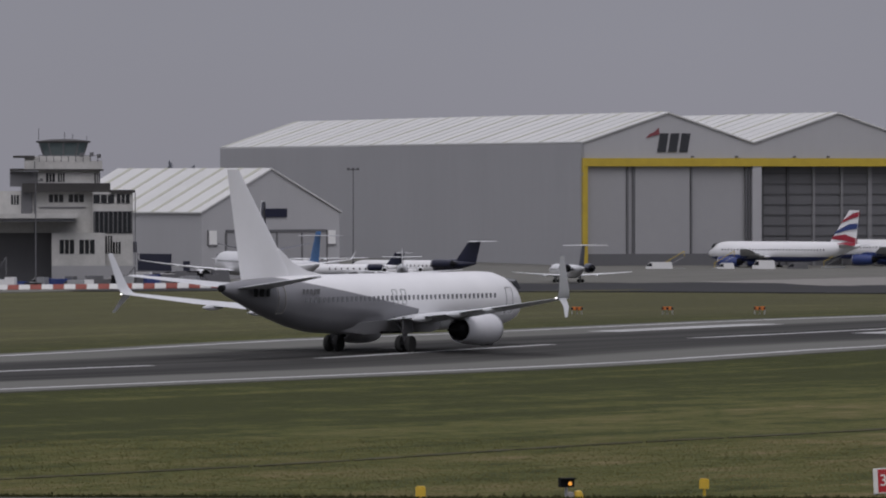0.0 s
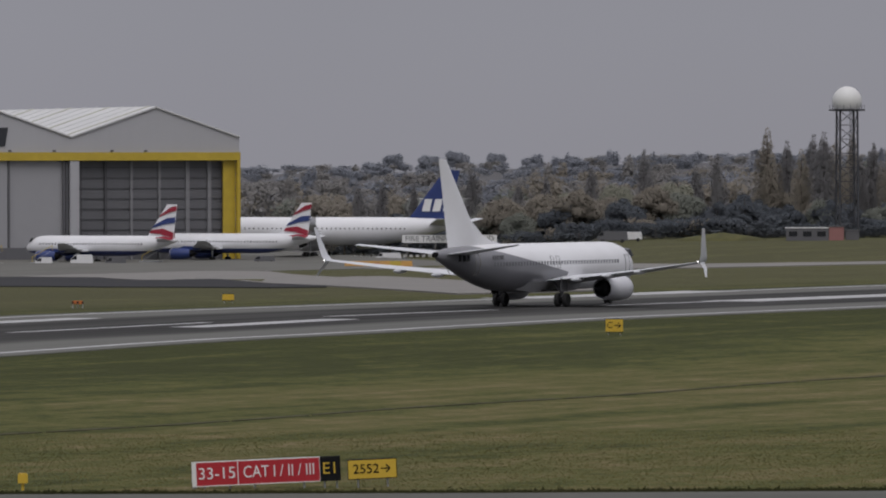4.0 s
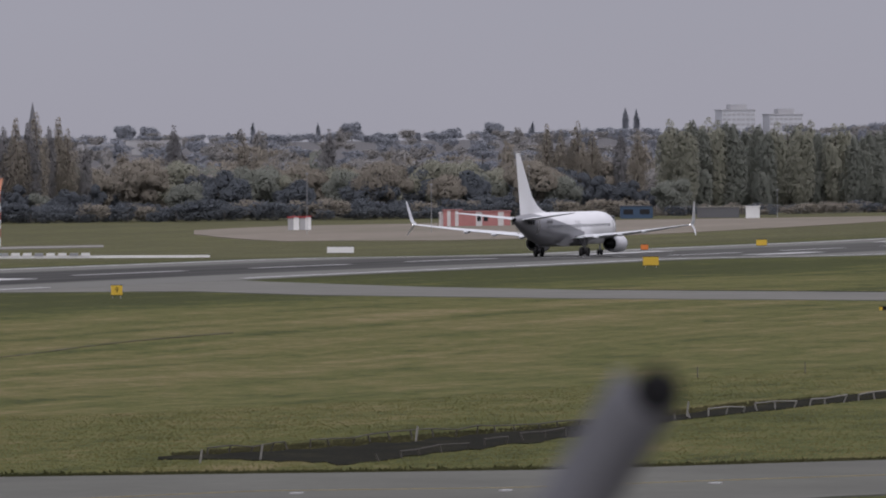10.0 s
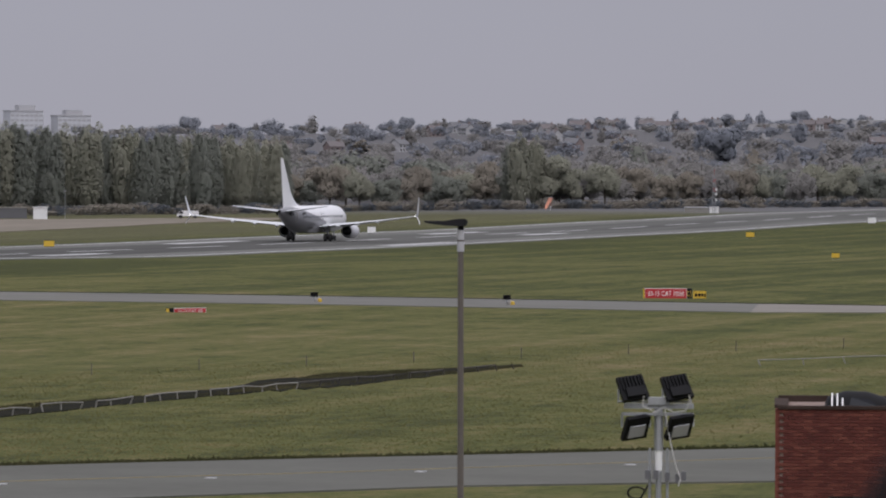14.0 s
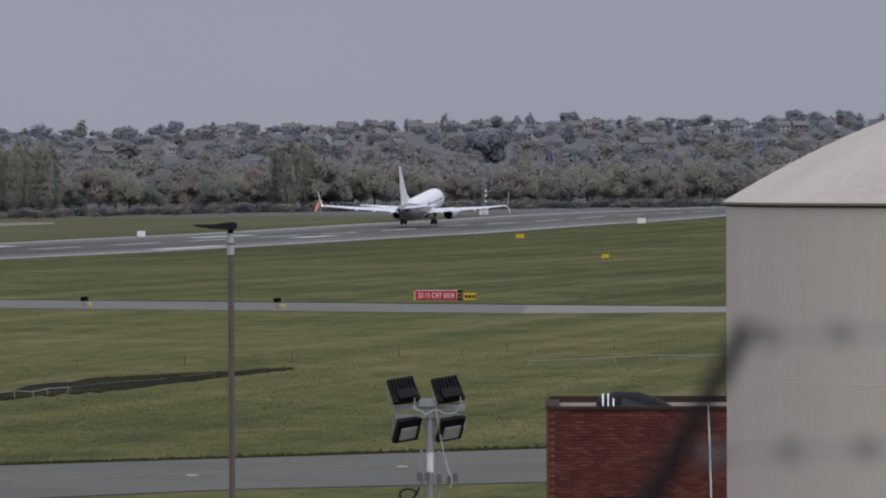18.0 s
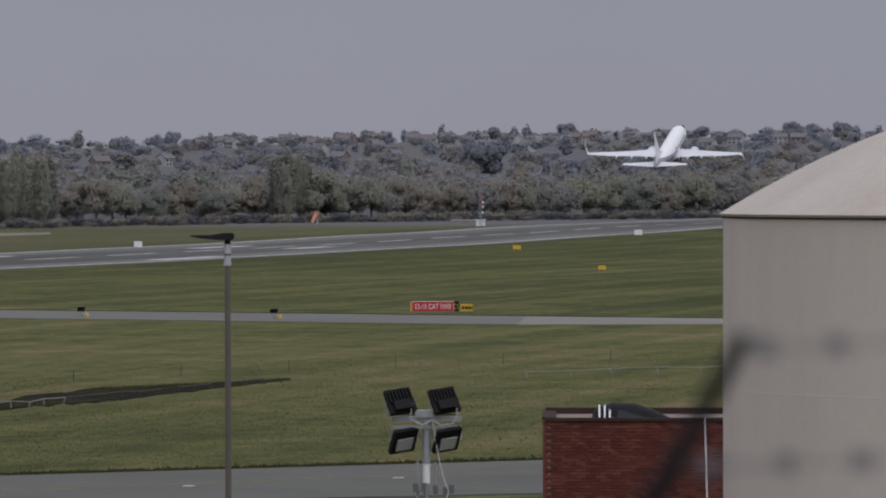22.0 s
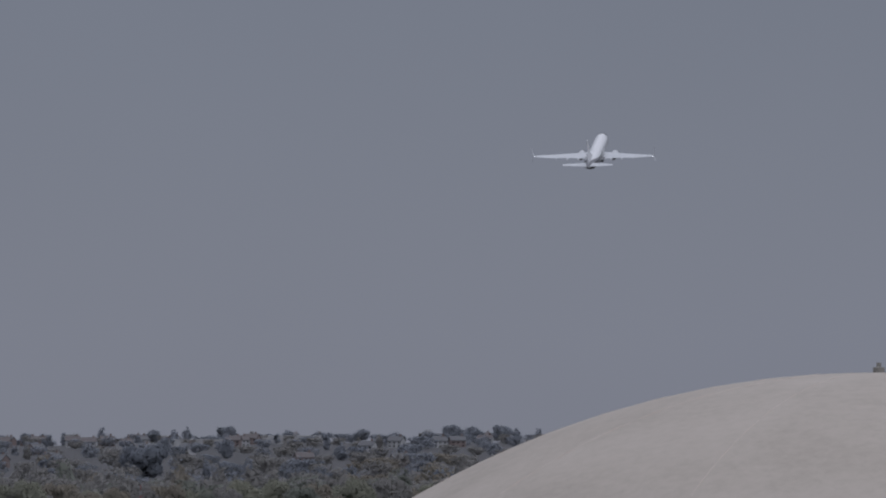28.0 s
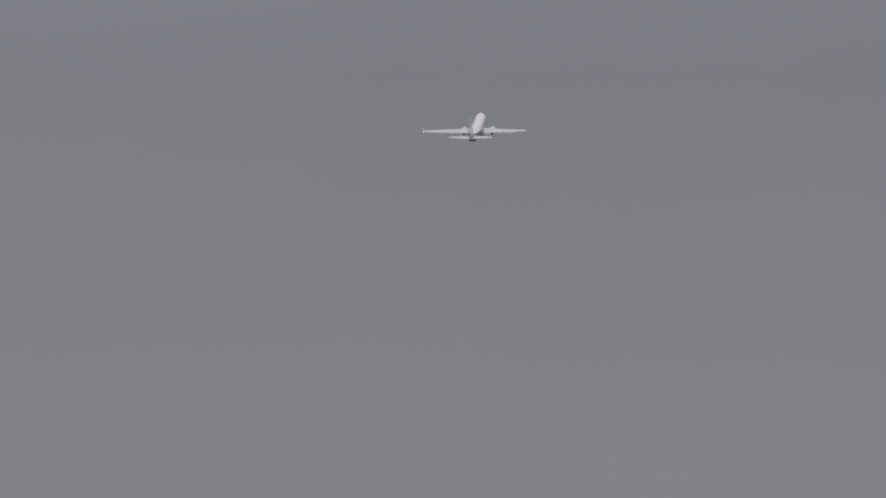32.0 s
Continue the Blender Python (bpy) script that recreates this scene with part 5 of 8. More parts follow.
    for i in range(n):
        g = Geo().add([rim(rb, zb, i), rim(rb, zb, i + 1), rim(rt, zt, i + 1), rim(rt, zt, i), rim(rb - 0.1, zb, i), rim(rb - 0.1, zb, i + 1), rim(rt - 0.1, zt, i + 1), rim(rt - 0.1, zt, i)],
                      [(0, 1, 2, 3), (7, 6, 5, 4), (0, 4, 5, 1), (2, 6, 7, 3), (1, 5, 6, 2), (0, 3, 7, 4)])
        cp = part("cab_pane", g, pale, tb, "pale leaning cab window")
        part("cab_post", Geo().rod(rim(rb + 0.03, zb, i), rim(rt + 0.03, zt, i), 0.12, n=6), M_CLADDARK, cp)
    part("cab_core", Geo().lathe([(rb * 0.5, zb), (rb * 0.5, zt)], (cx, cy, 0), 10), M_CLADDARK, tb)
    part("cab_roof", Geo().lathe([(rt + 0.25, zt), (rt + 0.3, zt + 0.25), (rt * 0.6, zt + 0.5), (0.1, zt + 0.6)], (cx, cy, 0), n), M_DARKBAND, tb, "dark cab roof")
    part("cab_base", Geo().lathe([(rb + 0.2, zb - 0.8), (rb + 0.2, zb)], (cx, cy, 0), n), M_WALLWHITE, tb)
    for dx, h in ((-4.2, 1.8), (0.2, 1.2), (1.6, 0.9), (4.0, 0.6)):
        part("aerial", Geo().rod((cx + dx * 0.9, cy, zt + 0.3), (cx + dx * 0.9, cy, zt + 0.4 + h), 0.05, n=5), M_CLADDARK, tb)
    for i in range(9):
        x = 70 + i * 13
        part("rail_post", Geo().rod(((x - 110) * k, 4.3, (500 - 286) * k + base - p.z), ((x - 110) * k, 4.3, (500 - 275) * k + base - p.z), 0.07, n=5), M_CLADDARK, tb)
    part("handrail", Geo().rod(((70 - 110) * k, 4.3, (500 - 275) * k + base - p.z), ((180 - 110) * k, 4.3, (500 - 275) * k + base - p.z), 0.06, n=5), M_CLADDARK, tb)
    for x, y in ((145, 274), (163, 273), (176, 276)):
        part("floodlamp", Geo().box(((x - 110) * k, 4.6, (500 - y) * k + base - p.z), (0.6, 0.5, 0.6)), M_CLADDARK, tb)
    return base, k, p


T_BASE, T_K, T_P = build_terminal()


def apron_mast(u, d, h, name="apron_light_mast"):
    p = at(u, d)
    mt = thing(name, facing(p), "slim grey steel lighting mast", "light mast", "apron masts")
    part("mast", Geo().rod((0, 0, 0), (0, 0, h), 0.12, 0.08), M_CLADDARK, mt)
    part("head_frame", Geo().box((0, 0, h), (2.2, 0.3, 0.2)), M_CLADDARK, mt)
    for dx in (-0.85, 0.0, 0.85):
        part("lamp_head", Geo().box((dx, -0.1, h + 0.2), (0.5, 0.4, 0.3)), M_CLADDARK, mt)


apron_mast(-159, 1330, hgt(141, 1330) + 5.4)
apron_mast(-720, 1105, hgt(120, 1105) + 5.2)


def barrier_row():
    g = Geo().rings([[(-0.85, -0.3, 0), (0.85, -0.3, 0), (0.85, 0.3, 0), (-0.85, 0.3, 0)], [(-0.85, -0.28, 0.35), (0.85, -0.28, 0.35), (0.85, 0.28, 0.35), (-0.85, 0.28, 0.35)], [(-0.82, -0.12, 0.95), (0.82, -0.12, 0.95), (0.82, 0.12, 0.95), (-0.82, 0.12, 0.95)]])
    red, white = g.mesh("barrier", painted("faded red barrier plastic", (0.3, 0.075, 0.055), 0.2)), g.mesh("barrier", M_SIGNWHITE)
    for i in range(40):
        p = at(-1100 + i * 20, 1096)
        ob = new("barrier", red if i % 2 else white)
        ob.matrix_basis = facing(p)
        tagged(ob, "red plastic road barrier" if i % 2 else "white plastic road barrier", "barrier", "barriers along the apron")


barrier_row()


def van(name, u, d, ln, h, material, label, turn=0.0):
    p = at(u, d)
    p.z += 0.06
    v = thing(name, facing(p, turn), label, "vehicle", "service vehicles")
    w = 2.0
    part("body", Geo().rings([[(-ln / 2, y, 0.45), (ln / 2, y, 0.45), (ln / 2, y, h * 0.55), (ln / 2 - 0.2, y, h), (-ln / 2 + 0.9, y, h), (-ln / 2 + 0.1, y, h * 0.6)] for y in (-w / 2, w / 2)]), material, v)
    part("windscreen", Geo().slab([(-ln / 2 + 0.15, -w / 2 - 0.02, h * 0.62), (-ln / 2 + 1.3, -w / 2 - 0.02, h * 0.62), (-ln / 2 + 1.3, -w / 2 - 0.02, h * 0.92), (-ln / 2 + 0.85, -w / 2 - 0.02, h * 0.92)], (0, w + 0.04, 0)), M_GLASS, v)
    for x in (-ln * 0.32, ln * 0.32):
        for y in (-w / 2 + 0.1, w / 2 - 0.1):
            part("wheel", Geo().lathe([(0.1, -0.12), (0.36, -0.12), (0.36, 0.12), (0.1, 0.12)], (x, y, 0.36), 12, "y"), M_RUBBER, v)
    return v


def stair_truck(u, d):
    p = at(u, d)
    v = thing("boarding_steps", facing(p), "yellow and grey mobile boarding steps beside an airliner", "boarding steps")
    part("chassis", Geo().box((0, 0, 0.7), (4.6, 1.8, 0.5)), M_GALV, v)
    for i in range(8):
        part("step", Geo().box((-1.6 + i * 0.45, 0, 1.0 + i * 0.28), (0.5, 1.4, 0.08)), M_GALV, v)
    for y in (-0.75, 0.75):
        part("rail", Geo().rod((-1.8, y, 1.9), (2.0, y, 4.2), 0.06, n=5).rod((-1.8, y, 1.0), (-1.8, y, 1.9), 0.05, n=5).rod((2.0, y, 3.1), (2.0, y, 4.2), 0.05, n=5), M_YELLOW, v)
    for x in (-1.7, 1.7):
        for y in (-0.8, 0.8):
            part("wheel", Geo().lathe([(0.1, -0.12), (0.36, -0.12), (0.36, 0.12), (0.1, 0.12)], (x, y, 0.36), 12, "y"), M_RUBBER, v)


M_VANWHITE = painted("white van paint", (0.7, 0.7, 0.7), 0.06, 0.35)
van("fuel_tanker", 382, 1398, 5.2, 2.1, M_VANWHITE, "small white tank trailer by the hangar doors")
van("cargo_van", 500, 1398, 3.4, 1.9, M_VANWHITE, "white ground power unit on the apron")
van("cargo_van", 567, 1396, 4.4, 2.4, M_VANWHITE, "white catering box beside an airliner")
van("tow_tractor", 627, 1400, 4.0, 1.8, M_CLADDARK, "dark tow tractor under an airliner")
van("tow_tractor", 890, 1420, 4.2, 1.6, M_CLADDARK, "dark tow tractor under an airliner")
van("cargo_van", 1110, 1440, 5.0, 1.7, M_VANWHITE, "white and dark service van behind the apron")
stair_truck(497, 1404)
stair_truck(690, 1418)
stair_truck(408, 1400)
for i, (u, d, ln, h, mm) in enumerate(((-716, 1108, 2.6, 1.9, M_VANWHITE), (-650, 1104, 4.0, 1.5, M_CLADDARK), (-590, 1106, 2.2, 1.7, M_WALLWHITE), (-530, 1150, 4.2, 1.5, M_CLADDARK), (-480, 1150, 4.4, 1.4, M_BLUE), (-440, 1160, 4.2, 1.5, M_WALLWHITE), (-400, 1160, 4.3, 1.5, M_CLADDARK))):
    van("service_car", u, d, ln, h, mm, "parked service car on the terminal apron", 0)


# carts, dollies and boxes round the foot of the terminal
def ground_cart(u, d, ln, h, material, label):
    p = at(u, d)
    p.z += 0.05
    v = thing("baggage_cart", facing(p, rng_cart.uniform(-40, 40)), label, "cart", "carts by the terminal")
    part("deck", Geo().box((0, 0, 0.5), (ln, 1.4, 0.16)), M_CLADDARK, v)
    part("box", Geo().box((0, 0, 0.58 + h / 2), (ln * 0.9, 1.3, h), 0, 0.94), material, v)
    for x in (-ln * 0.35, ln * 0.35):
        part("wheel", Geo().lathe([(0.06, -0.7), (0.25, -0.7), (0.25, 0.7), (0.06, 0.7)], (x, 0, 0.25), 10, "y"), M_RUBBER, v)
    part("tow_bar", Geo().rod((-ln / 2, 0, 0.45), (-ln / 2 - 0.9, 0, 0.3), 0.05, n=5), M_CLADDARK, v)


rng_cart = random.Random(12)
for i in range(30):
    mm, lab = rng_cart.choice(((M_VANWHITE, "small white box cart on the terminal apron"), (M_CLADDARK, "small dark cart on the terminal apron"), (M_BLUE, "small blue cart on the terminal apron"), (M_BLACK, "black ground power cart on the terminal apron"), (M_GALV, "bare metal cart on the terminal apron")))
    ground_cart(-890 + i * 15.5 + rng_cart.uniform(-6, 6), rng_cart.uniform(1099, 1112), rng_cart.uniform(1.4, 3.4), rng_cart.uniform(0.5, 1.7), mm, lab)


for i in range(22):
    mm, lab = rng_cart.choice(((M_CLADDARK, "small dark cart on the terminal apron"), (M_BLACK, "black ground power cart on the terminal apron"), (M_VANWHITE, "small white box cart on the terminal apron")))
    ground_cart(-572 + i * 8.5 + rng_cart.uniform(-3, 3), rng_cart.uniform(1120, 1150), rng_cart.uniform(1.6, 3.4), rng_cart.uniform(0.8, 2.0), mm, lab)


def apron_frame(u, d, w_, h):
    """An open steel stair frame beside the terminal."""
    p = at(u, d)
    s = thing("steel_stair", facing(p), "dark open steel stair frame beside the terminal", "stair")
    for x in (-w_ / 2, w_ / 2):
        for y in (0, 1.6):
            part("post", Geo().box((x, y, h / 2), (0.22, 0.22, h)), M_CLADDARK, s)
    n = int(h / 0.5)
    for i in range(n):
        part("tread", Geo().box((-w_ / 2 + w_ * (i + 0.5) / n, 0.8, 0.3 + i * 0.5), (w_ / n, 1.5, 0.08)), M_GALV, s)
    for y in (0, 1.6):
        part("brace", Geo().rod((-w_ / 2, y, 0.2), (w_ / 2, y, h), 0.09, n=5), M_CLADDARK, s)


apron_frame(-866, 1108, 4.0, 8.5)
apron_frame(-790, 1109, 3.0, 5.0)
apron_frame(-560, 1112, 2.6, 3.4)


# ---- radar tower ----
M_RADARSTEEL = painted("dark grey tower steel", (0.05, 0.052, 0.06), 0.15, 0.6)


def build_radar():
    p = at(1921, 1470)
    rt = thing("radar_tower", facing(p, 12), "dark lattice tower carrying a white radar dome", "radar tower")
    top = hgt(231, 1470) - p.z
    legs = [(x, y) for x in (-1, 1) for y in (-1, 1)]
    for x, y in legs:
        part("leg", Geo().rod((x * 1.9, y * 1.9, 0), (x * 1.75, y * 1.75, top), 0.2, n=6), M_RADARSTEEL, rt)
    n = 9
    for i in range(n):
        z0, z1 = top * i / n, top * (i + 1) / n
        for (xa, ya), (xb, yb) in (((-1, -1), (1, -1)), ((1, -1), (1, 1)), ((1, 1), (-1, 1)), ((-1, 1), (-1, -1))):
            w0 = 1.85
            fa, fb = (z0, z1) if i % 2 else (z1, z0)
            part("brace", Geo().rod((xa * w0, ya * w0, fa), (xb * w0, yb * w0, fb), 0.075, n=5), M_RADARSTEEL, rt)
            part("strut", Geo().rod((xa * w0, ya * w0, z1), (xb * w0, yb * w0, z1), 0.075, n=5), M_RADARSTEEL, rt)
    part("platform", Geo().lathe([(3.6, top), (3.65, top + 0.3), (3.0, top + 0.35)], (0, 0, 0), 24), M_RADARSTEEL, rt)
    for i in range(16):
        a = 2 * math.pi * i / 16
        part("rail_post", Geo().rod((3.5 * math.cos(a), 3.5 * math.sin(a), top + 0.3), (3.5 * math.cos(a), 3.5 * math.sin(a), top + 1.2), 0.04, n=5), M_RADARSTEEL, rt)
    R = 2.95
    prof = [(0.02, top + 0.3)] + [(R * math.sin(a), top + 0.3 + R * 0.56 - R * math.cos(a)) for a in [0.98 + 0.18 * i for i in range(13)]]
    part("radar_dome", Geo().lathe([(max(r, 0.02), z) for r, z in prof], (0, 0, 0), 28), painted("white dome panels", (0.66, 0.66, 0.64), 0.06, 0.5, 0.6), rt, "white faceted radar dome", True)
    part("ladder", Geo().rod((0.6, 0, 0), (0.6, 0, top), 0.08, n=5).rod((1.0, 0, 0), (1.0, 0, top), 0.08, n=5), M_RADARSTEEL, rt)


build_radar()


# ---- windsocks, masts, markers ----
M_POLERED = painted("faded red pole paint", (0.36, 0.13, 0.11), 0.15)


def windsock(u, d, e_top, sock_len, lean, label, e_base=None, banded=True):
    p = at(u, d)
    ws = thing("windsock", facing(p), label, "windsock")
    top = hgt(e_top, d) - p.z
    n = max(3, int(top / 1.3))
    for i in range(n):
        part("pole_band", Geo().rod((0, 0, top * i / n), (0, 0, top * (i + 1) / n), 0.065, n=8), (M_POLERED if i % 2 else M_SIGNWHITE) if banded else M_CLADDARK, ws)
    part("hoop", Geo().rod((0, 0, top), (0.05, 0, top - 0.1), 0.06, n=6).lathe([(0.52, 0.0), (0.56, 0.03), (0.52, 0.06)], (0, 0, top - 0.25), 16), M_GALV, ws)
    g = Geo()
    rings = []
    for i in range(7):
        f = i / 6
        a = radians(lean) * min(1, 0.5 + f)
        c = Vector((-math.sin(a) * sock_len * f, 0, top - 0.2 - math.cos(a) * sock_len * f))
        r = 0.5 - 0.22 * f
        rings.append([c + Vector((r * math.cos(a) * math.cos(q), 0.45 * r * math.sin(q), -r * math.sin(a) * math.cos(q))) for q in [2 * math.pi * j / 12 for j in range(12)]])
    part("sock", g.rings(rings), M_SOCK, ws, "limp orange cloth sock", True)
    return ws


windsock(2118, 1180, 92, 2.9, 6, "limp orange windsock on a red and white pole")
windsock(2050, 885, 30, 2.0, 42, "limp orange windsock on a low pole")
windsock(4351, 1640, 56, 2.8, 25, "limp orange windsock on a red and white pole")


def marker_sign(x, y, w, h, face, label, mark=None, turn=0.0, dz=0.25, name="taxiway_sign"):
    p = Vector((x, y, gz(x, y)))
    s = thing(name, facing(p, turn), label, "airfield sign", "airfield signs")
    part("panel", Geo().box((0, 0, dz + h / 2), (w, 0.18, h)), face, s)
    part("frame", Geo().box((0, 0.02, dz + h + 0.02), (w + 0.06, 0.22, 0.04)).box((0, 0.02, dz - 0.02), (w + 0.06, 0.22, 0.04)), M_BLACK, s)
    for k in (-0.35, 0.35):
        part("leg", Geo().rod((w * k, 0.05, -0.05), (w * k, 0.05, dz), 0.035, n=6), M_GALV, s)
    if mark:
        lettering(mark, h * 0.75, M_BLACK, s, pose(0, -0.1, dz + h / 2))
    return s


def polar(u, d):
    p = at(u, d)
    return p.x, p.y


marker_sign(*polar(1509, 509), 1.2, 0.85, M_SIGNYEL, "yellow taxiway sign with a black letter and arrow", "C→")
marker_sign(*polar(2323, 584), 0.9, 0.75, M_SIGNYEL, "small yellow and black taxiway sign", "9")
marker_sign(*polar(826, 631), 1.0, 0.5, M_SIGNYEL, "small yellow sign beyond the runway")
marker_sign(*polar(3268, 746), 1.6, 0.85, M_SIGNYEL, "plain yellow sign box by the runway")
marker_sign(*polar(3464, 985), 1.4, 0.75, M_SIGNYEL, "yellow sign beyond the runway")
marker_sign(*polar(4704, 1145), 1.3, 0.7, M_SIGNYEL, "yellow sign box by the runway")
marker_sign(*polar(4855, 900), 0.95, 0.52, M_SIGNYEL, "yellow sign box in the grass")
marker_sign(*polar(3257, 940), 0.95, 0.6, M_ORANGE, "orange marker box beyond the runway")
marker_sign(*polar(2078, 800), 1.1, 0.75, M_ORANGE, "orange marker box beyond the runway")
marker_sign(*polar(4034, 1180), 1.3, 0.95, M_SIGNWHITE, "white distance marker box beyond the runway")
marker_sign(*polar(4919, 1360), 1.5, 1.0, M_SIGNWHITE, "white distance marker box by the runway")
marker_sign(*polar(2719, 934), 3.4, 0.75, M_SIGNWHITE, "long low white board beyond the runway", dz=0.1)

# distance-approach light boxes, four in a row
for u in (76, 237, 397, 560):
    p = at(u, 607)
    pl = thing("approach_light", facing(p), "low orange slope-indicator light on short legs", "airfield light", "slope indicator lights")
    part("housing", Geo().rings([[(-0.48, -0.4, 0.35), (0.48, -0.4, 0.35), (0.48, 0.5, 0.35), (-0.48, 0.5, 0.35)], [(-0.42, -0.4, 0.62), (0.42, -0.4, 0.62), (0.38, 0.45, 0.58), (-0.38, 0.45, 0.58)]]), M_ORANGE, pl, "orange housing")
    for x in (-0.4, 0.0, 0.4):
        part("leg", Geo().rod((x, 0, -0.05), (x, 0, 0.36), 0.05, n=6), M_SIGNWHITE, pl)
        part("lens", Geo().lathe([(0.1, 0.0), (0.1, -0.05), (0.02, -0.06)], (x, -0.4, 0.48), 8, "y"), M_GLASS, pl)


# large red holding sign with its neighbours
def holding_sign(u0, u1, d, e_base, h, parts_, label, tilt=0.0):
    """parts_: (share of the width, face material, text, text material)."""
    uc = (u0 + u1) / 2
    p = at(uc, d)
    w = (u1 - u0) / UNIT * d
    s = thing("holding_sign", facing(p) @ pose(0, 0, 0, 0, tilt, 0), label, "airfield sign", "airfield signs")
    z0 = hgt(e_base, d) - p.z
    x = -w / 2
    for share, face, text, ink, hk in parts_:
        ww = w * share
        if face is not None:
            pn = part("panel", Geo().box((x + ww / 2, 0, z0 + h * hk / 2), (ww - 0.03, 0.2, h * hk)), face, s)
            part("panel_frame", Geo().box((x + ww / 2, 0.02, z0 + h * hk + 0.015), (ww, 0.24, 0.03)).box((x + ww / 2, 0.02, z0 - 0.015), (ww, 0.24, 0.03)).box((x + 0.012, 0.02, z0 + h * hk / 2), (0.024, 0.24, h * hk)).box((x + ww - 0.012, 0.02, z0 + h * hk / 2), (0.024, 0.24, h * hk)), ink if ink is M_SIGNWHITE else M_BLACK, s)
            if text:
                size = h * hk * 0.72
                ob = lettering(text, size, ink, s, pose(x + ww / 2, -0.11, z0 + h * hk / 2))
                span = ob.dimensions.x or 1
                bb = [v.co.x for v in ob.data.vertices]
                wide = max(bb) - min(bb)
                if wide > ww * 0.86:
                    ob.data.transform(Matrix.Diagonal((ww * 0.86 / wide, 1, 1, 1)))
            for q in (0.2, 0.8):
                part("leg", Geo().rod((x + ww * q, 0.05, -0.1), (x + ww * q, 0.05, z0), 0.04, n=6), M_GALV, s)
        x += ww
    return s


holding_sign(762, 1125, 268, -423, 0.84, [(0.02, M_SIGNWHITE, "", M_SIGNWHITE, 1), (0.205, M_SIGNRED, "33-15", M_SIGNWHITE, 1), (0.40, M_SIGNRED, "CAT I / II / III", M_SIGNWHITE, 1), (0.10, M_BLACK, "E1", M_SIGNYEL, 1), (0.035, None, "", None, 1), (0.24, M_SIGNYEL, "2552→", M_BLACK, 0.8)], "red and yellow holding-point sign with white lettering", -2.5)
far_sign = holding_sign(4515, 4627, 595, -124, 0.82, [(0.03, M_SIGNYEL, "", M_BLACK, 1), (0.66, M_SIGNRED, "33-15 CAT I/II/III", M_SIGNWHITE, 1), (0.08, M_BLACK, "C1", M_SIGNYEL, 1), (0.02, None, "", None, 1), (0.21, M_SIGNYEL, "", M_BLACK, 0.8)], "red and yellow holding-point sign beside a link taxiway")
for x, w_ in ((1.72, 0.2), (2.0, 0.2), (2.24, 0.16), (2.44, 0.12)):
    part("sign_bar", Geo().box((x, -0.11, hgt(-124, 595) - at(4571, 595).z + 0.33), (w_, 0.03, 0.24)), M_BLACK, far_sign, "black bar of lettering")
holding_sign(3671, 3742, 527, -155, 0.42, [(0.09, M_SIGNYEL, "", M_BLACK, 1), (0.11, M_BLACK, "", M_BLACK, 1), (0.80, M_SIGNRED, "33-15 CAT I/II", M_SIGNWHITE, 1)], "long red holding-point sign with white lettering", -1.2)


M_AMBER = mat("amber lamp", (0.8, 0.3, 0.05), 0.3)
M_AMBER.node_tree.nodes["Principled BSDF"].inputs["Emission Color"].default_value = (1, 0.42, 0.06, 1)
M_AMBER.node_tree.nodes["Principled BSDF"].inputs["Emission Strength"].default_value = 1.2


def guard_light(x, y, label="pair of dark guard lights on a yellow base", lit=False):
    p = Vector((x, y, gz(x, y)))
    s = thing("guard_light", facing(p, 15), label, "airfield light", "guard lights")
    part("hood", Geo().box((0, 0, 0.62), (0.52, 0.3, 0.34)).box((0, -0.2, 0.76), (0.56, 0.3, 0.05)), M_BLACK, s)
    part("lens", Geo().lathe([(0.07, 0.0), (0.06, -0.03), (0.01, -0.05)], (0.1, -0.15, 0.58), 10, "y"), M_AMBER if lit else M_GLASS, s, "glowing amber lens" if lit else "dark lens", True)
    part("stem", Geo().rod((0, 0, 0), (0, 0, 0.46), 0.06), M_GALV, s)
    part("base_light", Geo().lathe([(0.16, 0.0), (0.2, 0.12), (0.14, 0.3), (0.03, 0.34)], (0.42, -0.1, 0.0), 10), M_SIGNYEL, s, "yellow lamp body", True)
    part("base_light", Geo().lathe([(0.15, 0.0), (0.18, 0.1), (0.13, 0.26), (0.03, 0.3)], (0.1, -0.2, 0.0), 10), M_TIMBER, s, "", True)


guard_light(*polar(218, 265), lit=True)
guard_light(*polar(4274, 560))
guard_light(*polar(3933, 566), "small dark guard light by the taxiway")
for u, d in ((462, 268), (-40, 262)):
    p = at(u, d)
    s = thing("edge_marker", facing(p), "small yellow marker on a short stalk", "airfield light", "edge markers")
    part("lamp_head", Geo().box((0, 0, 0.42), (0.36, 0.26, 0.32)).box((0, 0, 0.6), (0.28, 0.2, 0.06)), M_SIGNYEL, s)
    part("stalk", Geo().rod((0, 0, -0.05), (0, 0, 0.28), 0.06), M_SIGNYEL, s)


M_BARRIER = painted("dull orange-yellow plastic", (0.5, 0.27, 0.06), 0.15)
# orange barrier, small signs and white blocks by the apron
for i in range(6):
    p = meet(1042 + i * 20, -44)
    ob = solid("orange_barrier", Geo().rings([[(-1.02, -0.3, 0), (1.02, -0.3, 0), (1.02, 0.3, 0), (-1.02, 0.3, 0)], [(-1.0, -0.12, 1.15), (1.0, -0.12, 1.15), (1.0, 0.12, 1.15), (-1.0, 0.12, 1.15)]]), M_BARRIER if i != 4 else M_YELLOW, "orange plastic barrier on the taxiway edge", "barrier", facing(p), group="orange barriers")
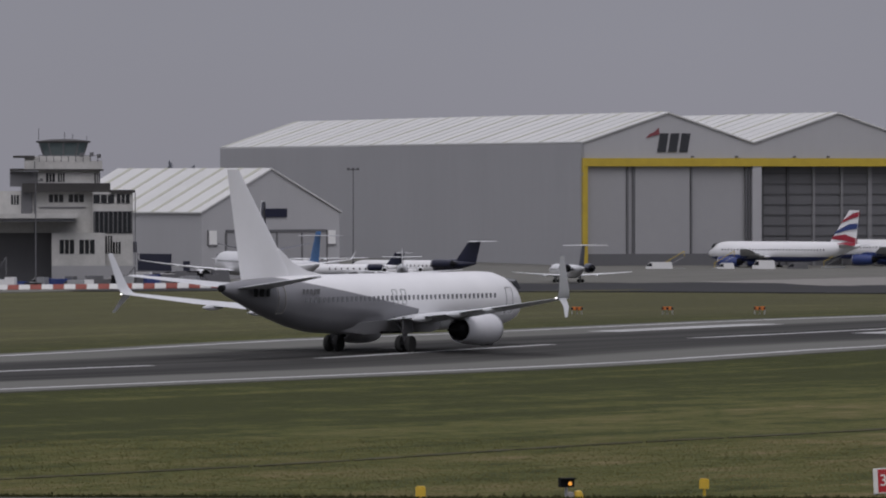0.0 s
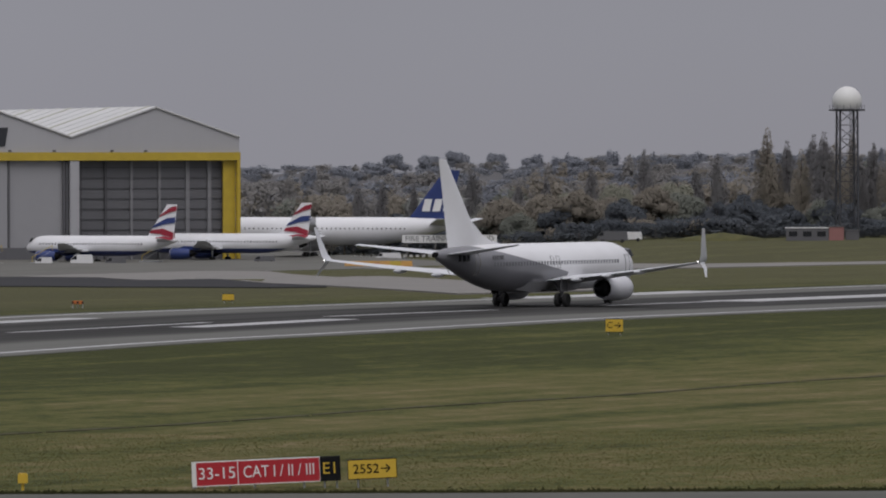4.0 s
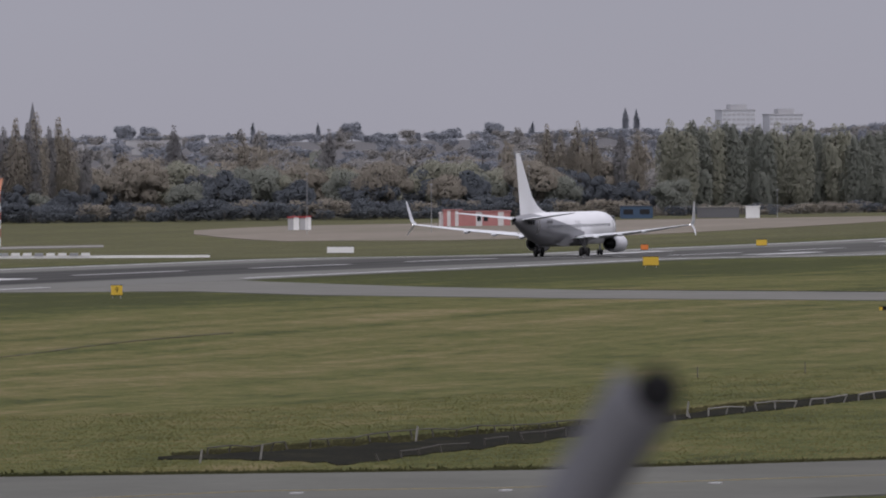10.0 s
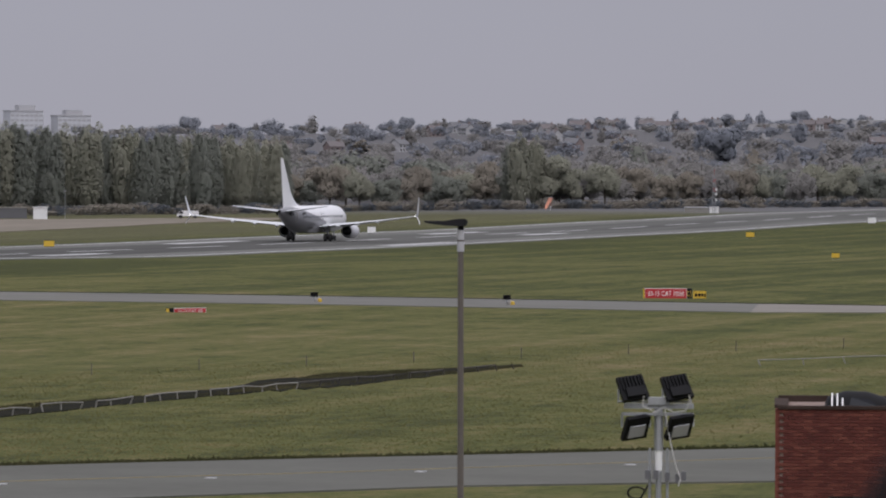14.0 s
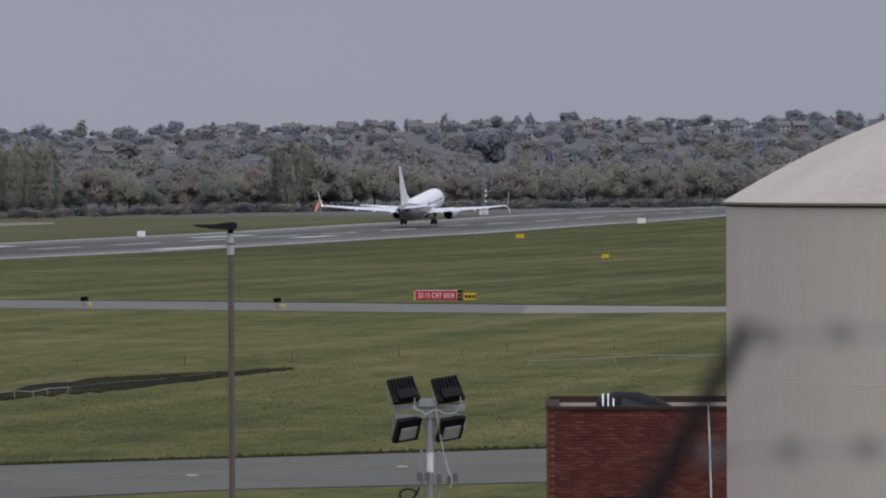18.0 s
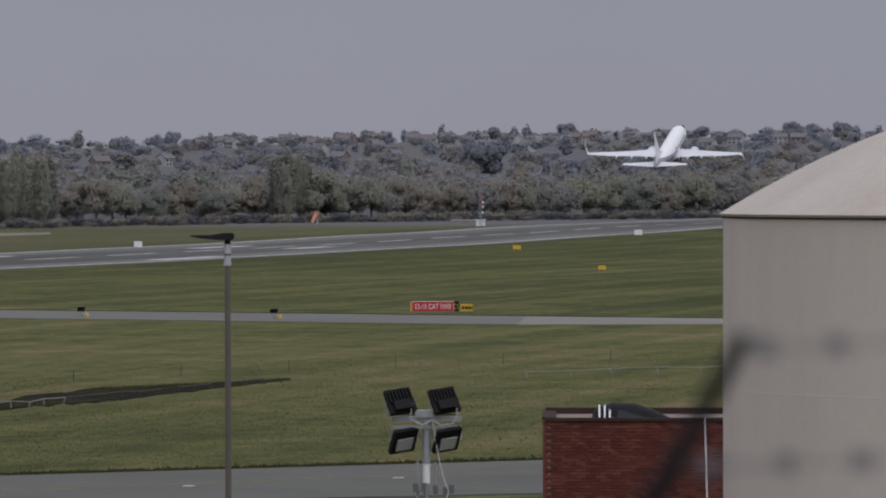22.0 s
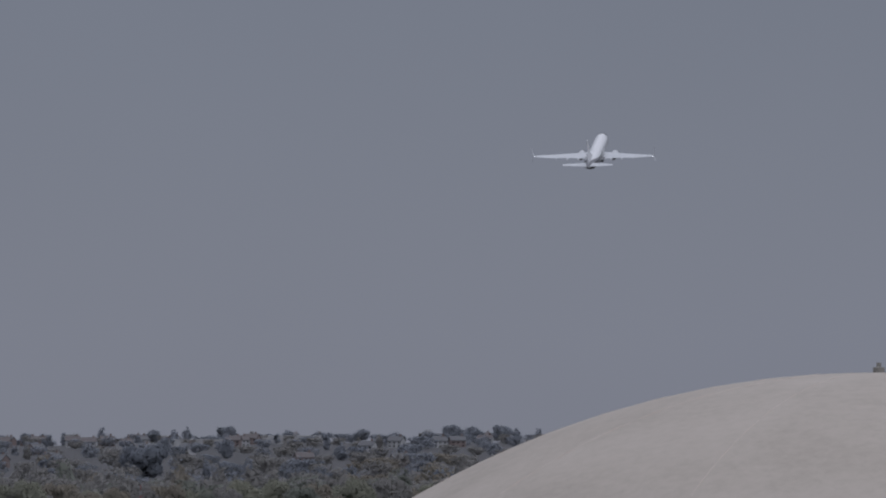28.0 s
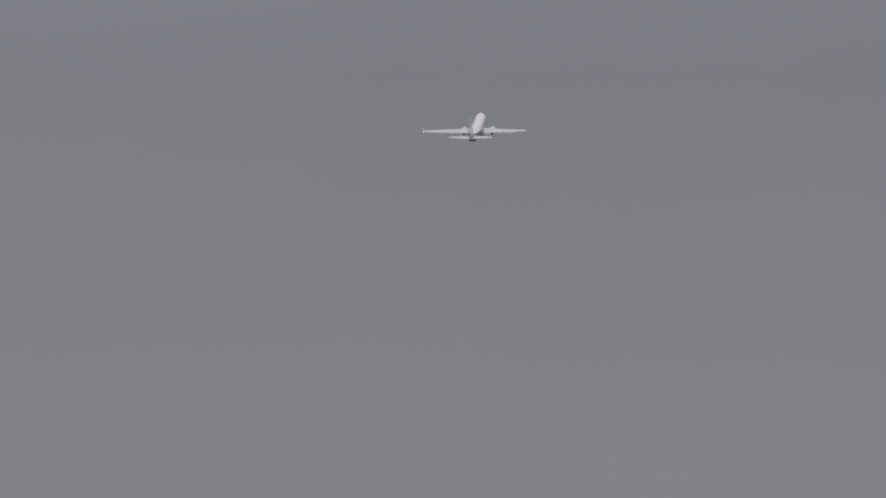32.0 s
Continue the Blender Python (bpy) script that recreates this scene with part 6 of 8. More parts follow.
for i in range(22):
    p = at(985 + i * 11, 1500)
    solid("white_block", Geo().box((0, 0, 0.35), (0.8, 0.4, 0.7), top=0.9), M_SIGNWHITE, "small white concrete marker block", "marker block", facing(p), group="white marker blocks")
for u, e, w_, fc, lb in ((1234, -48, 1.2, M_ORANGE, "small orange taxiway marker board"), (1278, -48, 1.3, M_RED, "small red and black taxiway sign"), (1504, -58, 2.0, M_SIGNYEL, "yellow taxiway sign beyond the runway"), (1090, -46, 0.8, M_ORANGE, "small orange marker by the apron"), (1465, -22, 1.6, M_ORANGE, "small orange marker board"), (1520, -24, 1.0, M_SIGNYEL, "small yellow marker board")):
    p = meet(u, e)
    marker_sign(p.x, p.y, w_, 0.7, fc, lb)


# approach-light bar in the grass, white boards, huts by the trees
def light_bar():
    x0, y0 = polar(2000, 872)
    x1, y1 = polar(2488, 872)
    n = 14
    bar = thing("light_bar", Matrix.Translation((x0, y0, gz(x0, y0))), "long low white board with small lamps in the grass", "airfield light")
    v = Vector((x1 - x0, y1 - y0, 0))
    yaw = math.degrees(math.atan2(v.y, v.x))
    part("board", Geo().box((v.x / 2, v.y / 2, 0.2), (v.length, 0.4, 0.3), yaw), M_SIGNWHITE, bar)
    for i in range(n):
        q = v * (i / (n - 1)) * 0.55
        part("lamp", Geo().box((q.x, q.y, 0.5), (1.0, 0.6, 0.34), yaw).rod((q.x, q.y, 0.1), (q.x, q.y, 0.4), 0.1), M_SIGNWHITE if i % 3 else M_GALV, bar)
    for i in range(3):
        q = v * (i * 0.022)
        part("post", Geo().rod((q.x, q.y, 0), (q.x, q.y, 1.1), 0.09), M_SIGNWHITE, bar)


light_bar()


def hut(name, u0, u1, d, h, material, roof, label, depth=3.0, windows=0):
    w = (u1 - u0) / UNIT * d
    p = at((u0 + u1) / 2, d)
    s = thing(name, facing(p), label, "hut", "huts and containers")
    part("wall", Geo().box((0, depth / 2, h / 2), (w, depth, h)), material, s)
    part("roof", Geo().box((0, depth / 2, h + 0.08), (w + 0.3, depth + 0.3, 0.16)), roof, s)
    for i in range(windows):
        x = -w / 2 + w * (i + 0.5) / windows
        part("window", Geo().box((x, -0.03, h * 0.55), (w / windows * 0.6, 0.08, h * 0.4)), M_GLASS, s)
    return s


hut("site_hut", 1813, 1888, 1420, 2.4, M_CLADDARK, M_SIGNWHITE, "low dark hut with a white roof edge", 4, 3)
hut("site_hut", 1889, 1915, 1420, 2.6, painted("faded pink render", (0.3, 0.14, 0.13)), M_TERRACOTTA, "small faded red hut", 4)
hut("site_hut", 1918, 1942, 1425, 1.8, M_CLADDARK, M_CLADDARK, "low dark hut behind the radar tower")
van("fire_truck", 1506, 1424, 6.0, 2.2, M_CLADDARK, "dark truck parked at the edge of the trees")
van("fire_truck", 1538, 1428, 4.6, 1.9, M_VANWHITE, "white truck parked at the edge of the trees")
M_FADEDRED = painted("faded pinkish red paint", (0.40, 0.17, 0.16), 0.15)
M_HOUSEPALE = painted("dirty white paint", (0.6, 0.58, 0.57), 0.1)
hut("red_container", 2894, 2920, 1330, 2.4, M_SIGNWHITE, M_SIGNWHITE, "white end of a red and white chequered cabin")
u = 2901
for i, wide in enumerate((7, 6, 8, 6, 7, 24, 11, 13, 15, 10, 12)):
    hut("chequered_cabin", u, u + wide, 1328, 2.9 if i < 5 else 2.6, M_HOUSEPALE if i in (1, 3, 6, 9) else M_FADEDRED, M_FADEDRED, "red and white chequered equipment cabin", 3, 1 if i in (6, 7) else 0)
    u += wide
for i, u in enumerate((2626, 2636, 2647, 2657)):
    hut("chequered_cabin", u, u + 10, 1300, 2.4 if i % 2 else 2.3, M_SIGNWHITE if i % 2 else M_HOUSEWHITE, M_RED, "small red and white equipment cabin", 2.5)
hut("blue_van", 3214, 3272, 1440, 2.4, painted("dull blue paint", (0.04, 0.075, 0.13)), M_CLADDARK, "dull blue lorry body by the trees", 3, 2)
hut("dark_shed", 3350, 3425, 1440, 2.0, M_CLADDARK, M_TIMBER, "dark open shed by the trees", 3)
hut("white_cabin", 3436, 3461, 1420, 2.2, M_SIGNWHITE, M_SIGNWHITE, "white cabin by the trees", 3)
hut("equipment_hut", 4632, 4648, 1560, 1.2, M_SIGNWHITE, M_SIGNWHITE, "white equipment hut beside an aerial mast", 2)
hut("equipment_shelter", 4588, 4630, 1570, 1.1, M_TIMBER, M_WINGGREY, "low frame with a white top beside the mast", 0.6)
van("estate_car", 3709, 1430, 4.4, 1.5, M_VANWHITE, "pale yellow-striped car on the perimeter road")


def aerial_mast(u, d, e_top, name="aerial_mast"):
    p = at(u, d)
    h = hgt(e_top, d) - p.z
    s = thing(name, facing(p), "red and white lattice aerial mast", "mast")
    for k, (x, y) in enumerate(((-0.35, -0.3), (0.35, -0.3), (0, 0.35))):
        part("leg", Geo().rod((x, y, 0), (x, y, h), 0.04, n=5), M_GALV, s)
    n = 9
    for i in range(n):
        part("lattice_bay", Geo().rod((-0.35, -0.3, h * i / n), (0.35, -0.3, h * (i + 1) / n), 0.032, n=5).rod((0.35, -0.3, h * i / n), (-0.35, -0.3, h * (i + 1) / n), 0.032, n=5), M_RED if i % 2 and i > 4 else M_GALV, s)
    for z in (0.35, 0.5, 0.62):
        part("dish", Geo().lathe([(0.03, 0.1), (0.2, 0.0), (0.24, -0.1)], (0.45, -0.4, h * z), 12, "y"), M_SIGNWHITE, s)
    part("aerial", Geo().rod((0, 0, h), (0, 0, h + 1.2), 0.04, n=5), M_RED, s)


aerial_mast(4640, 1555, 96)
for u, d, e in ((2660, 1250, 94), (2880, 1250, 74), (3053, 1480, 106), (3492, 1440, 62)):
    p = at(u, d)
    s = thing("light_pole", facing(p), "slim pale pole by the trees", "pole", "poles by the trees")
    h = hgt(e, d) - p.z
    part("pole", Geo().rod((0, 0, 0), (0, 0, h), 0.06, 0.05, 6), M_GALV, s)
    part("lamp_head", Geo().box((0, -0.1, h), (0.5, 0.4, 0.25)), M_GALV, s)


# fire ground: board, pale tank block, dark training rig
def fire_ground():
    d = 1484
    p = at(1218, d)
    s = thing("fire_ground_board", facing(p), "long white board lettered in dark capitals", "sign board")
    w, h = 168 / UNIT * d, 1.6
    zb = hgt(-1, d) - p.z
    part("board", Geo().box((0, 0, zb + h / 2), (w, 0.2, h)), M_SIGNWHITE, s)
    ob = lettering("FIRE TRAINING GROUND", 1.5, M_CLADDARK, s, pose(0, -0.12, zb + h / 2))
    bb = [v.co.x for v in ob.data.vertices]
    ob.data.transform(Matrix.Diagonal((w * 0.93 / (max(bb) - min(bb)), 1, 1, 1)))
    for k in (-0.45, -0.15, 0.15, 0.45):
        part("post", Geo().rod((w * k, 0.1, -0.2), (w * k, 0.1, zb), 0.12, n=6), M_TIMBER, s)
    p = at(1325, 1640)
    s = thing("training_rig", facing(p), "dark rusty aircraft-shaped fire training rig", "training rig")
    z0 = hgt(25, 1640) - p.z
    rust = painted("sooty rusted steel", (0.06, 0.05, 0.045), 0.3, 0.8, 0.4)
    part("body", Geo().lathe([(0.3, -11.5), (1.6, -10.5), (1.9, -8), (1.9, 8), (1.5, 10), (0.3, 11)], (0, 0, z0 + 1.9), 16, "x"), rust, s, "", True)
    for x in (-8, -4, 0, 4, 8):
        part("leg", Geo().rod((x, -1, -0.2), (x, -1, z0 + 1), 0.25, n=6).rod((x, 1, -0.2), (x, 1, z0 + 1), 0.25, n=6), rust, s)
    part("wing_stub", Geo().box((0, 0, z0 + 0.8), (4, 12, 0.5)), rust, s)
    hut("pale_block", 1143, 1266, 1680, hgt(76, 1680) - gz(*polar(1200, 1680)), painted("pale green sheet", (0.34, 0.36, 0.33)), M_ROOFWHITE, "long pale green shed behind the apron", 12)


fire_ground()
p = at(1700, 1435)
rings = []
for i in range(6):
    f = i / 5
    rings.append([(9.5 * (1 - f ** 1.6) * math.cos(q), 5 * (1 - f ** 1.6) * math.sin(q), 1.7 * f - 0.1) for q in [2 * math.pi * j / 20 for j in range(20)]])
solid("earth_mound", Geo().rings(rings[:-1] + [[(0.1 * math.cos(q), 0.1 * math.sin(q), 1.6) for q in [2 * math.pi * j / 20 for j in range(20)]]]), M_GRASS, "low grassy earth mound", "mound", facing(p), True)


# ---- perimeter mesh fence below the trees ----
def fence_run():
    pts = [at(u, d) for u, d in ((1000, 1545), (1500, 1470), (2000, 1455), (2600, 1455), (3200, 1460), (3800, 1500), (4300, 1640), (4800, 1740), (5300, 1850))]
    fm = mat("dull green wire mesh", (0.05, 0.055, 0.05), 0.7)
    fe = thing("perimeter_fence", Matrix.Identity(4), "long dull wire-mesh perimeter fence on posts", "fence")
    for a, b in zip(pts, pts[1:]):
        n = int((b - a).length / 9)
        for i in range(n):
            q, r = a.lerp(b, i / n), a.lerp(b, (i + 1) / n)
            q.z, r.z = gz(q.x, q.y), gz(r.x, r.y)
            g = Geo().rod(q, q + Vector((0, 0, 2.2)), 0.045, n=5)
            part("post", g, M_LAMPGREY, fe)
            g = Geo()
            for h in (0.3, 0.8, 1.3, 1.8, 2.3):
                g.rod(q + Vector((0, 0, h)), r + Vector((0, 0, h)), 0.03, n=4, caps=False)
            part("mesh_panel", g, fm, fe)


fence_run()


# ---- near things: tank, brick house, lamp column, floodlights ----
def build_tank():
    p = at(5945, 150)
    p.z = -0.3
    tk = thing("storage_tank", facing(p), "large cream storage tank with a shallow domed roof", "tank")
    R, rim, top = 10.16, 10.36 - p.z, 13.3 - p.z
    part("wall", Geo().lathe([(R - 0.1, 0), (R - 0.06, 0), (R - 0.06, rim - 0.04), (R - 0.1, rim - 0.04)], (0, 0, 0), 96), M_TANK, tk, "smooth cream wall", True)
    rs = (R * R + (top - rim) ** 2) / (2 * (top - rim))
    prof = [(R, rim - 0.05), (R + 0.03, rim)]
    for i in range(1, 15):
        r = R * (1 - i / 15)
        prof.append((r, rim + math.sqrt(rs * rs - r * r) - (rs - (top - rim))))
    prof.append((0.02, top))
    part("dome", Geo().lathe(prof, (0, 0, 0), 96), M_TANKROOF, tk, "shallow stained dome", True)
    # the overhanging dome's shadow line, made as a dark band
    part("rim_shadow", Geo().lathe([(R - 0.06, rim - 0.085), (R - 0.03, rim - 0.085), (R - 0.03, rim - 0.052), (R - 0.06, rim - 0.052)], (0, 0, 0), 96), M_COPING, tk, "dark band for the shadow under the dome's edge", True)
    for zz in (rim - 3.55, rim - 6.6):
        part("weld_seam", Geo().lathe([(R - 0.06, zz), (R - 0.056, zz + 0.01), (R - 0.06, zz + 0.02)], (0, 0, 0), 96), M_TANK, tk, "", True)
    part("vent", Geo().lathe([(0.12, top - 0.05), (0.12, top + 0.1), (0.05, top + 0.12), (0.05, top + 0.2)], (0, 0, 0), 12), M_TIMBER, tk, "small vent on the crown", True)
    for k in range(12):
        a = 2 * math.pi * k / 12 + 0.13
        g = Geo()
        pts = []
        for i in range(9):
            r = R * (0.12 + 0.86 * i / 8)
            z = rim + math.sqrt(rs * rs - r * r) - (rs - (top - rim))
            pts.append(Vector((r * math.cos(a), r * math.sin(a), z + 0.004)))
        for q, s in zip(pts, pts[1:]):
            g.rod(q, s, 0.006, n=5, caps=False)
        part("dome_seam", g, M_TANK, tk)


build_tank()


def brick_house():
    d = 165.0
    p = at(4757, d)
    b0 = az(4757)
    front = Vector((math.cos(b0), -math.sin(b0), 0))
    bh = thing("brick_house", framed(p, front), "low red-brick outbuilding with a dark coping", "building")
    top = hgt(-312, d) - p.z
    W, dep = 9.0, 5.2
    part("wall_core", Geo().box((W / 2, dep / 2, (top - 0.07) / 2), (W - 0.02, dep - 0.02, top - 0.07)), M_MORTAR, bh, "mortar-coloured wall behind the bricks")
    part("side_wall", Geo().box((-0.04, dep / 2, (top - 0.07) / 2), (0.1, dep, top - 0.07)), M_BRICK, bh)
    part("coping", Geo().box((W / 2, 0.1, top - 0.035), (W + 0.05, 0.32, 0.07)), M_COPING, bh, "weathered dark coping")
    part("coping", Geo().box((0.05, dep / 2 + 0.3, top - 0.03), (0.32, dep - 0.2, 0.08)), M_COPING, bh)
    part("coping", Geo().box((W / 2, dep, top + 0.0), (W + 0.05, 0.32, 0.14)), M_COPING, bh, "weathered dark coping")
    part("roof_deck", Geo().box((W / 2, dep / 2, top - 0.3), (W - 0.4, dep - 0.4, 0.1)), M_COPING, bh, "dark felted flat roof")
    part("downlead", Geo().rod((3.55, -0.05, top), (3.62, -0.06, top - 2.6), 0.022, n=6).rod((3.62, -0.06, top - 2.6), (3.3, -0.06, top - 2.75), 0.022, n=6), M_SIGNWHITE, bh, "white cable down the wall")
    # black block in place of the shade inside the opening
    part("opening", Geo().box((1.62, 0.02, top - 2.7), (0.95, 0.2, 1.3)), M_BLACK, bh, "black block for a dark window opening")
    part("tap_box", Geo().box((3.3, -0.09, top - 2.55), (0.3, 0.12, 0.22)), M_CLADDARK, bh)
    return bh, top, W


BRICK_HOUSE, BRICK_TOP, BRICK_W = brick_house()


def roof_cowl():
    d = 167.6
    p = at(4900, d, hgt(-309, d) - 0.12)
    s = thing("roof_cowl", facing(p), "dark rounded roof cowl with white hoops", "roof vent")
    rings = []
    for x, r in ((-0.8, 0.16), (-0.74, 0.3), (-0.35, 0.44), (0.15, 0.42), (0.55, 0.3), (0.95, 0.1)):
        rings.append([(x, 0.5 * math.cos(q), max(0, r * math.sin(q))) for q in [math.pi * j / 8 for j in range(9)]])
    part("shell", Geo().rings(rings), M_BLACK, s, "", True)
    for x in (-0.66, -0.54, -0.42):
        part("hoop", Geo().rings([[(x + dx, 0.54 * math.cos(q), 0.36 * math.sin(q) + 0.02) for q in [math.pi * j / 10 for j in range(11)]] for dx in (0, 0.035)], caps=False), M_SIGNWHITE, s, "white hoop", True)
    part("pane", Geo().slab([(-0.25, -0.52, 0.12), (0.45, -0.52, 0.08), (0.2, -0.5, 0.26), (-0.2, -0.48, 0.3)], (0, 0.03, 0)), M_GLASS, s)


roof_cowl()


def lamp_column():
    d = 130.0
    p = at(4192, d)
    h = hgt(10, d) - p.z
    s = thing("lamp_column", facing(p), "weathered grey lamp column with a flat dark head", "street lamp")
    part("column", Geo().rod((0.035, 0, -0.1), (0, 0, h - 0.48), 0.062, 0.05, 14), M_LAMPGREY, s, "weathered brown-grey column", True)
    part("collar", Geo().rod((0, 0, h - 0.52), (0, 0, h - 0.14), 0.064, 0.06, 14), painted("pale wrapping tape", (0.42, 0.42, 0.44), 0.12), s, "pale taped collar", True)
    part("collar", Geo().rod((0, 0, h - 0.34), (0, 0, h - 0.31), 0.067, 0.067, 14), M_LAMPGREY, s, "", True)
    part("neck", Geo().rod((0, 0, h - 0.14), (0, 0, h - 0.05), 0.055, 0.055, 12), M_BLACK, s, "", True)
    rings = []
    for x, w_, t0, t1 in ((0.12, 0.05, -0.03, 0.03), (0.08, 0.11, -0.07, 0.06), (-0.05, 0.13, -0.07, 0.06), (-0.3, 0.13, -0.06, 0.02), (-0.55, 0.11, -0.03, 0.02), (-0.66, 0.06, 0.0, 0.02)):
        rings.append([(x, -w_, h + t0), (x, w_, h + t0), (x, w_ * 0.8, h + t1), (x, -w_ * 0.8, h + t1)])
    part("lamp_head", Geo().rings(rings), M_BLACK, s, "flat dark lamp head", True)


lamp_column()


def floodlight_mast():
    d = 100.0
    p = at(4544, d)
    zb = hgt(-311, d) - p.z
    s = thing("floodlight_mast", facing(p), "galvanised mast carrying four black square floodlights", "floodlight")
    q = d / UNIT
    part("mast", Geo().rod((0, 0, -0.1), (0, 0, zb - 0.75), 0.045, 0.04, 12), M_GALV, s, "", True)
    part("mast_cap", Geo().rod((0, 0, zb - 0.62), (0, 0, zb - 0.05), 0.062, 0.062, 14), M_GALV, s, "wider top tube", True)
    part("mast_tube", Geo().rod((0, 0, zb - 0.9), (0, 0, zb - 0.6), 0.05, 0.05, 12), M_SIGNWHITE, s)
    part("crossbar", Geo().box((0, 0, zb - 0.02), (0.95, 0.12, 0.07)).box((0, 0, zb + 0.05), (0.3, 0.2, 0.1)), M_GALV, s)
    part("crossbar", Geo().box((-0.03, -0.05, zb - 0.13), (0.9, 0.05, 0.04)), M_GALV, s)
    def axes(across, up):
        """A turn whose x and z axes lie near the two directions given."""
        ax = Vector(across).normalized()
        ay = Vector(up).cross(ax).normalized()
        return Matrix((ax, ay, ax.cross(ay))).transposed().to_4x4()
    back, front = axes((0.93, 0.34, 0.14), (-0.25, 0.5, 0.83)), axes((0.85, 0.51, 0.13), (0.17, -0.575, 0.8))
    lens_glass = painted("grey lens glass", (0.4, 0.4, 0.42), 0.1, 0.15)
    for x, z in ((-0.36, 0.22), (0.24, 0.23), (-0.31, -0.31), (0.28, -0.30)):
        m = Matrix.Translation((x, -0.05, zb + z)) @ (back if z > 0 else front)
        hd = part("lamp_head", Geo().box((0, 0, 0), (0.38, 0.07, 0.37), 0, 0.96).box((0, 0.06 if z < 0 else -0.06, -0.1), (0.26, 0.08, 0.14)), M_BLACK, s, "black square floodlight", at_pose=m)
        if z < 0:
            part("lens", Geo().box((0, -0.04, -0.04), (0.25, 0.02, 0.19)), lens_glass, hd, "pale lens")
        else:
            for i in range(7):
                part("cooling_fin", Geo().box((-0.15 + i * 0.05, -0.05, 0.06), (0.012, 0.05, 0.2)), M_BLACK, hd)
        part("bracket", Geo().rod((x - 0.19, 0, zb + z), (x - 0.19, 0, zb + (0.02 if z > 0 else -0.12)), 0.014, n=5).rod((x + 0.19, 0, zb + z), (x + 0.19, 0, zb + (0.02 if z > 0 else -0.12)), 0.014, n=5).rod((x - 0.19, 0, zb + (0.04 if z > 0 else -0.12)), (x + 0.19, 0, zb + (0.04 if z > 0 else -0.12)), 0.014, n=5), M_GALV, s)
    pts = [Vector((x, -0.14, zb + z)) for x, z in ((-0.2, 0.2), (-0.22, -0.02), (-0.05, -0.1), (0.08, -0.03), (0.2, -0.1), (0.36, -0.08), (0.42, 0.05), (0.4, 0.2))]
    pts2 = [Vector((x, -0.14, zb + z)) for x, z in ((0.08, -0.03), (0.12, -0.3), (0.18, -0.6), (0.24, -0.85), (0.3, -1.0), (0.27, -1.1))]
    for pp in (pts, pts2):
        g = Geo()
        for a, b in zip(pp, pp[1:]):
            g.rod(a, b, 0.009, n=6, caps=False)
        part("cable", g, M_WALLWHITE, s, "loose white cable", True)
    for x in (-0.12, 0.12):
        part("winch_bar", Geo().rod((x, 0.02, zb - 0.6), (x, 0.02, zb - 2.4), 0.02, n=6), M_GALV, s)
    for x, z in ((-0.15, -0.95), (-0.04, -0.95), (0.12, -0.98), (0.26, -1.0), (0.34, -0.97)):
        part("clamp", Geo().box((x, -0.08, zb + z), (0.07, 0.08, 0.12)), M_CLADDARK, s)
    g = Geo()
    lp = [Vector((-0.3 + 0.12 * math.cos(a), -0.1, zb - 1.2 + 0.08 * math.sin(a))) for a in [2 * math.pi * i / 12 for i in range(11)]] + [Vector((-0.14, -0.08, zb - 1.1))]
    for a, b in zip(lp, lp[1:]):
        g.rod(a, b, 0.014, n=5, caps=False)
    part("cable_loop", g, M_BLACK, s, "black cable loop", True)


floodlight_mast()


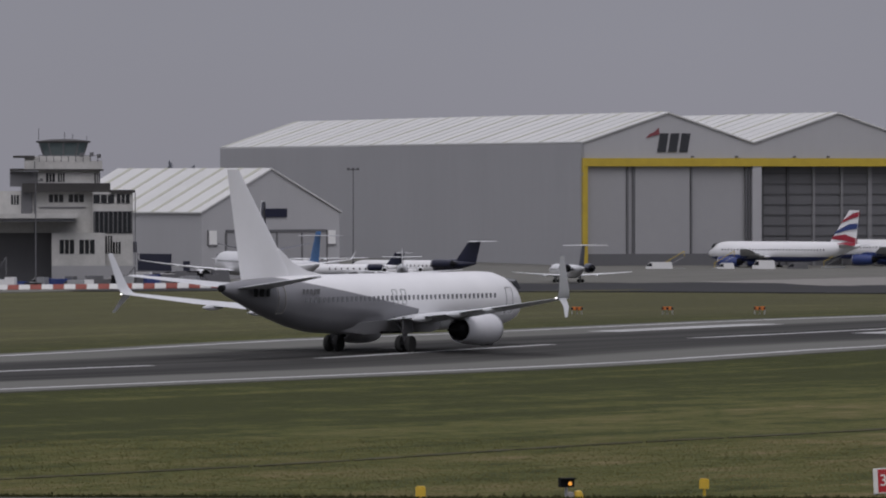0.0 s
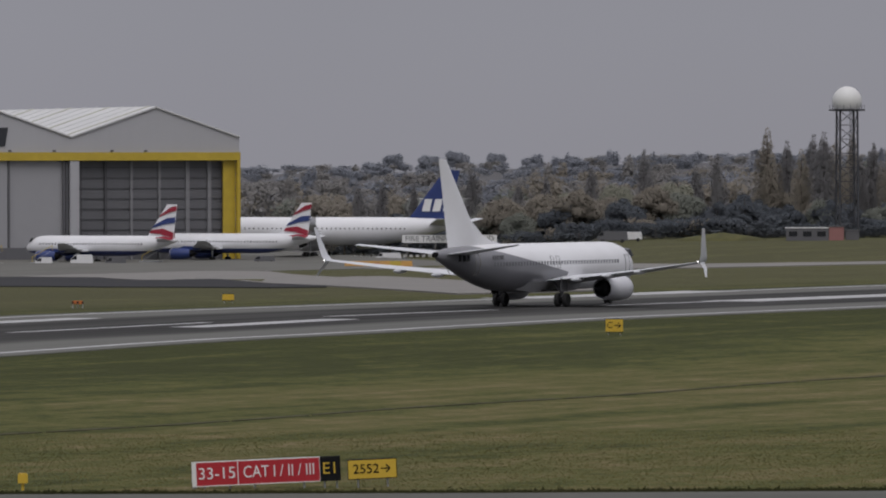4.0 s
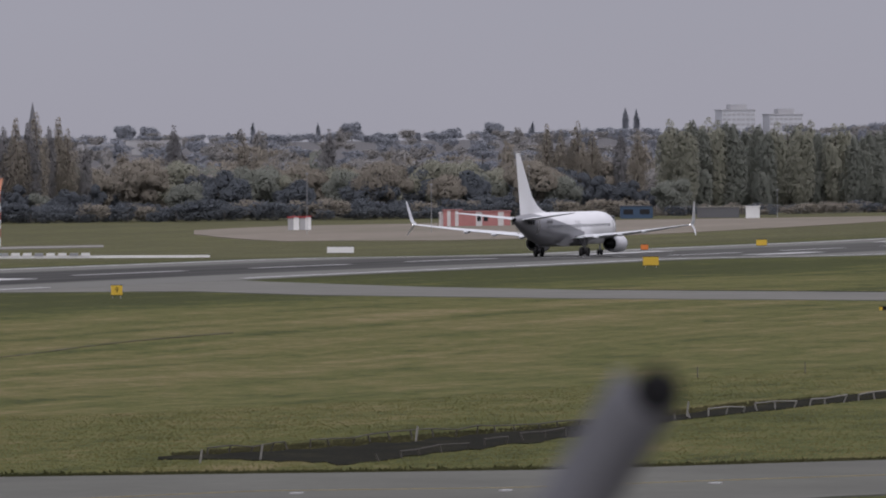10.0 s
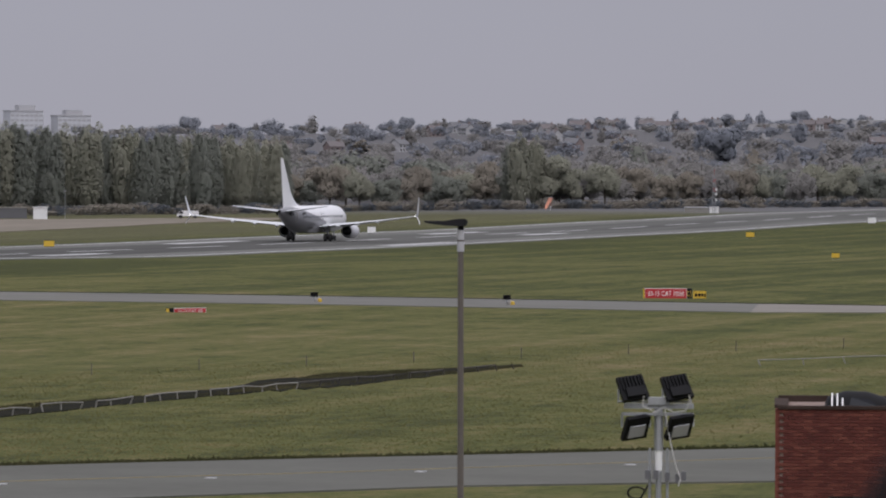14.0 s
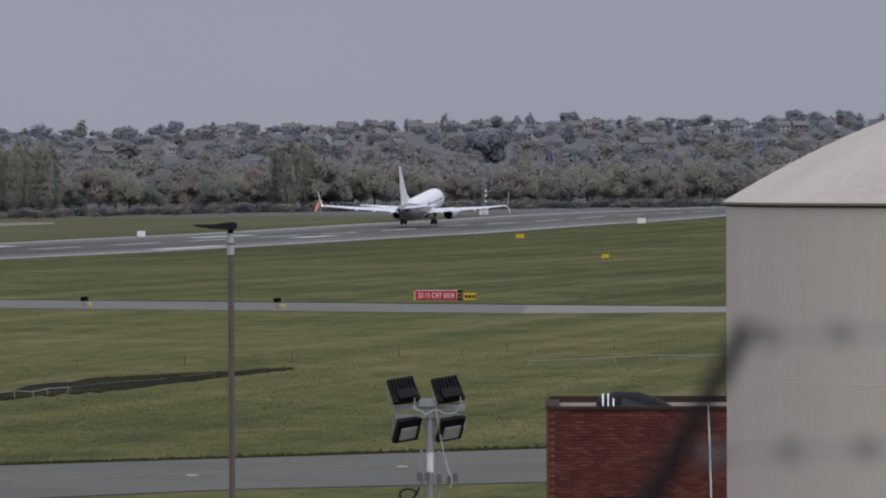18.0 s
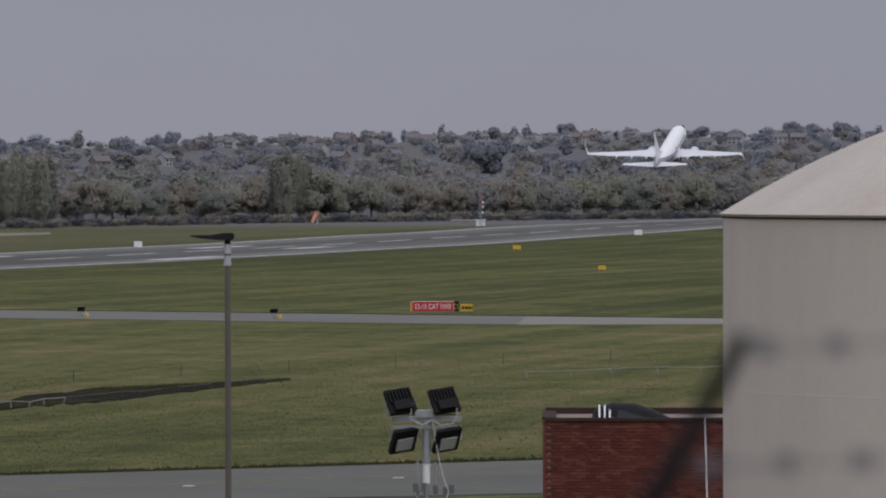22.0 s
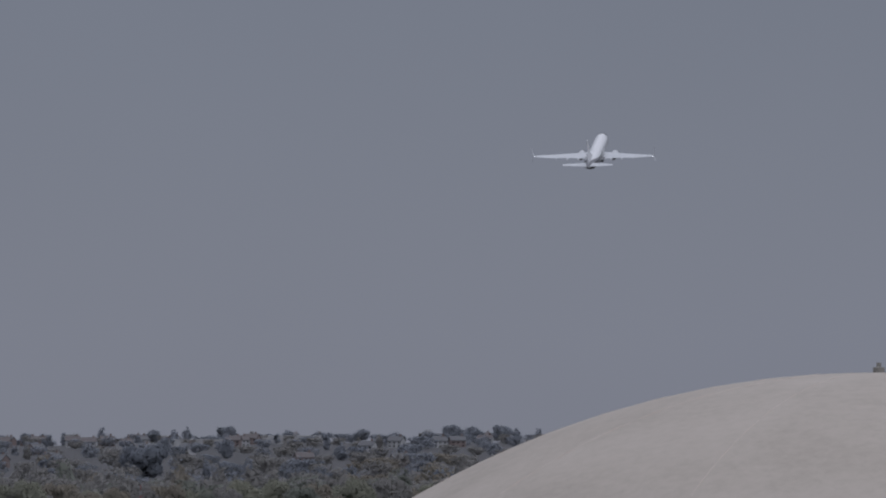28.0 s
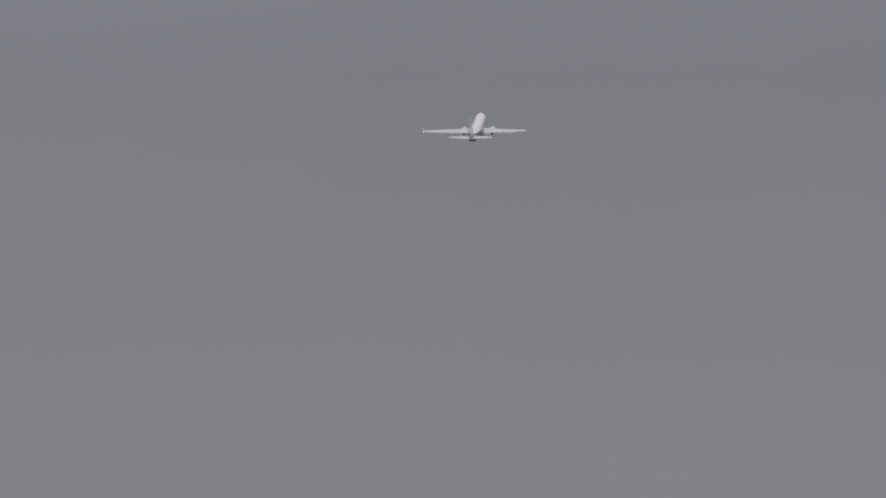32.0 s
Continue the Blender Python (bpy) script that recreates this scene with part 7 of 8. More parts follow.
# ---- the stand and its security fence, close to the camera ----
def terrace():
    g = Geo().box((0, -3, 4.6), (16, 20, 9.2))
    solid("terrace", g, M_CONCRETE, "plain flat-roofed terrace", "terrace", kind="structure")
    dn = 4.8
    fe = thing("security_fence", Matrix.Identity(4), "steel fence arms with barbed wire at the terrace edge", "fence")

    def near(u, e, d=dn):
        b = az(u)
        return Vector((d * math.sin(b), d * math.cos(b), hgt(e, d)))
    a, b = near(3262, -290), near(2900, -850)
    a2 = near(3272, -278, 4.72)
    axis = (b - a).normalized()
    g = Geo()
    n = 20
    s, t = axis.orthogonal().normalized(), None
    t = axis.cross(s)
    rings = []
    for c, r in ((a, 0.0235), (b, 0.0235)):
        rings.append([c + r * (math.cos(2 * math.pi * i / n) * s + math.sin(2 * math.pi * i / n) * t) for i in range(n)])
    inner = [[a + 0.017 * (math.cos(2 * math.pi * i / n) * s + math.sin(2 * math.pi * i / n) * t) for i in range(n)], [a + axis * 0.06 + 0.017 * (math.cos(2 * math.pi * i / n) * s + math.sin(2 * math.pi * i / n) * t) for i in range(n)]]
    arm = part("tube_arm", Geo().rings([rings[1], rings[0], inner[0], inner[1]]), M_ARM, fe, "grey galvanised tube with an open end", True)
    # black disc in place of the shade inside the open tube
    part("tube_hole", Geo().lathe([(0.002, -0.004), (0.016, 0.0), (0.002, 0.004)], near(3278, -293, 4.73), 14, "y"), M_BLACK, fe, "black disc for the tube's dark open end", True)
    part("post", Geo().rod(b, (b.x, b.y, 9.2), 0.024, n=12), M_GALV, fe)
    c, e = near(5110, -163, 5.0), near(4865, -600, 5.0)
    part("angle_arm", Geo().rod(c, e, 0.006, 0.009, 8), M_BLACK, fe, "thin dark angle-iron arm")
    part("post", Geo().rod(e, (e.x, e.y, 9.2), 0.02, n=10), M_GALV, fe)
    for e0, e1 in ((-190, -180), (-400, -385)):
        p0, p1 = near(5075 - (e0 + 180) * -0.5, e0, 5.0), near(6400, e1 + 40, 5.2)
        part("wire", Geo().rod(p0, p1, 0.0013, n=5), M_CLADDARK, fe, "thin fence wire")
        for i in range(11):
            q = p0.lerp(p1, (i + 0.6) / 11)
            part("barb", Geo().rod(q + Vector((-0.006, 0, -0.008)), q + Vector((0.006, 0, 0.008)), 0.0022, n=5).rod(q + Vector((-0.006, 0, 0.008)), q + Vector((0.006, 0, -0.008)), 0.0022, n=5), M_CLADDARK, fe)


terrace()


# ---- drainage ditch with a low broken rail ----
def ditch():
    us = [2394, 2524, 2724, 2824, 3074, 3214, 3300, 3600, 3780, 3840, 3996, 4156, 4300]
    near = [276.5, 276, 270, 275, 291, 303, 313, 336, 350, 355, 364, 383, 400.5]
    far = [277.5, 280, 289, 292, 305.5, 311, 319, 345, 360, 376, 380, 392, 402]
    rng = random.Random(9)
    rings = []
    n = 90
    for i in range(n + 1):
        u = us[0] + (us[-1] - us[0]) * i / n
        a, b = float(np.interp(u, us, near)), float(np.interp(u, us, far))
        a += rng.uniform(-0.08, 0.12) * (b - a)
        b += rng.uniform(-0.12, 0.05) * (b - a)
        p = [at(u, a), at(u, a + (b - a) * 0.4), at(u, a + (b - a) * 0.85), at(u, b)]
        hs = [0.03, 0.05, 0.09 + 0.05 * rng.random(), 0.04]
        rings.append([q + Vector((0, 0, h)) for q, h in zip(p, hs)] + [p[3] - Vector((0, 0, 0.3)), p[0] - Vector((0, 0, 0.3))])
    solid("ditch", Geo().rings(rings), M_EARTH, "dark wet earth bank of a drainage ditch", "ditch", kind="structure")
    rail = thing("ditch_rail", Matrix.Identity(4), "low weathered timber rail, leaning and broken in places", "fence")
    rng = random.Random(5)

    def run(u0, d0, u1, d1, n, h, skip, paint=M_RAIL):
        prev = None
        for i in range(n + 1):
            u, d = u0 + (u1 - u0) * i / n, d0 + (d1 - d0) * i / n
            q = at(u, d - 0.6)
            tip = q + Vector((rng.uniform(-0.25, 0.25), 0, h * rng.uniform(0.75, 1.1)))
            part("post", Geo().rod(q - Vector((0, 0, 0.2)), tip, 0.035, n=6), paint, rail)
            if prev is not None and rng.random() > skip:
                part("rail", Geo().rod(prev, tip, 0.026, n=6), paint, rail)
            prev = tip
    run(2480, 279, 3214, 311, 20, 0.36, 0.1)
    run(2790, 273, 3300, 312, 14, 0.3, 0.35)
    run(3310, 315, 3900, 360, 20, 0.34, 0.3, M_TIMBER)
    run(3910, 361, 4290, 396, 12, 0.32, 0.3)
    run(4726, 403, 5250, 422, 7, 0.42, 0.0, M_TIMBER)
    for i in range(10):
        u = 3350 + i * 190
        q = at(u, 378 + i * 8)
        part("wire_post", Geo().rod(q - Vector((0, 0, 0.1)), q + Vector((0, 0, 0.6)), 0.025, n=5), M_LAMPGREY, rail)
    for u, d, h in ((2575, 275, 0.6), (2468, 273, 0.5), (2850, 290, 0.7), (3330, 318, 0.7)):
        q = at(u, d)
        part("wire_post", Geo().rod(q - Vector((0, 0, 0.1)), q + Vector((0.1, 0, h)), 0.04, n=5), M_TIMBER, rail)


ditch()


# rough uncut grass along the near taxiway, and broken turf lines in the field
def rough_grass():
    rng = np.random.default_rng(11)
    n = 30000
    u = rng.uniform(-1400, 5700, n)
    b = (u - AHEAD) / UNIT
    edge = np.interp(u, [-2600, -1200, 0, 1300, 2464, 2824, 3124, 3596, 4196, 4746, 5200, 6600], [285, 270, 264.5, 261, 261.5, 262, 263, 269, 277, 285.5, 293, 320])
    dd = edge + 0.1 + 0.8 * rng.exponential(0.7, n)
    x, y = dd * np.sin(b), dd * np.cos(b)
    z = np.array([gz(p, q) for p, q in zip(x, y)])
    h = rng.uniform(0.03, 0.17, n)
    w_ = rng.uniform(0.03, 0.1, n)
    lx = rng.normal(0, 0.1, n)
    v = np.empty((n, 3, 3))
    v[:, 0] = np.stack([x - w_, y, z - 0.02], 1)
    v[:, 1] = np.stack([x + w_, y, z - 0.02], 1)
    v[:, 2] = np.stack([x + lx, y + rng.normal(0, 0.05, n), z + h], 1)
    me = bpy.data.meshes.new("rough_grass")
    me.from_pydata(v.reshape(-1, 3).tolist(), [], np.arange(3 * n).reshape(-1, 3).tolist())
    m = leafmat("rough grass blades", [(0.04, 0.045, 0.018), (0.06, 0.062, 0.026), (0.09, 0.082, 0.042)])
    me.materials.append(m)
    tagged(new("rough_grass", me), "rough uncut grass along the taxiway edge", "grass", kind="stuff")


rough_grass()


# ---- trees ----
def crown_points(rng, style, h, w_, n, leaf):
    """Leaf sprays of one crown, as triangles (n, 3, 3), with their soft normals; the trunk stands at the origin."""
    if style == "poplar":
        # a bundle of upright plumes, the outer ones shorter, each widest below its middle
        k = 11
        cx, cy = rng.normal(0, w_ * 0.17, k), rng.normal(0, w_ * 0.17, k)
        cx[0] = cy[0] = 0.0
        ztop = h * (1 - 0.55 * np.hypot(cx, cy) / w_ * 2 * rng.uniform(0.5, 1.1, k)).clip(0.45, 0.97)
        ztop[0] = h
        i = rng.integers(0, k, n)
        f = rng.random(n) ** 0.9
        z = h * 0.04 + f * (ztop[i] - h * 0.04)
        r = w_ * 0.21 * np.clip(f / 0.22, 0.35, 1) * np.clip((1.03 - f) / 0.4, 0, 1) ** 0.6 + 0.05
        a = rng.uniform(0, 2 * np.pi, n)
        q = 0.72 + 0.42 * rng.random(n)
        c = np.stack([cx[i] * (0.5 + 0.6 * f) + r * q * np.cos(a), cy[i] * (0.5 + 0.6 * f) + r * q * np.sin(a), z], 1)
        out = np.stack([0.35 * np.cos(a), 0.35 * np.sin(a), 0.55 + 0.4 * f], 1) + 2.2 * np.stack([c[:, 0], c[:, 1], 0 * f], 1) / w_
        up = np.array([0.25, 0.25, 1.0])
    else:
        k = 26 if style == "round" else 18
        g = rng.normal(0, 1, (k, 3))
        g /= np.linalg.norm(g, axis=1)[:, None]
        g *= rng.random((k, 1)) ** 0.4
        lo = 0.12 if style == "round" else 0.04
        mid = h * (0.5 + lo / 2)
        cen = g * np.array([w_ * 0.39, w_ * 0.39, h * (0.5 - lo / 2) * 0.7]) + np.array([0, 0, mid])
        if style == "cone":
            cen[:, :2] *= np.clip(1.35 - cen[:, 2:3] / h, 0.15, 1)
        if style == "dome":
            cen = (cen - np.array([0, 0, mid])) * 0.75 + np.array([0, 0, mid])
        rad = w_ * rng.uniform(0.10, 0.21, k) * (1.3 if style == "dome" else 1.0)
        # sprays lie on the clumps' outer surfaces; those buried in a neighbouring clump are left out
        i = rng.integers(0, k, 3 * n)
        o = rng.normal(0, 1, (3 * n, 3))
        o /= np.linalg.norm(o, axis=1)[:, None]
        c = cen[i] + o * rad[i][:, None] * np.array([1, 1, 0.85]) * (0.72 + 0.38 * rng.random((3 * n, 1)) + 0.25 * (rng.random((3 * n, 1)) > 0.92))
        gap = np.linalg.norm((c[:, None] - cen[None]) / np.array([1, 1, 0.85]), axis=2) / rad[None]
        gap[np.arange(3 * n), i] = 9.0
        keep = np.flatnonzero(gap.min(axis=1) > 0.8)
        keep = np.resize(keep, n) if len(keep) < n else keep[:n]
        c, o = c[keep], o[keep]
        c[:, 2] = np.maximum(c[:, 2], h * 0.03)
        up = np.array([0.8, 0.8, 0.8])
        out = 0.25 * o + 0.65 * (c - np.array([0, 0, mid])) / np.array([w_ * 0.5, w_ * 0.5, h * 0.5]) + np.array([0, 0, 1.0])
    out /= np.linalg.norm(out, axis=1)[:, None]
    # leaf sprays lie roughly along the crown's surface
    nr = (out if style == "poplar" else o) + 0.4 * rng.normal(0, 1, (n, 3))
    nr /= np.linalg.norm(nr, axis=1)[:, None]
    a = rng.normal(0, 1, (n, 3)) * up
    a -= nr * np.sum(a * nr, 1)[:, None]
    a /= np.linalg.norm(a, axis=1)[:, None]
    b = np.cross(nr, a)
    shade = 0.9 * out + 0.1 * nr
    shade /= np.linalg.norm(shade, axis=1)[:, None]
    s = leaf * rng.uniform(0.6, 1.4, (n, 1))
    a *= s * (2.3 if style == "poplar" else 1.0)
    b *= s * (0.62 if style == "poplar" else 0.8)
    return np.stack([c - a, c + 0.5 * a - b, c + 0.5 * a + b], 1), shade


def leaf_mesh(name, leaves, normals, material):
    """One triangle to a leaf spray."""
    n = len(leaves)
    me = bpy.data.meshes.new(name)
    me.vertices.add(3 * n)
    me.vertices.foreach_set("co", leaves.reshape(-1).astype(np.float32))
    me.loops.add(3 * n)
    me.loops.foreach_set("vertex_index", np.arange(3 * n, dtype=np.int32))
    me.polygons.add(n)
    me.polygons.foreach_set("loop_start", np.arange(0, 3 * n, 3, dtype=np.int32))
    me.update(calc_edges=True)
    me.normals_split_custom_set_from_vertices(np.repeat(normals, 3, axis=0).astype(np.float32))
    me.materials.append(material)
    return me


# short blades over the open field and along the ditch
def tufts(name, label, n, seed, u0, u1, d_lo, d_hi, h0, h1, w0, w1, cols):
    """Short blades scattered over a stretch of field; d_lo and d_hi give its near and far edges by bearing."""
    rng = np.random.default_rng(seed)
    u = rng.uniform(u0, u1, n)
    us = np.linspace(u0, u1, len(d_lo))
    lo, hi = np.interp(u, us, d_lo), np.interp(u, us, d_hi)
    d = lo + (hi - lo) * rng.random(n)
    b = (u - AHEAD) / UNIT
    x, y = d * np.sin(b), d * np.cos(b)
    z = np.array([gz(p, q) for p, q in zip(x, y)])
    h, w_ = rng.uniform(h0, h1, n), rng.uniform(w0, w1, n)
    v = np.empty((n, 3, 3))
    v[:, 0] = np.stack([x - w_, y, z - 0.02], 1)
    v[:, 1] = np.stack([x + w_, y, z - 0.02], 1)
    v[:, 2] = np.stack([x + rng.normal(0, 0.08, n), y + rng.normal(0, 0.05, n), z + h], 1)
    nrm = np.tile(np.array([0.0, -0.35, 0.94]), (n, 1))
    tagged(new(name, leaf_mesh(name, v, nrm, leafmat(name.replace("_", " ") + " blades", cols))), label, "grass", kind="stuff")


FIELD = [(0.105, 0.108, 0.038), (0.16, 0.148, 0.06), (0.23, 0.198, 0.095)]
RANK = [(0.04, 0.04, 0.02), (0.07, 0.066, 0.034), (0.11, 0.098, 0.05)]
tufts("field_grass", "short tufted grass of the open field", 60000, 41, 2300, 5300, (264, 264, 268, 278, 288, 296), (330, 350, 390, 430, 470, 480), 0.012, 0.045, 0.03, 0.1, FIELD)
tufts("field_grass", "short tufted grass beside the near taxiway", 42000, 42, -900, 2300, (268, 266, 264, 262, 264), (330, 330, 330, 330, 330), 0.012, 0.045, 0.03, 0.1, FIELD)
tufts("ditch_growth", "dark rank growth along the drainage ditch", 9000, 43, 3780, 4300, (352, 363, 381, 400), (354, 387, 394, 402), 0.03, 0.12, 0.03, 0.1, RANK)
tufts("ditch_growth", "dark rank growth along the drainage ditch", 6000, 44, 2420, 3780, (278, 288, 303, 330, 350), (282, 296, 310, 338, 356), 0.03, 0.12, 0.03, 0.1, RANK)


TREES = {}


def tree_models():
    rng = np.random.default_rng(3)
    for key, style, mname, h, w_, n, leaf, label in (
            ("poplar_a", "poplar", "bare", 22, 6.2, 6200, 0.19, "tall slender poplar with thinning olive foliage"), ("poplar_b", "poplar", "bare", 20, 5.4, 5800, 0.19, "tall slender poplar with thinning olive foliage"),
            ("poplar_c", "poplar", "brown", 23, 6.6, 6400, 0.19, "tall slender poplar turning brown"), ("lime_a", "poplar", "poplar", 17, 6.6, 6400, 0.2, "upright olive-green tree in a dense row"),
            ("lime_b", "poplar", "green", 16, 6.2, 6000, 0.2, "upright olive-green tree in a dense row"), ("round_a", "round", "brown", 12, 11, 6500, 0.29, "broad autumn-brown tree with thinning leaves"),
            ("round_b", "round", "green", 11, 12, 6500, 0.29, "broad dull green tree"), ("round_c", "round", "poplar", 13, 10, 6500, 0.28, "broad olive tree with thin foliage"),
            ("dark_a", "round", "dark", 10, 11, 6000, 0.29, "dense dark evergreen tree"), ("dark_b", "cone", "dark", 13, 8, 5000, 0.26, "dark upright evergreen tree"), ("big_round", "round", "fardark", 15, 17, 7000, 0.6, "very large dark round-crowned tree"), ("pale_a", "round", "farwarm", 12, 11, 6000, 0.29, "broad tree with thinning leaves, hazed grey-brown"), ("pale_b", "round", "brown", 11, 11, 6000, 0.29, "broad russet tree with thinning leaves"), ("sky_round", "round", "far", 12, 14, 5500, 0.33, "round-crowned tree on the far skyline"), ("sky_slim", "poplar", "fardark", 18, 4.5, 2200, 0.36, "slim upright tree on the far skyline")):
        t = thing("poplar_tree" if "poplar" in key else "tree", Matrix.Translation((0, -900 - 40 * len(TREES), gz(0, -900))), label, "tree", "trees along the airfield edge")
        r = 0.012 * h + 0.06
        g = Geo().rod((0, 0, -0.3), (0.1, 0, h * 0.45), r * 1.5, r).rod((0.1, 0, h * 0.45), (0.0, 0.1, h * 0.9), r, r * 0.25)
        for i in range(7):
            a = rng.uniform(0, 6.28)
            z = h * rng.uniform(0.15, 0.6)
            sp = w_ * (0.12 if style == "poplar" else 0.34)
            g.rod((0.05, 0, z), (sp * math.cos(a), sp * math.sin(a), z + h * rng.uniform(0.12, 0.28)), r * 0.5, r * 0.15, 6)
        part("trunk", g, M_BARK, t)
        part("crown", leaf_mesh("crown", *crown_points(rng, style, h, w_, n, leaf), M_LEAF[mname]), None, t)
        TREES[key] = t


tree_models()


def plant(key, u, d, k=1.0, used=set()):
    p = at(u, d)
    m = Matrix.Translation(p) @ pose(0, 0, 0, 0, 0, random.uniform(0, 360))
    src = TREES[key]
    if key not in used:
        used.add(key)
        src.matrix_basis = m @ Matrix.Diagonal((k, k, k, 1))
        return src
    ob = copy_thing(src, m)
    ob.scale = (k * random.uniform(0.92, 1.08), k * random.uniform(0.92, 1.08), k)
    return ob


random.seed(8)
# scattered poplars and dark scrub left of the radar tower
for i in range(15):
    plant(random.choice(["poplar_a", "poplar_b", "round_c"]), 1060 + i * 46 + random.uniform(-15, 15), 1580 + random.uniform(-30, 60), random.uniform(0.62, 0.95))
for i in range(26):
    plant(random.choice(["dark_a", "round_b", "round_a", "dark_a"]), 1040 + i * 33 + random.uniform(-12, 12), 1525 + random.uniform(-20, 25), random.uniform(0.6, 0.95))
# tall poplars round the radar tower
for u, k in ((1781, 1.0), (1815, 0.92), (1862, 0.98), (1880, 1.0), (1902, 0.9), (1930, 0.95), (1968, 0.98), (2015, 0.96), (2032, 1.0), (2050, 0.98), (2070, 1.03), (2092, 0.9), (2108, 0.98), (2125, 1.0), (2146, 0.95), (2168, 1.04), (2182, 1.0), (2205, 1.0), (2221, 0.96), (2238, 0.85), (2000, 0.9), (1840, 0.8), (1945, 0.85), (2155, 0.8), (2270, 0.8)):
    plant(random.choice(["poplar_a", "poplar_b", "poplar_c"]), u, 1530 + random.uniform(-25, 30), k * 0.98)
for i in range(18):
    plant(random.choice(["dark_a", "round_b", "dark_b"]), 1700 + i * 34 + random.uniform(-12, 12), 1500 + random.uniform(-12, 10), random.uniform(0.5, 0.8))
# lower mixed woods
for i in range(52):
    plant(random.choice(["round_a", "round_b", "round_c", "dark_a", "dark_b", "round_a"]), 2290 + i * 17.5 + random.uniform(-8, 8), 1530 + random.uniform(-45, 90), random.uniform(0.75, 1.1))
for u, k in ((2425, 0.9), (2550, 0.75), (2700, 0.85), (3085, 0.84), (3110, 0.78), (3140, 0.86), (3165, 0.76), (3215, 0.8), (3245, 0.76)):
    plant(random.choice(["poplar_a", "poplar_c"]), u, 1600, k)
# dense upright row
for i in range(40):
    u = 3300 + i * 14.8
    plant(random.choice(["lime_a", "lime_b"]), u + random.uniform(-4, 4), 1545 + random.uniform(-12, 25) + i * 2, (1.2 - 0.0062 * i) * random.uniform(0.93, 1.05))
for i in range(8):
    plant(random.choice(["dark_a", "round_b", "dark_b"]), 3080 + i * 32, 1500 + random.uniform(-10, 10), random.uniform(0.55, 0.9))
# woods beyond the runway's end
for i in range(60):
    u = 3890 + i * 26 + random.uniform(-12, 12)
    d = 1640 + max(0, (u - 4100)) * 0.22 + random.uniform(0, 60)
    plant(random.choice(["round_a", "pale_b", "round_c", "pale_a", "pale_a", "round_b"]), u, d, random.uniform(0.62, 0.98))
plant("lime_a", 4295, 1690, 1.05), plant("lime_b", 4275, 1695, 0.95), plant("lime_a", 4325, 1700, 1.0), plant("round_c", 4350, 1700, 1.05)
plant("big_round", 4645, 2900, 1.15)
# trees behind the old hangar
for key, u, k in (("sky_slim", -483, 1.22), ("sky_slim", -452, 1.05), ("sky_slim", -441, 1.15), ("sky_round", -408, 1.6)):
    plant(key, u, 2300, k)
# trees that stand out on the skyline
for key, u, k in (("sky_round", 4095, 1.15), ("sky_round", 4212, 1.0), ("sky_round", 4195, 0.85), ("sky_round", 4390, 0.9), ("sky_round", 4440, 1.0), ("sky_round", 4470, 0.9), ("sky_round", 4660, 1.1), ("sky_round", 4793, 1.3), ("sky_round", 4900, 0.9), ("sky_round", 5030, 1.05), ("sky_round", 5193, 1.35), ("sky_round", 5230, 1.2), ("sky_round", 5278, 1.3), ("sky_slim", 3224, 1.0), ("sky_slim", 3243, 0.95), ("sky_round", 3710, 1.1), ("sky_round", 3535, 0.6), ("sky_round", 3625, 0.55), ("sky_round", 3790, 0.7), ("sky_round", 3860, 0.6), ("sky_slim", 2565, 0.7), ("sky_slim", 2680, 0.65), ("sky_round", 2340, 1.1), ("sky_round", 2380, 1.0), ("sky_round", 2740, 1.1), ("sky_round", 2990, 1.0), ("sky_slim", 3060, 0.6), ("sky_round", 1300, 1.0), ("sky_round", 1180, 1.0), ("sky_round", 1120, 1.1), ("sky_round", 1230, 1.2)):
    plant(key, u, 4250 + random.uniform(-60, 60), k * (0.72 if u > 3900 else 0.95))


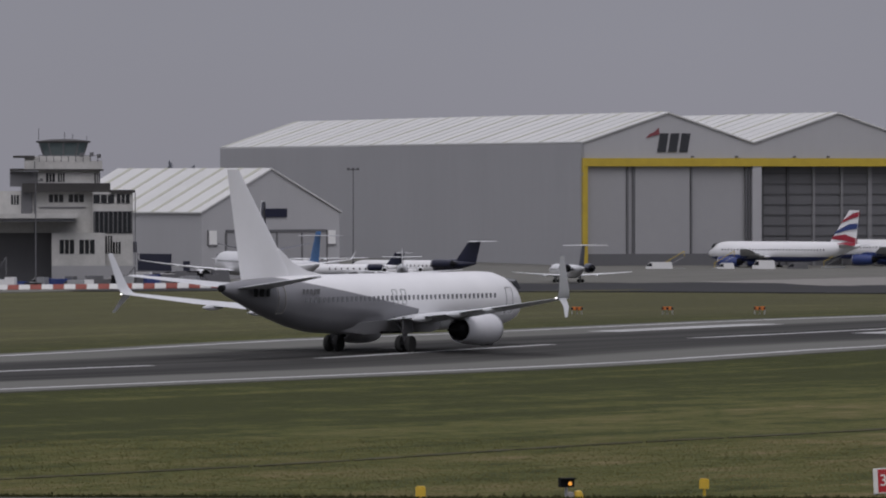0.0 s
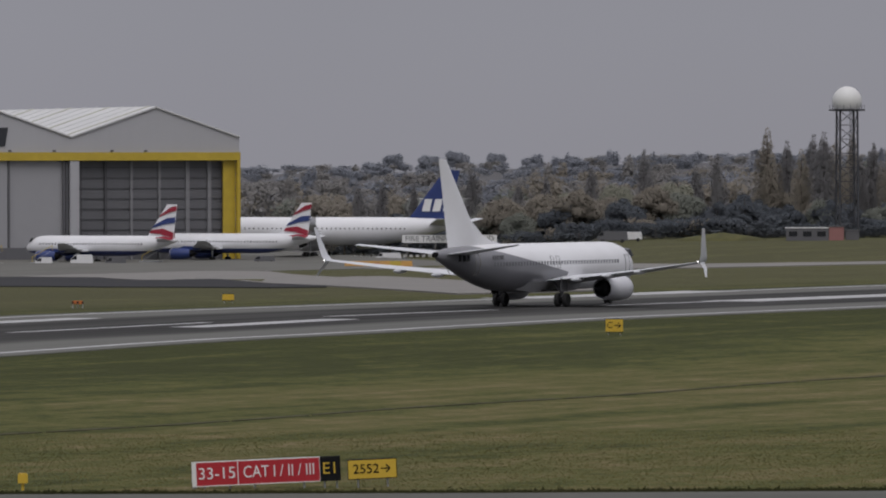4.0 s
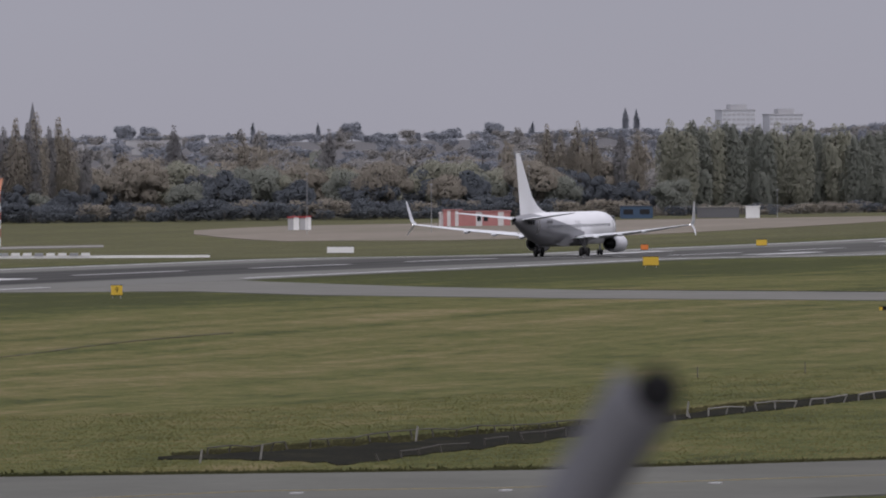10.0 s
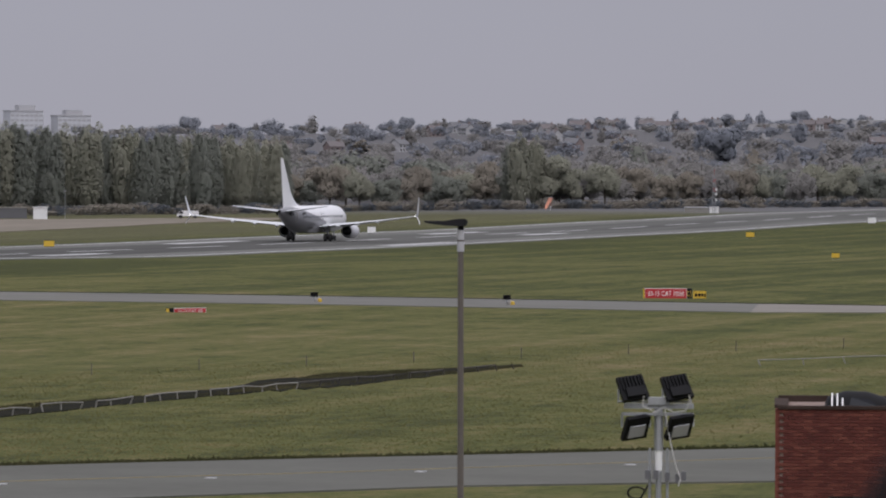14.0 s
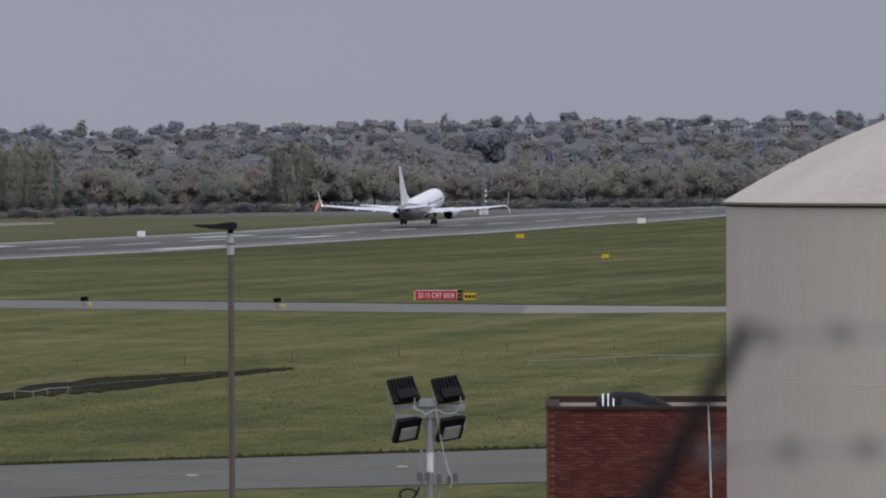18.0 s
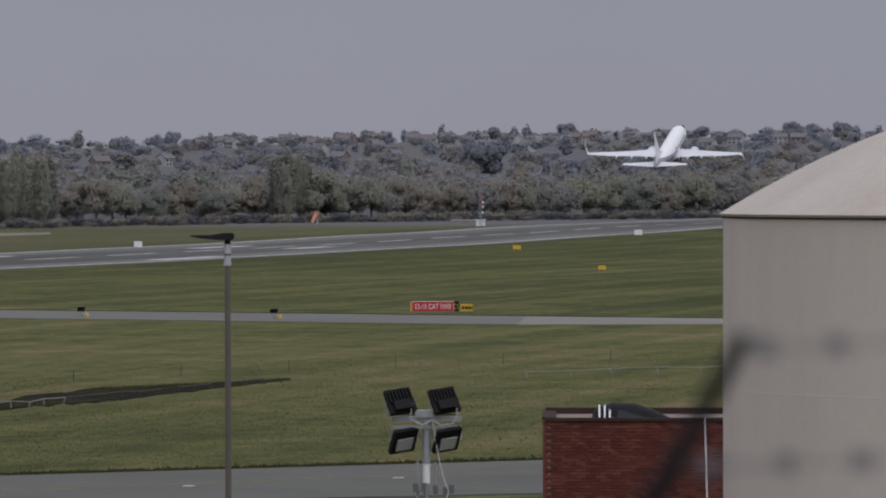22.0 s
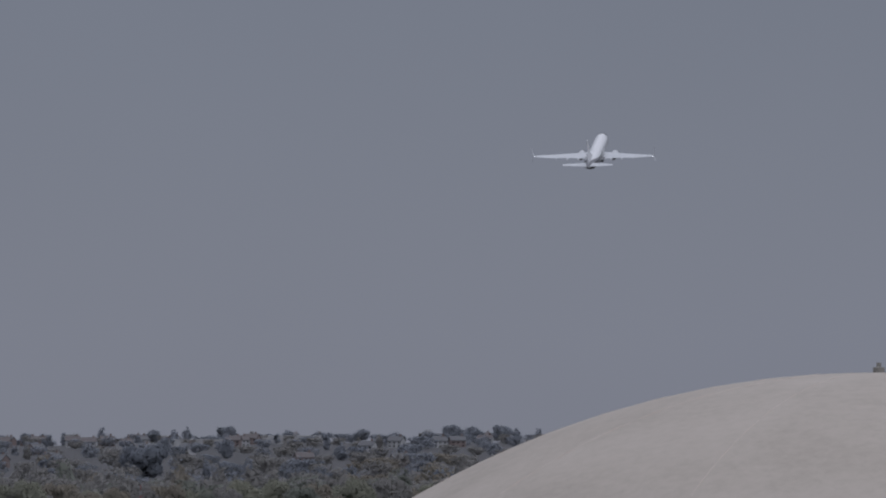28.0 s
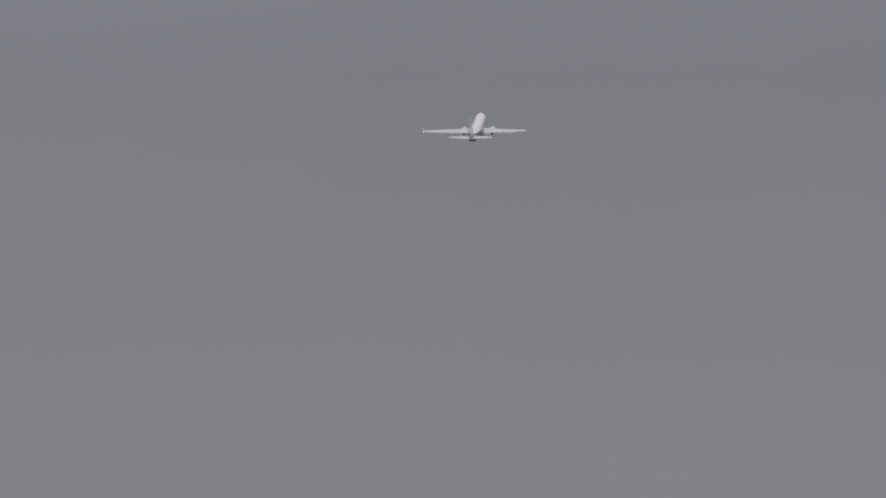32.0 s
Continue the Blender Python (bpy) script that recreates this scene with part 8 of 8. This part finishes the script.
def far_woods():
    """Woods on the rising ground beyond, joined; each tree still has its own crown."""
    rng = np.random.default_rng(21)
    protos = {s: [crown_points(rng, s, 1.0, w_, n, lf) for _ in range(5)] for s, w_, n, lf in (("round", 0.95, 700, 0.043), ("cone", 0.5, 320, 0.055), ("poplar", 0.28, 320, 0.04))}
    bins = {"far": [], "fardark": [], "farwarm": [], "brown": [], "green": [], "scrub": [], "thicket": []}
    rows = [(1660, 150, 8, 11), (1760, 150, 8, 12), (1880, 150, 8, 12), (2030, 165, 8, 12), (2250, 170, 8, 12), (2520, 175, 8, 12), (2820, 180, 7, 11), (3150, 190, 6, 9), (3500, 200, 5, 8.5), (3850, 210, 5, 8), (4150, 220, 4.5, 8), (4420, 230, 4, 7)]
    for d0, n, h0, h1 in rows:
        lo = 640 if d0 > 2000 else (2250 if d0 < 1800 else 1900)
        us = np.linspace(lo, 5750, n) + rng.normal(0, 18, n)
        for u in us:
            if d0 < 2000 and u > 3850:
                d = d0 + 150 + max(0.0, u - 4100) * 0.15
            else:
                d = d0
            d = min(4800.0, d * rng.uniform(0.97, 1.04))
            b = (u - AHEAD) / UNIT
            x, y = d * math.sin(b), d * math.cos(b)
            style = "round" if rng.random() < 0.86 else ("cone" if rng.random() < 0.5 else "poplar")
            h = rng.uniform(h0, h1) * (1.35 if style == "poplar" else 1.0) * (1.3 if rng.random() < 0.06 else 1.0)
            q, qn = protos[style][rng.integers(0, 5)]
            a = rng.uniform(0, 6.28)
            c, s = math.cos(a), math.sin(a)
            wide = h * rng.uniform(0.95, 1.35) * (1.45 if d > 3000 else 1.15)
            r = np.array([[c * wide, -s * wide, 0], [s * wide, c * wide, 0], [0, 0, h]])
            qq = (q @ r.T + np.array([x, y, gz(x, y) - 0.3]), qn @ np.array([[c, -s, 0], [s, c, 0], [0, 0, 1]]).T)
            pick = rng.random()
            # farther trees take the foliage colours with more haze in them
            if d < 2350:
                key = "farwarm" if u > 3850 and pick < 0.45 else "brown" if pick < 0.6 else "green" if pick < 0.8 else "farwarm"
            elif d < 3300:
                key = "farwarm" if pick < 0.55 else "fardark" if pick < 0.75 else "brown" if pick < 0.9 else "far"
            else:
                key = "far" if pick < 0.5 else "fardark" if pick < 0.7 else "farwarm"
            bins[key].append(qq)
    # low scrub under the front row
    for i in range(520):
        u = 1000 + 4300 * (i + rng.random()) / 520
        d = float(np.interp(u, [1000, 1500, 2000, 2600, 3200, 3800, 4300, 4800, 5300], [1550, 1480, 1465, 1465, 1470, 1510, 1650, 1750, 1860])) + rng.uniform(2, 40)
        b = (u - AHEAD) / UNIT
        x, y = d * math.sin(b), d * math.cos(b)
        h = rng.uniform(2.5, 5.5) * (0.6 if u > 3250 else 1.0)
        q, qn = protos["round"][rng.integers(0, 5)]
        bins["scrub" if rng.random() < (0.35 if u > 3000 else 0.85) else "thicket"].append((q * np.array([h * 1.8, h * 1.8, h]) + np.array([x, y, gz(x, y) - 0.5]), qn))
    for key, lst in bins.items():
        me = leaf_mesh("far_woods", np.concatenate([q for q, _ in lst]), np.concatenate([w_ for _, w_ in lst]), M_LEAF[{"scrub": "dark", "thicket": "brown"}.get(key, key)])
        tagged(new("far_woods", me), {"far": "distant woods on the hill, hazed grey-green", "fardark": "distant dark woods on the hill, hazed in colour", "farwarm": "distant autumn woods, hazed in colour", "brown": "autumn-brown woods beyond the airfield", "green": "dull green woods beyond the airfield", "scrub": "low dark scrub along the perimeter fence", "thicket": "low brown thicket along the perimeter fence"}[key], "woods", kind="stuff")


far_woods()


# ---- town on the hill ----
def house_model(wall, roof, label):
    h = thing("house", Matrix.Identity(4), label, "house", "houses on the hill")
    w_, dp, e, r = 8.0, 5.5, 3.6, 5.8
    part("wall", Geo().box((0, 0, e / 2 - 0.5), (w_, dp, e + 1)), wall, h)
    part("gable", Geo().slab([(-w_ / 2, -dp / 2, e), (-w_ / 2, dp / 2, e), (-w_ / 2, 0, r - 0.1)], (w_, 0, 0)), wall, h)
    for k in (-1, 1):
        part("roof", Geo().slab([(-w_ / 2 - 0.3, k * (dp / 2 + 0.3), e - 0.2), (w_ / 2 + 0.3, k * (dp / 2 + 0.3), e - 0.2), (w_ / 2 + 0.3, 0, r), (-w_ / 2 - 0.3, 0, r)], (0, 0, 0.25)), roof, h)
    part("chimney", Geo().box((w_ * 0.3, 0, r + 0.3), (0.9, 0.7, 1.8)), M_HOUSEBRICK, h)
    for x in (-2.6, 0, 2.6):
        for z in (0.9, 2.6):
            part("window", Geo().box((x, -dp / 2 - 0.03, z), (1.1, 0.1, 0.8)), M_GLASS, h)
    return h


def town():
    rng = random.Random(4)
    models = [house_model(M_HOUSEWHITE, M_TERRACOTTA, "pale rendered house with a red-brown roof"), house_model(M_HOUSEBRICK, M_TERRACOTTA, "brick house with a tiled roof"), house_model(M_HOUSEWHITE, M_CLADDARK, "pale house with a slate roof"), house_model(M_HOUSEBRICK, M_CLADDARK, "brick house with a slate roof")]
    for i, h in enumerate(models):
        h.matrix_basis = facing(at(4520 + i * 60, 4080)) @ pose(0, 0, 0, 0, 0, 20 * i)
    for i in range(44):
        u = rng.uniform(4100, 5330) if i < 36 else rng.uniform(3700, 4100)
        d = rng.choice([3300, 3650, 3900, 4100, 4350, 4450]) + rng.uniform(-60, 60)
        copy_thing(rng.choice(models), facing(at(u, d)) @ pose(0, 0, 0, 0, 0, rng.uniform(-60, 60)))
    for u0, u1, d, h in ((2254, 2340, 3500, 5.5), (2340, 2440, 3530, 6.8), (4690, 4800, 3900, 4.4), (4820, 4960, 4150, 4.6)):
        hut("warehouse", u0, u1, d, h, M_HOUSEWHITE, M_ROOFWHITE, "long pale warehouse on the hill", 30)
    for u, w_, e in ((3424, 62, 202), (3508, 62, 194)):
        d = 4300
        p = at(u, d)
        s = thing("tower_block", facing(p, 20), "pale tower block with hazed grey window bands on the skyline", "tower block", "tower blocks")
        h = hgt(e, d) - p.z
        ww = w_ / UNIT * d
        part("wall", Geo().box((0, 6, h / 2 - 2), (ww, 12, h + 4)), painted("pale concrete panel", (0.5, 0.51, 0.53)), s)
        for i in range(4):
            for j in range(7):
                # windows paled to grey, with the haze put into their colour
                part("window", Geo().box((-ww / 2 + ww * (j + 0.5) / 7, -0.05, h - 2.2 - i * 2.9), (ww / 9, 0.15, 1.2)), M_CLAD, s)
        part("roof", Geo().box((0, 6, h + 0.4), (ww + 0.6, 12.6, 0.8)), M_CLAD, s)
        part("plant_room", Geo().box((1, 6, h + 2.2), (ww * 0.5, 7, 3.0)), M_CLAD, s)
    d = 4300
    p = at(2176, d)
    s = thing("church_spire", facing(p), "slender grey church spire above the trees", "church")
    h = hgt(222, d) - p.z
    part("tower", Geo().box((0, 0, h * 0.25), (5, 5, h * 0.5)), M_CLADDARK, s)
    part("spire", Geo().lathe([(2.4, h * 0.5), (0.1, h)], (0, 0, 0), 8), M_CLADDARK, s)


town()


# ---- bricks ----
def lay_bricks():
    me = Geo().box((0, 0, 0), (0.215, 0.03, 0.065)).mesh("brick", M_BRICK)
    n, rest = 0, Geo()
    for row in range(42):
        z = BRICK_TOP - 0.12 - row * 0.075
        for col in range(20):
            x = 0.09 + col * 0.225 + (0.1125 if row % 2 else 0)
            if 1.1 < x < 2.14 and z < BRICK_TOP - 2.0:
                continue
            y = -0.004 - 0.006 * random.random()
            if row < 16 and n < 300:
                part("brick", me, None, BRICK_HOUSE, at_pose=pose(x, y, z))
                n += 1
            else:
                rest.box((x, y, z), (0.215, 0.03, 0.065))
    m2 = vary(mat("red brick courses", (0.2, 0.06, 0.045), 0.85, 0, 0.2), [(0.088, 0.027, 0.022), (0.118, 0.035, 0.027), (0.165, 0.056, 0.04)], 0.6, 0.4, 0.2, island=True, per_object=0.2)
    ob = part("brick_courses", rest, m2, BRICK_HOUSE)
    ob["kind"] = "stuff"


lay_bricks()


# ---- what moves ----
def motions():
    ys = [412.2, 441.0, 472.5, 506.5, 543.1, 582.1, 623.6, 667.3, 713.5, 761.8, 812.4, 865.1, 920.0, 977.0, 1035.9, 1096.9, 1159.8, 1224.7, 1291.3, 1359.8, 1430.0, 1501.9, 1575.5, 1650.6, 1727.2, 1805.2, 1884.6, 1965.3, 2047.1, 2130.1, 2214.0, 2298.8, 2384.4]
    climb = {18: 0.1, 19: 0.6, 20: 2.65, 21: 6.0, 22: 13.0, 23: 22.5, 24: 34.6, 25: 48.6, 26: 64.2, 27: 82.0, 28: 99.9, 29: 117.7, 30: 135.2, 31: 152.8, 32: 170.1}
    nose_up = {17: 0.0, 18: 5.0, 19: 7.6, 20: 9.8, 21: 12.6, 22: 15.0, 23: 16.0, 24: 17.0}
    rows = []
    for t, y in enumerate(ys):
        y = 4 + 1.0118 * (y - 4)
        z = gz(-257, y) + 0.07 if t < 18 else climb[t]
        p = 0.0 if t < 17 else nose_up.get(t, 18.0)
        rows.append((t, pose(-257, y, z, p, 0, 0)))
    walk(plane, rows)
    # the legs fold up after lift-off
    right, left, nose = SPEC_LINER["gear"]
    for leg, px, sgn in ((right, 2.86, 1), (left, -2.86, -1)):
        hinge = Matrix.Translation((px, 0, 2.4))
        walk(leg, [(t, hinge @ pose(0, 0, 0, 0, sgn * a, 0) @ hinge.inverted()) for t, a in ((0, 0), (20.0, 0), (21.5, 0), (22.5, 0), (24.0, 42), (25.5, 84), (26.5, 84), (28, 84), (32, 84))])
    hinge = Matrix.Translation((0, 15.6, 2.4))
    walk(nose, [(t, hinge @ pose(0, 0, 0, a, 0, 0) @ hinge.inverted()) for t, a in ((0, 0), (20.0, 0), (21.5, 0), (22.5, 0), (24.0, 42), (25.5, 84), (26.5, 84), (28, 84), (32, 84))])


motions()
